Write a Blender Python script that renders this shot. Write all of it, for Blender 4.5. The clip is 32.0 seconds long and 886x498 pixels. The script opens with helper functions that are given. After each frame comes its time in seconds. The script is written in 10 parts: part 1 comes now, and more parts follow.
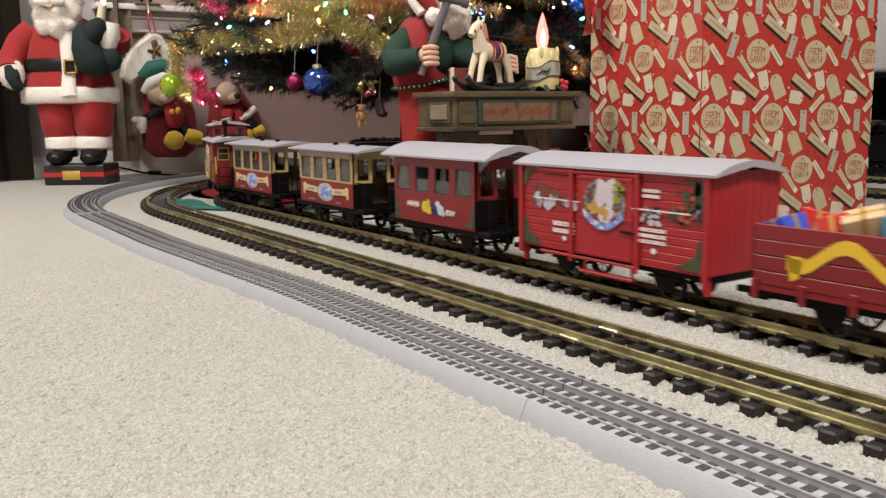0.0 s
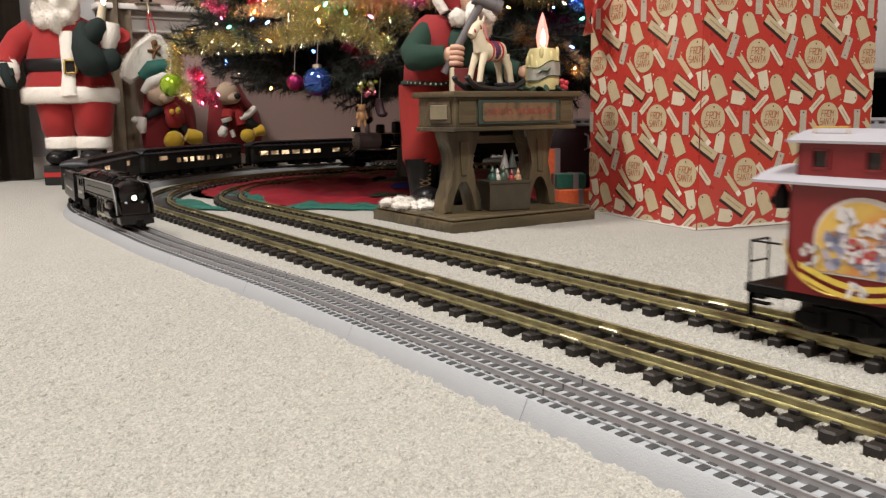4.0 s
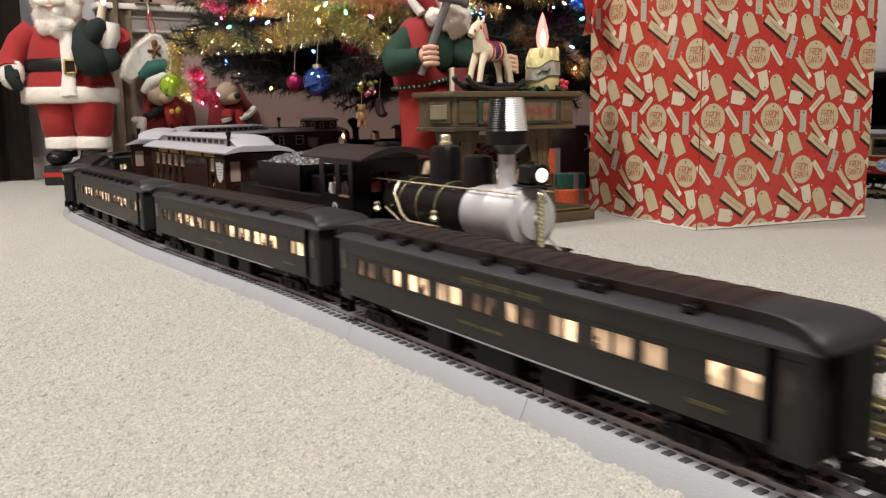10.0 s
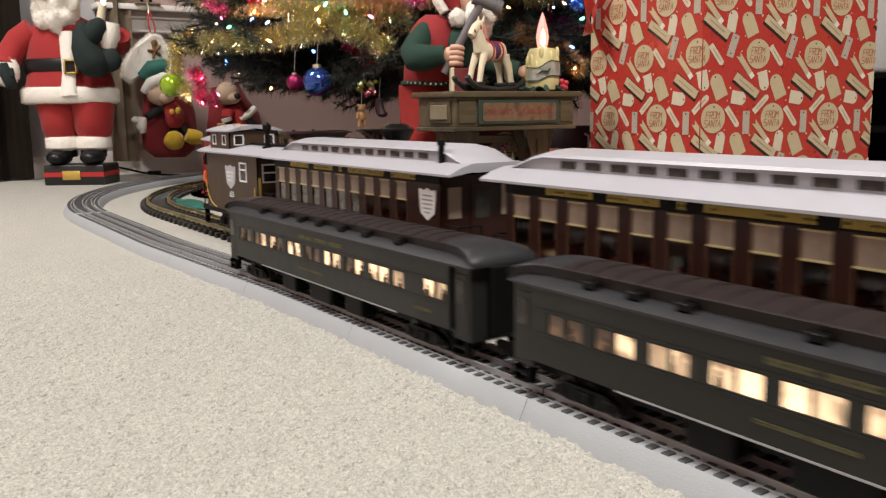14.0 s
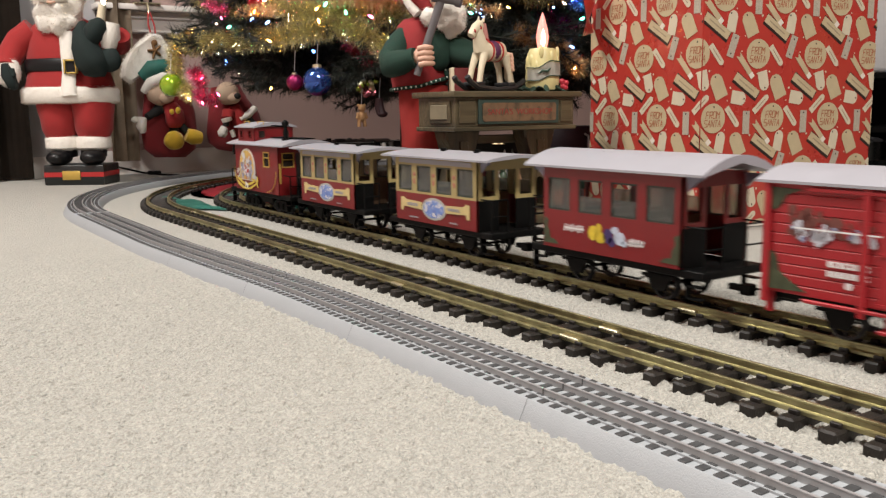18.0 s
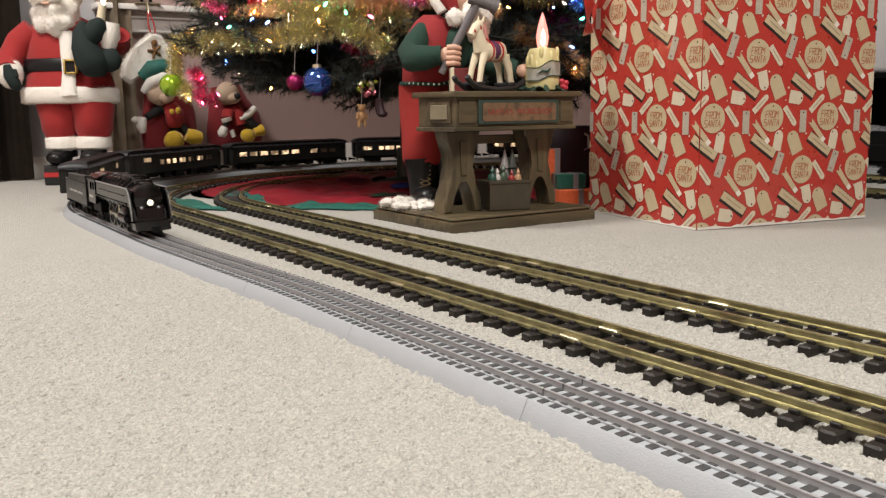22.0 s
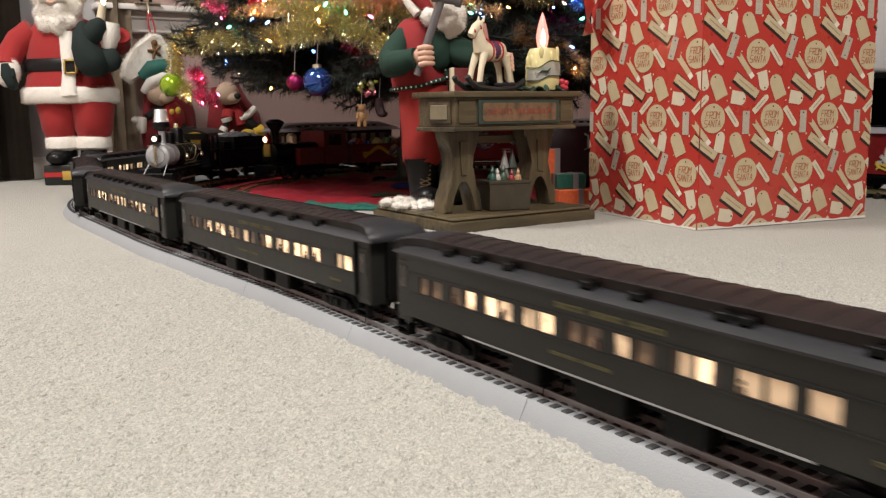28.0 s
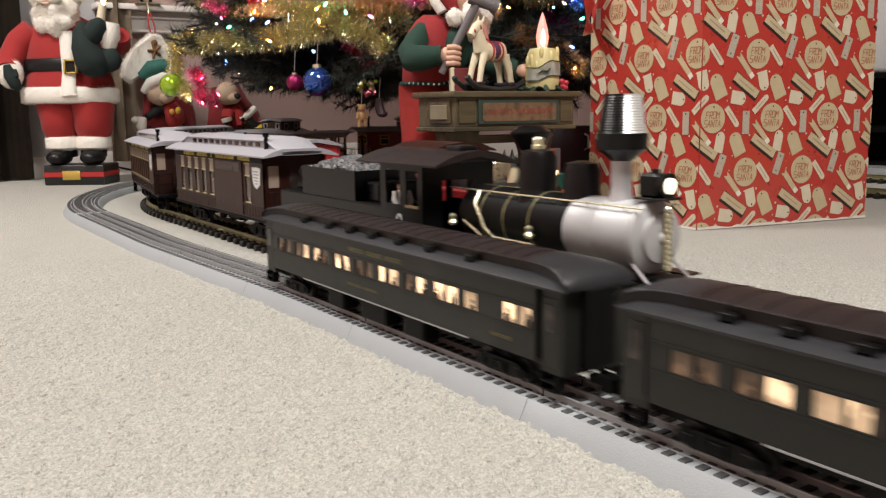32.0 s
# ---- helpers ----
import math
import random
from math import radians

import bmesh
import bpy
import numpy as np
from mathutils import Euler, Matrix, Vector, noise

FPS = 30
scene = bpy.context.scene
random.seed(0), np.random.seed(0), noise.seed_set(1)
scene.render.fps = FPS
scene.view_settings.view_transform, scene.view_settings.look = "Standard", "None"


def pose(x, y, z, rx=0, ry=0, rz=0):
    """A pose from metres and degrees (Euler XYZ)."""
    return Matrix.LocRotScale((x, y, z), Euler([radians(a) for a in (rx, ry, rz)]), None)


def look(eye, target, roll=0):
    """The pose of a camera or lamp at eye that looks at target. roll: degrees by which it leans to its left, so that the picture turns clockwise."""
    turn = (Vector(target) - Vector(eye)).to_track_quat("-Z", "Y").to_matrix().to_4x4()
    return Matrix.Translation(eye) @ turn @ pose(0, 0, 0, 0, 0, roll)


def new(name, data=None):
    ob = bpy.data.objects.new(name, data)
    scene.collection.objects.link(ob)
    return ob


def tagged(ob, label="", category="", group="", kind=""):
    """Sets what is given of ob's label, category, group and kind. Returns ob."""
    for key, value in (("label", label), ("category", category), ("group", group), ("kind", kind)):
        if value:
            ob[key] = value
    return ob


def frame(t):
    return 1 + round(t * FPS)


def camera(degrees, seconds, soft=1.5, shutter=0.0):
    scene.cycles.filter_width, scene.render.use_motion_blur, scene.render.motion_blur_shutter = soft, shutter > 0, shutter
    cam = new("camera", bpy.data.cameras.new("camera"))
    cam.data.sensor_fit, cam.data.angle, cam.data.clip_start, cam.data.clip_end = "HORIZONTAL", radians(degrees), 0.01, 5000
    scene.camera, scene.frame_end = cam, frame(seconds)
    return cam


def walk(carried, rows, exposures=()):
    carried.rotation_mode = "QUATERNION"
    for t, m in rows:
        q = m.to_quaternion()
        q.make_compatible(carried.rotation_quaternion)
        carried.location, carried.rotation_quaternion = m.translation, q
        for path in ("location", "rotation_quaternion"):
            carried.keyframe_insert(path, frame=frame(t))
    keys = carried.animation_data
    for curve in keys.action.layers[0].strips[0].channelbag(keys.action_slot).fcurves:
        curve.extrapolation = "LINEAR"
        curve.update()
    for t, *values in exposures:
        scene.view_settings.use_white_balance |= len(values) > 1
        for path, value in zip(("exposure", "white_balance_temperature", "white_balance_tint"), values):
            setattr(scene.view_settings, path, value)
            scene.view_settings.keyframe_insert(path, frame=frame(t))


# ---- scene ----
eye = Vector((-0.5313, 0.0, 0.2141))
ahead = Vector((0.5454, 0.8231, -0.1584))
cam = camera(54.2, 32.0, soft=1.3, shutter=0.4)
still = look(eye, eye + ahead, -0.73)
walk(cam, [(0.0, still), (32.0, still)])

# ---- world and lights ----
world = bpy.data.worlds.new("evening")
scene.world = world
world.use_nodes = True
world.node_tree.nodes["Background"].inputs[0].default_value = (0.55, 0.6, 0.75, 1)
world.node_tree.nodes["Background"].inputs[1].default_value = 0.05
scene.view_settings.exposure = 0.0


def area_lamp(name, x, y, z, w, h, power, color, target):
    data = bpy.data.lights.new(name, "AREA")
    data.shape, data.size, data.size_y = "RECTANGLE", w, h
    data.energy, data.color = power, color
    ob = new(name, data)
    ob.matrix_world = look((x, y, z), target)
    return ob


# Assumed lights, out of view overhead; the second is placed to brighten the wall side.
area_lamp("unseen_ceiling_light", -0.35, -0.6, 2.36, 0.9, 0.5, 101, (1.0, 0.965, 0.91), (-0.35, -0.6, 0))
area_lamp("unseen_ceiling_light", -1.1, 2.0, 2.36, 0.9, 0.5, 82, (1.0, 0.965, 0.91), (-1.1, 2.0, 0))


# ---- materials ----
def ramp_mix(nt, fac, a, b):
    mix = nt.nodes.new("ShaderNodeMix")
    mix.data_type = "RGBA"
    mix.inputs[6].default_value, mix.inputs[7].default_value = (*a, 1), (*b, 1)
    nt.links.new(fac, mix.inputs[0])
    return mix.outputs[2]


MATS = {}


def mat(name, color, rough=0.5, metal=0.0, vary=0.12, scale=40.0, bump=0.0, bscale=0.0, coat=0.0, sheen=0.0,
        spots=None, spot_scale=6.0, random_part=0.0, transmission=0.0, spec=0.5, emit=None, emit_strength=0.0, stretch=None):
    """A surface with grain and blotches at real size; colours are linear."""
    if name in MATS:
        return MATS[name]
    m = bpy.data.materials.new(name)
    m.use_nodes = True
    nt = m.node_tree
    p = nt.nodes["Principled BSDF"]
    p.inputs["Roughness"].default_value, p.inputs["Metallic"].default_value = rough, metal
    p.inputs["Coat Weight"].default_value = coat
    p.inputs["Specular IOR Level"].default_value = spec
    p.inputs["Sheen Weight"].default_value = sheen
    p.inputs["Transmission Weight"].default_value = transmission
    tc = nt.nodes.new("ShaderNodeTexCoord")
    mp = nt.nodes.new("ShaderNodeMapping")
    if stretch:
        mp.inputs["Scale"].default_value = stretch
    nt.links.new(tc.outputs["Object"], mp.inputs[0])
    co = mp.outputs[0]
    n1 = nt.nodes.new("ShaderNodeTexNoise")
    n1.inputs["Scale"].default_value, n1.inputs["Detail"].default_value = scale, 4
    nt.links.new(co, n1.inputs["Vector"])
    lo = tuple(max(0.0, c * (1 - vary)) for c in color)
    hi = tuple(min(1.0, c * (1 + vary)) for c in color)
    col = ramp_mix(nt, n1.outputs[0], lo, hi)
    if spots:
        n2 = nt.nodes.new("ShaderNodeTexNoise")
        n2.inputs["Scale"].default_value, n2.inputs["Detail"].default_value = spot_scale, 5
        nt.links.new(co, n2.inputs["Vector"])
        r = nt.nodes.new("ShaderNodeMapRange")
        r.inputs[1].default_value, r.inputs[2].default_value = 0.5, 0.68
        nt.links.new(n2.outputs[0], r.inputs[0])
        mx = nt.nodes.new("ShaderNodeMix")
        mx.data_type = "RGBA"
        nt.links.new(r.outputs[0], mx.inputs[0])
        nt.links.new(col, mx.inputs[6])
        mx.inputs[7].default_value = (*spots, 1)
        col = mx.outputs[2]
    if random_part:
        info = nt.nodes.new("ShaderNodeObjectInfo")
        r = nt.nodes.new("ShaderNodeMapRange")
        r.inputs[3].default_value, r.inputs[4].default_value = 1 - random_part, 1 + random_part
        nt.links.new(info.outputs["Random"], r.inputs[0])
        h = nt.nodes.new("ShaderNodeHueSaturation")
        nt.links.new(r.outputs[0], h.inputs["Value"])
        nt.links.new(col, h.inputs["Color"])
        col = h.outputs[0]
    nt.links.new(col, p.inputs["Base Color"])
    rr = nt.nodes.new("ShaderNodeMapRange")
    rr.inputs[3].default_value, rr.inputs[4].default_value = max(0.02, rough - 0.08), min(1, rough + 0.1)
    nt.links.new(n1.outputs[0], rr.inputs[0])
    nt.links.new(rr.outputs[0], p.inputs["Roughness"])
    if bump:
        n3 = nt.nodes.new("ShaderNodeTexNoise")
        n3.inputs["Scale"].default_value, n3.inputs["Detail"].default_value = bscale or scale, 3
        nt.links.new(co, n3.inputs["Vector"])
        b = nt.nodes.new("ShaderNodeBump")
        b.inputs["Strength"].default_value, b.inputs["Distance"].default_value = 1.0, bump
        nt.links.new(n3.outputs[0], b.inputs["Height"])
        nt.links.new(b.outputs[0], p.inputs["Normal"])
    if emit:
        p.inputs["Emission Color"].default_value = (*emit, 1)
        p.inputs["Emission Strength"].default_value = emit_strength
    MATS[name] = m
    return m


def carpet_material():
    m = mat("cream_carpet", (0.385, 0.371, 0.332), 0.95, vary=0.08, scale=11.0, sheen=0.2)
    nt = m.node_tree
    p = nt.nodes["Principled BSDF"]
    tc = nt.nodes.new("ShaderNodeTexCoord")
    v = nt.nodes.new("ShaderNodeTexVoronoi")
    v.inputs["Scale"].default_value = 420
    n = nt.nodes.new("ShaderNodeTexNoise")
    n.inputs["Scale"].default_value, n.inputs["Detail"].default_value = 380, 3
    nt.links.new(tc.outputs["Object"], v.inputs["Vector"])
    nt.links.new(tc.outputs["Object"], n.inputs["Vector"])
    add = nt.nodes.new("ShaderNodeMath")
    add.operation = "SUBTRACT"
    nt.links.new(n.outputs[0], add.inputs[0])
    nt.links.new(v.outputs["Distance"], add.inputs[1])
    b = nt.nodes.new("ShaderNodeBump")
    b.inputs["Strength"].default_value, b.inputs["Distance"].default_value = 0.8, 0.0022
    nt.links.new(add.outputs[0], b.inputs["Height"])
    nt.links.new(b.outputs[0], p.inputs["Normal"])
    # shade in the gaps between the tufts, multiplied into the colour
    old = p.inputs["Base Color"].links[0].from_socket
    r = nt.nodes.new("ShaderNodeMapRange")
    r.inputs[1].default_value, r.inputs[2].default_value = 0.42, 0.64
    r.inputs[3].default_value, r.inputs[4].default_value = 0.80, 1.08
    nt.links.new(n.outputs[0], r.inputs[0])
    mul = nt.nodes.new("ShaderNodeMix")
    mul.data_type, mul.blend_type = "RGBA", "MULTIPLY"
    mul.inputs[0].default_value = 1.0
    nt.links.new(old, mul.inputs[6])
    nt.links.new(r.outputs[0], mul.inputs[7])
    nt.links.new(mul.outputs[2], p.inputs["Base Color"])
    return m


CARPET = carpet_material()
WALL = mat("pinkish_beige_wall_paint", (0.425, 0.300, 0.275), 0.8, vary=0.05, scale=3, bump=0.0006, bscale=260)
TRIM = mat("white_painted_trim", (0.74, 0.70, 0.66), 0.45, vary=0.04, scale=8)
CEIL = mat("ceiling_paint", (0.78, 0.75, 0.7), 0.9, vary=0.04, scale=4)
BRASS = mat("rail_brass", (0.35, 0.32, 0.175), 0.34, 0.8, vary=0.3, scale=90, spots=(0.20, 0.165, 0.085), spot_scale=25)
BRIGHT_BRASS = mat("bright_brass", (0.80, 0.74, 0.52), 0.28, 0.9, vary=0.1, scale=60)
TIE = mat("dark_brown_plastic_tie", (0.014, 0.011, 0.009), 0.5, spec=0.35, vary=0.35, scale=220, bump=0.0005, bscale=500, random_part=0.25)
ROADBED = mat("grey_plastic_roadbed", (0.315, 0.332, 0.350), 0.55, vary=0.05, scale=60, bump=0.0003, bscale=900)
PADTIE = mat("dark_grey_moulded_tie", (0.045, 0.045, 0.047), 0.6, vary=0.2, scale=200)
STEEL = mat("nickel_rail", (0.34, 0.34, 0.345), 0.30, 0.25, vary=0.15, scale=80)


# ---- building helpers ----
def bmo():
    return bmesh.new()


def finish(bm, material, name, smooth=True, angle=35):
    bmesh.ops.recalc_face_normals(bm, faces=bm.faces)
    me = bpy.data.meshes.new(name)
    bm.to_mesh(me)
    bm.free()
    for mm in material if isinstance(material, (list, tuple)) else [material]:
        me.materials.append(mm)
    if smooth:
        me.shade_smooth()
        me.set_sharp_from_angle(angle=radians(angle))
    return me


APART = ("step", "end_panel", "destination_board", "ribbon", "holly_corner", "boiler_band")


def islands(bm):
    """The loose pieces of a bmesh, each as a bmesh of its own."""
    bm.verts.index_update()
    seen, out = set(), []
    for v in bm.verts:
        if v in seen:
            continue
        seen.add(v)
        todo, group = [v], []
        while todo:
            w = todo.pop()
            group.append(w)
            for e in w.link_edges:
                o = e.other_vert(w)
                if o not in seen:
                    seen.add(o)
                    todo.append(o)
        piece = bmo()
        twin = {w: piece.verts.new(w.co) for w in group}
        for f in {f for w in group for f in w.link_faces}:
            piece.faces.new([twin[w] for w in f.verts]).material_index = f.material_index
        out.append(piece)
    return out


def part(name, bm, material, parent=None, label="", at=None, smooth=True, angle=35):
    if name in APART and not isinstance(bm, bpy.types.Mesh):
        pieces = islands(bm)
        if len(pieces) > 1:
            bm.free()
            made = [part(name, p, material, parent, label, at, smooth, angle) for p in pieces]
            return made[0]
        for p in pieces:
            p.free()
    me = bm if isinstance(bm, bpy.types.Mesh) else finish(bm, material, name, smooth, angle)
    ob = new(name, me)
    if parent:
        ob.parent = parent
    if at is not None:
        ob.matrix_basis = at if isinstance(at, Matrix) else Matrix.Translation(at)
    if label:
        tagged(ob, label)
    return ob


def thing(name, label, category, at=None, group="", kind=""):
    ob = new(name)
    ob.empty_display_size = 0.02
    if at is not None:
        ob.matrix_basis = at
    return tagged(ob, label, category, group, kind)


def box(bm, x0, x1, y0, y1, z0, z1, bevel=0.0, seg=1, idx=0):
    v = [bm.verts.new((x, y, z)) for x in (x0, x1) for y in (y0, y1) for z in (z0, z1)]
    fs = [bm.faces.new([v[i] for i in q]) for q in
          ((0, 1, 3, 2), (4, 6, 7, 5), (0, 4, 5, 1), (2, 3, 7, 6), (0, 2, 6, 4), (1, 5, 7, 3))]
    for f in fs:
        f.material_index = idx
    if bevel:
        es = list({e for f in fs for e in f.edges})
        bmesh.ops.bevel(bm, geom=es, offset=bevel, segments=seg, affect="EDGES", profile=0.5)
    return bm


def ring_frame(p0, p1):
    d = (Vector(p1) - Vector(p0)).normalized()
    q = d.to_track_quat("Z", "Y")
    return q @ Vector((1, 0, 0)), q @ Vector((0, 1, 0))


def rod(bm, p0, p1, r0, r1=None, seg=10, caps=True, idx=0):
    r1 = r0 if r1 is None else r1
    a, b = ring_frame(p0, p1)
    rings = []
    for p, r in ((Vector(p0), r0), (Vector(p1), r1)):
        rings.append([bm.verts.new(p + r * (math.cos(i * math.tau / seg) * a + math.sin(i * math.tau / seg) * b)) for i in range(seg)])
    for i in range(seg):
        j = (i + 1) % seg
        bm.faces.new((rings[0][i], rings[0][j], rings[1][j], rings[1][i])).material_index = idx
    if caps:
        bm.faces.new(rings[0][::-1]).material_index = idx
        bm.faces.new(rings[1]).material_index = idx
    return bm


def tube(bm, pts, radii, seg=8, idx=0, squash=1.0):
    """A bent tapered tube through points."""
    pts = [Vector(p) for p in pts]
    if not isinstance(radii, (list, tuple)):
        radii = [radii] * len(pts)
    rings = []
    ref = None
    for i, p in enumerate(pts):
        d = (pts[min(i + 1, len(pts) - 1)] - pts[max(i - 1, 0)]).normalized()
        if ref is None:
            ref = Vector((0, 0, 1)) if abs(d.z) < 0.9 else Vector((1, 0, 0))
        a = d.cross(ref).normalized()
        b = a.cross(d).normalized()
        ref = b
        rings.append([bm.verts.new(p + radii[i] * (math.cos(k * math.tau / seg) * a + squash * math.sin(k * math.tau / seg) * b)) for k in range(seg)])
    for r0, r1 in zip(rings, rings[1:]):
        for k in range(seg):
            j = (k + 1) % seg
            bm.faces.new((r0[k], r0[j], r1[j], r1[k])).material_index = idx
    bm.faces.new(rings[0][::-1]).material_index = idx
    bm.faces.new(rings[-1]).material_index = idx
    return bm


def ball(bm, c, r, sx=1, sy=1, sz=1, seg=14, rings=8, idx=0, turn=None):
    m = Matrix.Translation(c) @ (turn.to_4x4() if turn else Matrix()) @ Matrix.Diagonal((r * sx, r * sy, r * sz, 1))
    out = bmesh.ops.create_uvsphere(bm, u_segments=seg, v_segments=rings, radius=1, matrix=m)
    for f in {f for v in out["verts"] for f in v.link_faces}:
        f.material_index = idx
    return bm


def lathe(bm, prof, c=(0, 0, 0), axis="z", seg=20, idx=0, caps=True):
    """Turns a list of (radius, height) round an axis."""
    c = Vector(c)

    def at(r, h, k):
        a = k * math.tau / seg
        x, y = r * math.cos(a), r * math.sin(a)
        return c + {"z": Vector((x, y, h)), "x": Vector((h, x, y)), "y": Vector((x, h, y))}[axis]
    rings = [[bm.verts.new(at(r, h, k)) for k in range(seg)] for r, h in prof]
    for r0, r1 in zip(rings, rings[1:]):
        for k in range(seg):
            j = (k + 1) % seg
            bm.faces.new((r0[k], r0[j], r1[j], r1[k])).material_index = idx
    if caps:
        bm.faces.new(rings[0][::-1]).material_index = idx
        bm.faces.new(rings[-1]).material_index = idx
    return bm


def prism(bm, outline, lo, hi, axis="y", idx=0, bevel=0.0):
    """An outline (two coordinates) pushed from lo to hi along an axis."""
    def at(a, b, h):
        return {"y": (a, h, b), "x": (h, a, b), "z": (a, b, h)}[axis]
    v0 = [bm.verts.new(at(a, b, lo)) for a, b in outline]
    v1 = [bm.verts.new(at(a, b, hi)) for a, b in outline]
    n = len(outline)
    fs = [bm.faces.new(v0[::-1]), bm.faces.new(v1)]
    for i in range(n):
        j = (i + 1) % n
        fs.append(bm.faces.new((v0[i], v0[j], v1[j], v1[i])))
    for f in fs:
        f.material_index = idx
    if bevel:
        es = list({e for f in fs[:2] for e in f.edges})
        bmesh.ops.bevel(bm, geom=es, offset=bevel, segments=1, affect="EDGES")
    return bm


def text_mesh(body, size, material, depth=0.0006, align="CENTER"):
    cu = bpy.data.curves.new("letters", "FONT")
    cu.body, cu.size, cu.extrude, cu.align_x, cu.align_y = body, size, depth, align, "CENTER"
    ob = bpy.data.objects.new("letters", cu)
    scene.collection.objects.link(ob)
    me = bpy.data.meshes.new_from_object(ob.evaluated_get(bpy.context.evaluated_depsgraph_get()))
    bpy.data.objects.remove(ob)
    me.materials.clear()
    me.materials.append(material)
    return me


# ---- the three loops of track: straight sides and curved ends ----
class Loop:
    """A closed path of straights and left-hand arcs, from a start point and heading."""

    def __init__(self, u, v, segs, heading=-90.0):
        self.rows, self.length = [], 0.0
        x, y, h = u, v, radians(heading)
        for kind, a, *b in segs:
            if kind == "line":
                self.rows.append((self.length, kind, x, y, h, a, 0))
                x, y = x + a * math.cos(h), y + a * math.sin(h)
                self.length += a
            else:
                turn = radians(b[0])
                self.rows.append((self.length, kind, x, y, h, a, turn))
                cx, cy = x - a * math.sin(h), y + a * math.cos(h)
                h += turn
                x, y = cx + a * math.sin(h), cy - a * math.cos(h)
                self.length += a * turn

    def at(self, s):
        s %= self.length
        row = [r for r in self.rows if r[0] <= s + 1e-9][-1]
        s0, kind, x, y, h, a, turn = row
        d = s - s0
        if kind == "line":
            return Vector((x + d * math.cos(h), y + d * math.sin(h), 0)), h
        cx, cy = x - a * math.sin(h), y + a * math.cos(h)
        h += d / a
        return Vector((cx + a * math.sin(h), cy - a * math.cos(h), 0)), h

    def samples(self, step):
        """Distances along the loop, closer on the curves."""
        out = []
        for i, (s0, kind, *_r) in enumerate(self.rows):
            end = self.rows[i + 1][0] if i + 1 < len(self.rows) else self.length
            n = max(2, int((end - s0) / (0.15 if kind == "line" else step)))
            out += [s0 + (end - s0) * k / n for k in range(n)]
        return out


def oval(u, v, big, small, side):
    return Loop(u, v, [("line", side), ("arc", small, 90), ("line", 2 * big - 2 * small), ("arc", small, 90), ("line", side), ("arc", big, 180)])


# the outer loop kinks a little where its curved end meets the straight
LOOP_A = Loop(-0.158, 1.832, [("line", 0.45), ("arc", 1.6, 3), ("line", 0.36), ("arc", -2.5, -3), ("line", 0.856), ("arc", 0.56, 90), ("line", 1.17), ("arc", 0.56, 90),
                              ("line", 1.882), ("arc", 1.145, 90), ("line", 0.024), ("arc", 1.145, 90)])
LOOP_B = oval(0.0, 1.82, 0.905, 0.55, 1.745)
LOOP_C = oval(0.165, 1.83, 0.632, 0.630, 1.51)


def sweep(bm, loop, outline, step=0.03):
    """Pushes a cross-section (left offset, height) round a loop."""
    rings = []
    for s in loop.samples(step):
        p, h = loop.at(s)
        left = Vector((-math.sin(h), math.cos(h), 0))
        rings.append([bm.verts.new(p + left * a + Vector((0, 0, b))) for a, b in outline])
    n = len(outline)
    for i, r0 in enumerate(rings):
        r1 = rings[(i + 1) % len(rings)]
        for k in range(n):
            j = (k + 1) % n
            bm.faces.new((r0[k], r0[j], r1[j], r1[k]))
    return bm


def turned(loop, s, off=0.0, z=0.0):
    p, h = loop.at(s)
    p = p + off * Vector((-math.sin(h), math.cos(h), 0))
    return pose(p.x, p.y, z, 0, 0, math.degrees(h))


# ---- room ----
def setting(name, bm, material, label, category):
    return tagged(part(name, bm, material), label, category, kind="structure")


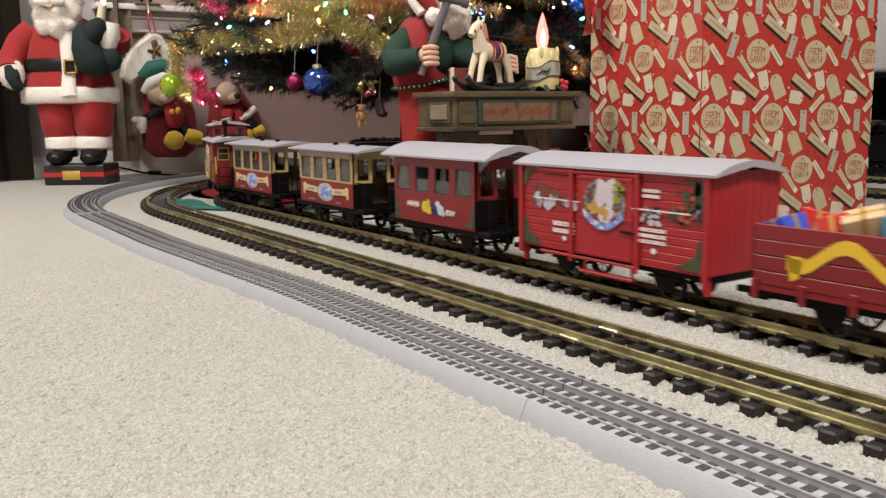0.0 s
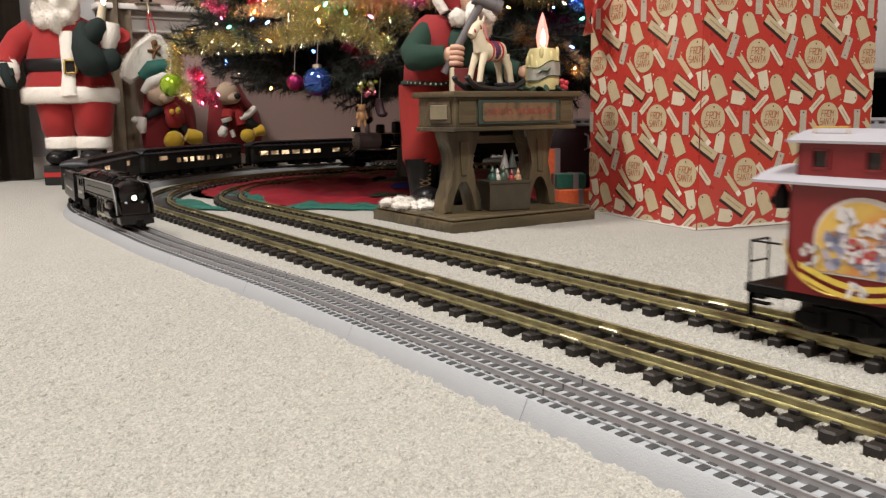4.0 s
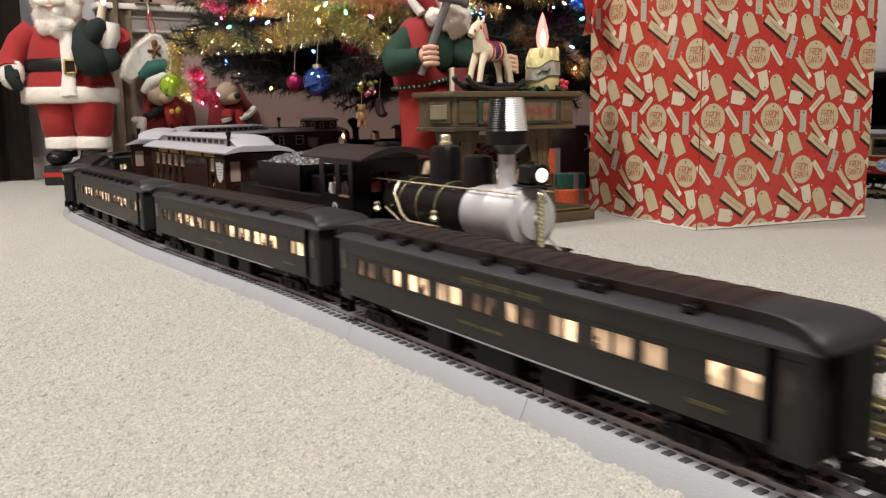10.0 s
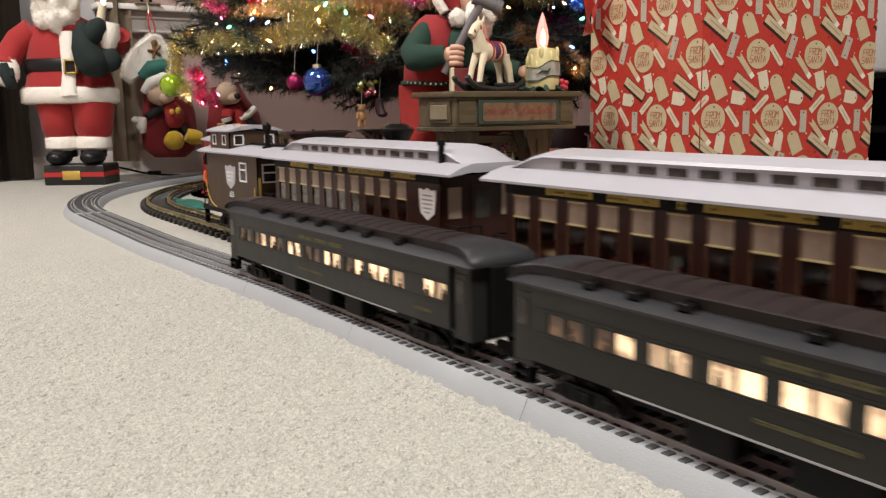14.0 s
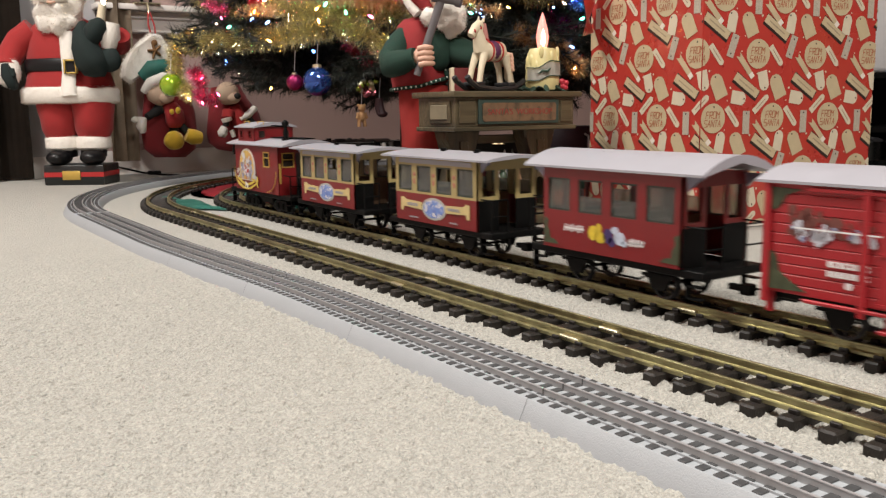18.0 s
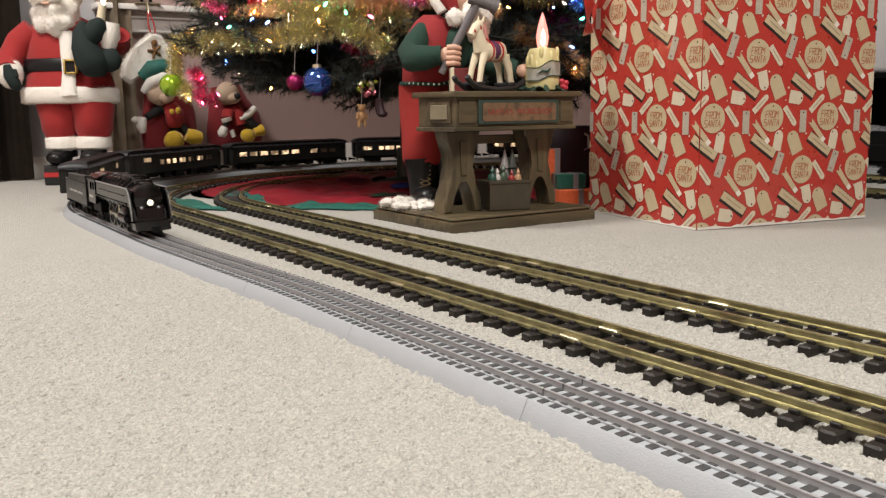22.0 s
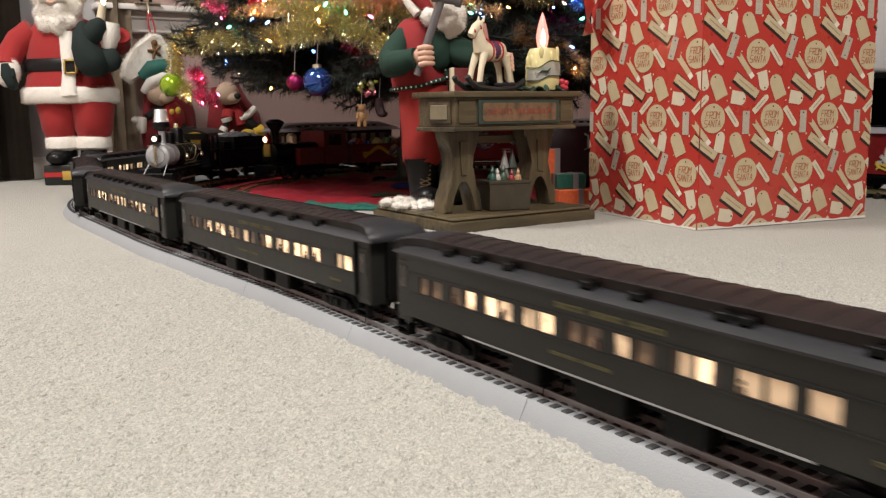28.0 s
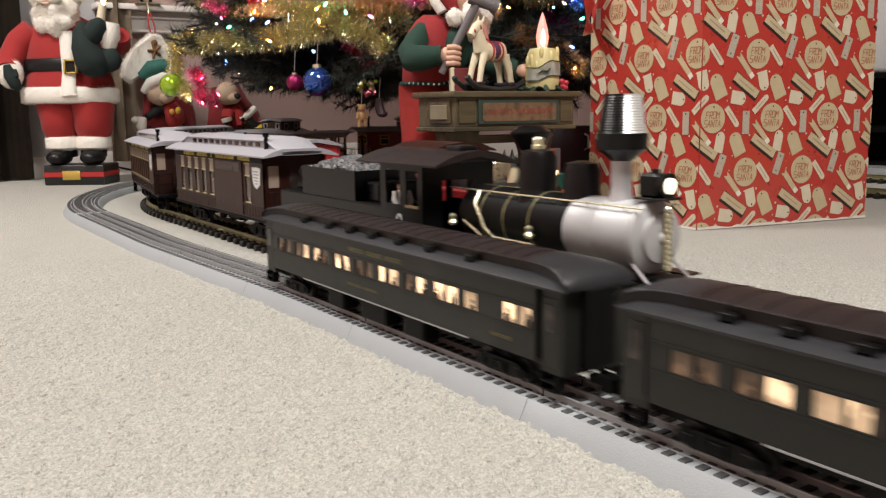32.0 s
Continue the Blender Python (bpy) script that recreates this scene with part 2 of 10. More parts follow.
def carpet_pile():
    """The tufted relief of the carpet where it is seen from close by, as one fine sheet that fades into the plain floor."""
    step = 0.0021
    nx, ny = 640, 700
    x0, y0 = -0.60, 0.20
    gen = np.random.default_rng(7)

    def field(size):
        """Smooth noise whose lumps are about size metres across."""
        fx, fy = np.fft.fftfreq(nx, step)[:, None], np.fft.fftfreq(ny, step)[None, :]
        soft = np.exp(-(fx ** 2 + fy ** 2) * size ** 2 * 1.6)
        f = np.fft.ifft2(np.fft.fft2(gen.standard_normal((nx, ny))) * soft).real
        return f / f.std()
    tuft, clump, wave = field(0.0034), field(0.0085), field(0.05)
    h = 0.0021 + 0.00085 * tuft + 0.00075 * clump + 0.00035 * wave
    h = np.clip(h, 0.0004, 0.0048)
    ix, iy = np.arange(nx)[:, None] / nx, np.arange(ny)[None, :] / ny
    rim = np.clip(ix / 0.05, 0, 1) * np.clip((1 - ix) / 0.3, 0, 1) * np.clip((1 - iy) / 0.55, 0, 1) * np.clip(iy / 0.03, 0, 1)
    h = 0.0004 + (h - 0.0004) * rim
    jig = gen.uniform(-0.3, 0.3, (2, nx, ny)) * step
    co = np.stack([x0 + np.arange(nx)[:, None] * step + jig[0], y0 + np.arange(ny)[None, :] * step + jig[1], h], -1).reshape(-1, 3)
    a = (np.arange(nx - 1)[:, None] * ny + np.arange(ny - 1)[None, :]).ravel()
    faces = np.stack([a, a + ny, a + ny + 1, a + 1], 1)
    me = bpy.data.meshes.new("carpet_pile")
    me.vertices.add(len(co))
    me.vertices.foreach_set("co", co.ravel())
    me.loops.add(faces.size)
    me.loops.foreach_set("vertex_index", faces.ravel())
    me.polygons.add(len(faces))
    me.polygons.foreach_set("loop_start", np.arange(0, faces.size, 4))
    me.polygons.foreach_set("use_smooth", np.ones(len(faces), dtype=bool))
    me.update(calc_edges=True)
    me.materials.append(CARPET)
    tagged(new("carpet_pile", me), "soft tufted cream pile of the carpet", "carpet", kind="stuff")


def build_room():
    setting("floor", box(bmo(), -2.6, 4.2, -2.6, 3.25, -0.05, 0.0), CARPET, "cream cut-pile carpet over the whole floor", "carpet")
    carpet_pile()
    setting("ceiling", box(bmo(), -2.6, 4.2, -2.6, 3.4, 2.42, 2.5), CEIL, "plain white painted ceiling", "ceiling")
    setting("wall_north", box(bmo(), -2.6, 4.2, 3.25, 3.4, -0.05, 2.42), WALL, "pinkish beige painted wall behind the tree", "wall")
    setting("wall_south", box(bmo(), -2.6, 4.2, -2.75, -2.6, -0.05, 2.42), WALL, "plain beige painted wall", "wall")
    setting("wall_west", box(bmo(), -2.75, -2.6, -2.75, 3.4, -0.05, 2.42), WALL, "plain beige painted wall", "wall")
    setting("wall_east", box(bmo(), 4.2, 4.35, -2.75, 3.4, -0.05, 2.42), WALL, "plain beige painted wall", "wall")
    bm = bmo()
    prism(bm, [(3.2485, 0.0), (3.2485, 0.085), (3.243, 0.085), (3.234, 0.07), (3.23, 0.0)], -0.3, 4.2, "x")
    setting("baseboard", bm, TRIM, "white painted baseboard along the wall", "baseboard")


build_room()


# ---- tracks ----
def brass_track(loop, label, phase, pitch=0.0302):
    track = thing("railway_track", label, "track")
    for side in (1, -1):
        c = side * 0.0237
        prof = [(-0.0038, 0.0100), (0.0038, 0.0100), (0.0038, 0.0126), (0.0009, 0.0136), (0.0009, 0.0168), (0.0017, 0.0176),
                (0.0017, 0.0190), (0.0013, 0.0193), (-0.0013, 0.0193), (-0.0017, 0.0190), (-0.0017, 0.0176), (-0.0009, 0.0168), (-0.0009, 0.0136), (-0.0038, 0.0126)]
        part("rail", sweep(bmo(), loop, [(c + a, b) for a, b in prof]), BRASS, track, "tarnished brass rail", angle=20)
    bm = bmo()
    box(bm, -0.0066, 0.0066, -0.0405, 0.0405, 0.0, 0.0100, 0.0016)
    for side in (1, -1):
        for d in (-0.0062, 0.0062):
            box(bm, -0.004, 0.004, side * 0.0237 + d - 0.0016, side * 0.0237 + d + 0.0016, 0.0098, 0.0134, 0.0006)
    tie = finish(bm, TIE, "tie")
    count = min(300, int(loop.length / pitch))
    gap = loop.length / count
    for i in range(count):
        part("tie", tie, None, track, at=turned(loop, (i + phase) * gap))
    joiner = finish(box(bmo(), -0.012, 0.012, -0.0050, 0.0050, 0.0120, 0.0148, 0.0008), BRIGHT_BRASS, "rail_joiner")
    for i in range(int(loop.length / 0.30)):
        for side in (1, -1):
            part("rail_joiner", joiner, None, track, at=turned(loop, i * 0.30 + 0.06, side * 0.0237))
    return track


def grey_track(loop):
    track = thing("railway_track", "grey plastic roadbed track with three silver rails", "track")
    prof = [(-0.0415, -0.001), (-0.0402, 0.0025), (-0.0336, 0.0160), (-0.0330, 0.0165), (0.0330, 0.0165), (0.0336, 0.0160), (0.0402, 0.0025), (0.0415, -0.001)]
    part("roadbed", sweep(bmo(), loop, prof), ROADBED, track, angle=25)
    for c in (-0.0184, 0.0, 0.0184):
        prof = [(c - 0.0011, 0.0165), (c + 0.0011, 0.0165), (c + 0.0007, 0.0202), (c + 0.0010, 0.0208), (c + 0.0008, 0.0213), (c - 0.0008, 0.0213), (c - 0.0010, 0.0208), (c - 0.0007, 0.0202)]
        part("rail", sweep(bmo(), loop, prof), STEEL, track, "bright silver rail", angle=20)
    # a low moulded ridge of the roadbed splits each sleeper's end
    for c in (-0.0242, 0.0066, 0.0242):
        prof = [(c - 0.0008, 0.0165), (c + 0.0008, 0.0165), (c + 0.0006, 0.0178), (c - 0.0006, 0.0178)]
        part("ridge", sweep(bmo(), loop, prof), ROADBED, track, angle=25)
    tie = finish(box(bmo(), -0.0031, 0.0031, -0.0318, 0.0318, 0.0163, 0.0174, 0.0005), PADTIE, "tie")
    pitch = 0.0124
    for i in range(150):
        part("tie", tie, None, track, at=turned(loop, 0.02 + (i - 2) * pitch))
    rest = bmo()
    first, last = 0.02 + 148 * pitch, loop.length + 0.02 - 3 * pitch
    for i in range(int((last - first) / pitch)):
        m = turned(loop, first + i * pitch)
        v = [rest.verts.new(m @ Vector((x, y, z))) for x in (-0.0031, 0.0031) for y in (-0.0318, 0.0318) for z in (0.0163, 0.0174)]
        for q in ((0, 1, 3, 2), (4, 6, 7, 5), (0, 4, 5, 1), (2, 3, 7, 6), (1, 5, 7, 3)):
            rest.faces.new([v[k] for k in q])
    tagged(part("tie_bed", rest, PADTIE, track), kind="stuff")
    # the roadbed comes in lengths: a dark joint across it and a gap in each rail
    joint = bmo()
    prof = [(-0.0417, -0.001), (-0.0404, 0.0026), (-0.0338, 0.0162), (-0.0330, 0.0167), (0.0330, 0.0167)]
    for side in (-1, 1):
        for (y0, z0), (y1, z1) in zip(prof, prof[1:]):
            v = [joint.verts.new((x, side * y, z)) for x, y, z in ((-0.00018, y0, z0 + 0.0001), (0.00018, y0, z0 + 0.0001), (0.00018, y1, z1 + 0.0001), (-0.00018, y1, z1 + 0.0001))]
            joint.faces.new(v if side < 0 else v[::-1])
    for c in (-0.0184, 0.0, 0.0184):
        box(joint, -0.0004, 0.0004, c - 0.0013, c + 0.0013, 0.0170, 0.02135)
    joint = finish(joint, mat("dark_joint_gap", (0.10, 0.10, 0.10), 0.8), "joint_gap")
    for i in range(int(loop.length / 0.258)):
        part("joint_gap", joint, None, track, at=turned(loop, 1.386 + (i - 5) * 0.258))
    return track


grey_track(LOOP_A)
brass_track(LOOP_B, "brass rails on dark brown sleepers, outer large loop", 0.156)
brass_track(LOOP_C, "brass rails on dark brown sleepers, inner large loop", 0.26)


# ---- trains ----
BLACK = mat("satin_black_paint", (0.0035, 0.0035, 0.004), 0.30, vary=0.25, scale=90, spec=0.28)
GLOSS_BLACK = mat("gloss_black_paint", (0.0018, 0.0018, 0.002), 0.17, vary=0.2, scale=90, spec=0.5)
MATT_BLACK = mat("matt_black_plastic", (0.004, 0.004, 0.004), 0.5, vary=0.3, scale=140, spec=0.12)
COACH = mat("dark_olive_black_coach_paint", (0.011, 0.0115, 0.0105), 0.42, vary=0.15, scale=60, spec=0.32, spots=(0.020, 0.020, 0.018), spot_scale=9)
ROOF_GREY = mat("dark_grey_roof_paint", (0.020, 0.020, 0.023), 0.45, vary=0.2, scale=70, spec=0.3)
ROOF_BROWN = mat("brown_black_roof_paint", (0.015, 0.010, 0.010), 0.45, vary=0.3, scale=60, spec=0.3)
SILVER = mat("silver_paint", (0.52, 0.52, 0.54), 0.38, 0.55, vary=0.08, scale=80)
WHEEL = mat("blackened_wheel", (0.04, 0.04, 0.042), 0.45, 0.6, vary=0.3, scale=120)
TYRE = mat("polished_tyre", (0.5, 0.5, 0.5), 0.3, 1.0, vary=0.2, scale=90)
ROD = mat("side_rod_metal", (0.55, 0.52, 0.42), 0.35, 0.9, vary=0.15, scale=80)
GOLD = mat("gold_paint", (0.62, 0.42, 0.10), 0.35, 0.5, vary=0.12, scale=90)
WHITE = mat("white_plastic", (0.72, 0.72, 0.72), 0.42, vary=0.05, scale=60)
ROOF_WHITE = mat("white_roof_plastic", (0.34, 0.335, 0.37), 0.40, vary=0.06, scale=30)
RED = mat("deep_red_plastic", (0.185, 0.010, 0.012), 0.36, vary=0.14, scale=50, coat=0.1)
RED_BRIGHT = mat("red_plank_plastic", (0.34, 0.016, 0.022), 0.38, vary=0.12, scale=60)
MAROON = mat("maroon_brown_paint", (0.026, 0.0080, 0.0055), 0.34, vary=0.2, scale=40, spec=0.28)
CABOOSE_BROWN = mat("chocolate_brown_paint", (0.045, 0.024, 0.012), 0.45, vary=0.10, scale=60)
CREAM = mat("olive_cream_plastic", (0.40, 0.315, 0.135), 0.4, vary=0.12, scale=60)
COAL = mat("coal_lumps", (0.10, 0.10, 0.105), 0.3, vary=0.5, scale=150, bump=0.002, bscale=160)
# The glass's paler spots are reflections and silhouettes put into its colour.
DARK_GLASS = mat("dark_window_glass", (0.020, 0.016, 0.014), 0.10, vary=0.4, scale=30, spots=(0.085, 0.070, 0.062), spot_scale=40, spec=0.35)
ORANGE = mat("orange_coat_paint", (0.65, 0.12, 0.03), 0.5, vary=0.15, scale=120)
HEADLAMP = mat("lit_headlamp", (0.9, 0.85, 0.7), 0.3, emit=(1.0, 0.86, 0.62), emit_strength=2.2)
BAR_GREY = mat("faded_lettering", (0.45, 0.45, 0.42), 0.5)
BAR_GOLD = mat("gold_lettering", (0.55, 0.40, 0.06), 0.4)
BAR_WHITE = mat("white_lettering", (0.75, 0.72, 0.72), 0.5)


def lit_pane():
    m = mat("lit_coach_window", (0.8, 0.6, 0.4), 0.35, emit=(1.0, 0.68, 0.40), emit_strength=1.0)
    nt = m.node_tree
    p = nt.nodes["Principled BSDF"]
    info = nt.nodes.new("ShaderNodeObjectInfo")
    tc = nt.nodes.new("ShaderNodeTexCoord")
    n = nt.nodes.new("ShaderNodeTexNoise")
    n.inputs["Scale"].default_value, n.inputs["Detail"].default_value = 55, 2
    add = nt.nodes.new("ShaderNodeVectorMath")
    mul = nt.nodes.new("ShaderNodeVectorMath")
    mul.operation = "MULTIPLY"
    mul.inputs[1].default_value = (9, 9, 9)
    nt.links.new(info.outputs["Random"], mul.inputs[0])
    nt.links.new(tc.outputs["Object"], add.inputs[0])
    nt.links.new(mul.outputs[0], add.inputs[1])
    nt.links.new(add.outputs[0], n.inputs["Vector"])
    # seated silhouettes and blinds before the lamp
    r = nt.nodes.new("ShaderNodeMapRange")
    r.inputs[1].default_value, r.inputs[2].default_value = 0.44, 0.51
    r.inputs[3].default_value, r.inputs[4].default_value = 0.10, 1.0
    nt.links.new(n.outputs[0], r.inputs[0])
    r2 = nt.nodes.new("ShaderNodeMapRange")
    r2.inputs[1].default_value, r2.inputs[2].default_value = 0.1, 0.65
    r2.inputs[3].default_value, r2.inputs[4].default_value = 0.15, 1.5
    nt.links.new(info.outputs["Random"], r2.inputs[0])
    mm = nt.nodes.new("ShaderNodeMath")
    mm.operation = "MULTIPLY"
    nt.links.new(r.outputs[0], mm.inputs[0])
    nt.links.new(r2.outputs[0], mm.inputs[1])
    nt.links.new(mm.outputs[0], p.inputs["Emission Strength"])
    return m


PANE = lit_pane()
DIM_PANE = mat("unlit_coach_window", (0.13, 0.085, 0.055), 0.3, vary=0.5, scale=70, spots=(0.30, 0.19, 0.11), spot_scale=60)
CLEAR = mat("clear_toy_glass", (0.86, 0.86, 0.84), 0.06, vary=0.03, transmission=1.0)
SHADE = mat("dark_seat_and_blind_card", (0.05, 0.03, 0.02), 0.7, vary=0.4, scale=90)


def passenger_shape(pane, w, rng):
    """Blinds and high seat backs that stand dark before a lit window."""
    if rng.random() < 0.45:
        return
    bm = bmo()
    x = rng.uniform(-0.3, 0.3) * w
    if rng.random() < 0.6:
        r = rng.uniform(0.0016, 0.0026)
        rod(bm, (x, -0.0009, -0.0071), (x, -0.0009, rng.uniform(-0.004, -0.001)), r * 1.3, r, seg=7)
        ball(bm, (x, -0.0009, rng.uniform(-0.001, 0.001)), r, sy=0.3, seg=8, rings=5)
        part("seat_back", bm, SHADE, pane)
    else:
        side = rng.choice((-1, 1))
        x0, x1 = sorted((side * w / 2, side * w * rng.uniform(0.15, 0.35)))
        box(bm, x0, x1, -0.0010, -0.0006, -0.0071, 0.0071)
        part("blind", bm, SHADE, pane)


def printed(name, base, colours, scale):
    """A printed picture, told only as its patches of colour."""
    m = mat(name, base, 0.4)
    nt = m.node_tree
    p = nt.nodes["Principled BSDF"]
    tc = nt.nodes.new("ShaderNodeTexCoord")
    v = nt.nodes.new("ShaderNodeTexVoronoi")
    v.inputs["Scale"].default_value = scale
    n = nt.nodes.new("ShaderNodeTexNoise")
    n.inputs["Scale"].default_value = scale * 1.4
    nt.links.new(tc.outputs["Object"], n.inputs["Vector"])
    nt.links.new(n.outputs["Color"], v.inputs["Vector"])
    ramp = nt.nodes.new("ShaderNodeValToRGB")
    v.inputs["Scale"].default_value = 9
    ramp.color_ramp.interpolation = "CONSTANT"
    els = ramp.color_ramp.elements
    els[0].color, els[1].color = (*colours[0], 1), (*colours[-1], 1)
    els[1].position = 1 - 1 / len(colours)
    for i, c in enumerate(colours[1:-1]):
        els.new((i + 1) / len(colours)).color = (*c, 1)
    sep = nt.nodes.new("ShaderNodeSeparateColor")
    nt.links.new(v.outputs["Color"], sep.inputs[0])
    nt.links.new(sep.outputs[0], ramp.inputs[0])
    nt.links.new(ramp.outputs[0], p.inputs["Base Color"])
    return m


PRINT_SCENE = printed("printed_winter_scene", (0.6, 0.5, 0.5), [(0.62, 0.58, 0.55), (0.35, 0.05, 0.05), (0.12, 0.2, 0.38), (0.7, 0.62, 0.5), (0.05, 0.09, 0.05), (0.6, 0.45, 0.12)], 60)
PRINT_DARK = printed("printed_dark_scene", (0.1, 0.05, 0.04), [(0.10, 0.03, 0.03), (0.06, 0.07, 0.05), (0.35, 0.33, 0.33), (0.2, 0.04, 0.04), (0.03, 0.06, 0.03), (0.12, 0.10, 0.12)], 70)
PRINT_BLUE = printed("printed_blue_medallion", (0.2, 0.3, 0.6), [(0.14, 0.2, 0.5), (0.62, 0.62, 0.66), (0.16, 0.26, 0.58), (0.7, 0.68, 0.66), (0.3, 0.36, 0.6)], 45)
HOLLY = mat("printed_holly", (0.05, 0.06, 0.03), 0.5, vary=0.8, scale=120)


def loft(bm, sections, idx=0):
    rings = [[bm.verts.new((x, y, z)) for y, z in out] for x, out in sections]
    n = len(rings[0])
    for r0, r1 in zip(rings, rings[1:]):
        for k in range(n):
            j = (k + 1) % n
            bm.faces.new((r0[k], r0[j], r1[j], r1[k])).material_index = idx
    bm.faces.new(rings[0][::-1]).material_index = idx
    bm.faces.new(rings[-1]).material_index = idx
    return bm


def wheel(r, width=0.006, spokes=0, tread=None):
    bm = bmo()
    lathe(bm, [(r * 0.45, -width * 0.3), (r * 0.8, -width * 0.5), (r, -width * 0.5), (r, width * 0.3), (r * 1.1, width * 0.32), (r * 1.1, width * 0.5), (r * 0.3, width * 0.45)], axis="y", seg=20)
    for i in range(spokes):
        a = i * math.tau / spokes
        rod(bm, (0, -width * 0.45, 0), (r * 0.92 * math.cos(a), -width * 0.5, r * 0.92 * math.sin(a)), r * 0.06, seg=4)
    return bm


def spoked_wheel(r, width=0.006, spokes=10):
    """An open wheel of tyre, spokes and hub, its face to -y."""
    bm = bmo()
    prof = [(r * 0.86, -width / 2), (r, -width / 2), (r, width * 0.3), (r * 1.08, width * 0.35), (r * 1.08, width / 2), (r * 0.86, width / 2), (r * 0.86, -width / 2)]
    lathe(bm, prof, axis="y", seg=28, caps=False)
    lathe(bm, [(r * 0.2, -width * 0.6), (r * 0.2, width / 2)], axis="y", seg=10)
    for i in range(spokes):
        a = i * math.tau / spokes
        rod(bm, (0, 0, 0), (r * 0.9 * math.cos(a), 0, r * 0.9 * math.sin(a)), r * 0.055, seg=5)
    return bm


def truck(parent, x, rail, gauge, r, wheels=2, base=0.036, label="black bogie frame"):
    """A bogie: two side frames with springs, cross beam and wheels."""
    w = gauge / 2 + 0.006
    bm = bmo()
    half = base / 2 * (wheels - 1) + r
    zc = rail + r
    for s in (-1, 1):
        prism(bm, [(-half, zc + r * 0.2), (-half * 0.6, zc + r * 0.7), (half * 0.6, zc + r * 0.7), (half, zc + r * 0.2), (half, zc - r * 0.35), (half * 0.55, zc - r * 0.6), (-half * 0.55, zc - r * 0.6), (-half, zc - r * 0.35)], s * w - 0.002, s * w + 0.002, "y")
        for k in range(wheels):
            wx = (k - (wheels - 1) / 2) * base
            box(bm, wx - r * 0.4, wx + r * 0.4, s * (w + 0.002) - 0.0015, s * (w + 0.002) + 0.0015, zc - r * 0.35, zc + r * 0.35, 0.0006)
        for k in (-0.25, 0.25):
            rod(bm, (k * base, s * (w + 0.003), zc - r * 0.4), (k * base, s * (w + 0.003), zc + r * 0.4), r * 0.18, seg=6)
    box(bm, -r * 0.5, r * 0.5, -w, w, zc, zc + r * 0.6)
    t = part("bogie", bm, MATT_BLACK, parent, label, at=(x, 0, 0))
    key = ("wheel", r)
    if key not in MESHES:
        MESHES[key] = finish(wheel(r), [WHEEL], "wheel")
    for k in range(wheels):
        for s in (-1, 1):
            m = pose((k - (wheels - 1) / 2) * base, s * (gauge / 2 - 0.001), zc, 0, 0, 0 if s < 0 else 180)
            part("wheel", MESHES[key], None, t, at=m)
    return t


MESHES = {}


def coupler(parent, x, z, way):
    bm = bmo()
    box(bm, min(x, x + way * 0.022), max(x, x + way * 0.022), -0.003, 0.003, z - 0.003, z + 0.003, 0.0006)
    prism(bm, [(x + way * 0.016, -0.006), (x + way * 0.028, -0.007), (x + way * 0.030, 0.002), (x + way * 0.024, 0.006), (x + way * 0.018, 0.004)], z - 0.005, z + 0.005, "z")
    part("coupler", bm, MATT_BLACK, parent)


def side_walls(bm, length, width, z0, z1, openings, wz0, wz1, thick=0.0022, sides=(-1, 1)):
    """Both long walls with true openings; openings: (from, to) along x."""
    for s in sides:
        y0, y1 = sorted((s * width / 2, s * (width / 2 - thick)))
        x = -length / 2
        box(bm, -length / 2, length / 2, y0, y1, z0, wz0)
        box(bm, -length / 2, length / 2, y0, y1, wz1, z1)
        for a, b in sorted(openings):
            if a > x:
                box(bm, x, a, y0, y1, wz0, wz1)
            x = b
        if x < length / 2:
            box(bm, x, length / 2, y0, y1, wz0, wz1)
    return bm


def dashes(bm, x0, x1, y, z, h, words, rng, thin=0.0003, gap=0.25):
    """A row of small bars that stands for lettering too small to read."""
    total = x1 - x0
    x = x0
    for share in words:
        w = total * share
        n = max(2, int(w / (h * 0.9)))
        for i in range(n):
            a = x + w * (i / n)
            b = x + w * ((i + 1 - gap) / n)
            if rng.random() < 0.5:
                box(bm, a, b, y - thin, y + thin, z - h / 2, z + h / 2)
            else:
                box(bm, a, a + (b - a) * 0.4, y - thin, y + thin, z - h / 2, z + h / 2)
                box(bm, a + (b - a) * 0.4, b, y - thin, y + thin, z - h / 2, z - h / 2 + h * 0.35)
                box(bm, a + (b - a) * 0.4, b, y - thin, y + thin, z + h / 2 - h * 0.35, z + h / 2)
        x += w + total * 0.05
    return bm


def disc(bm, cx, cz, rx, rz, y, t=0.0004, seg=24):
    return prism(bm, [(cx + rx * math.cos(i * math.tau / seg), cz + rz * math.sin(i * math.tau / seg)) for i in range(seg)], y - t, y + t, "y")


# -- long dark passenger train on the grey track --
RAIL_A = 0.0117  # in the train's own space, before its scale and lift


EAVE_A, SILL_A = 0.0901, 0.0364
TRAIN_A_SCALE, TRAIN_A_LIFT = 0.954, 0.0098


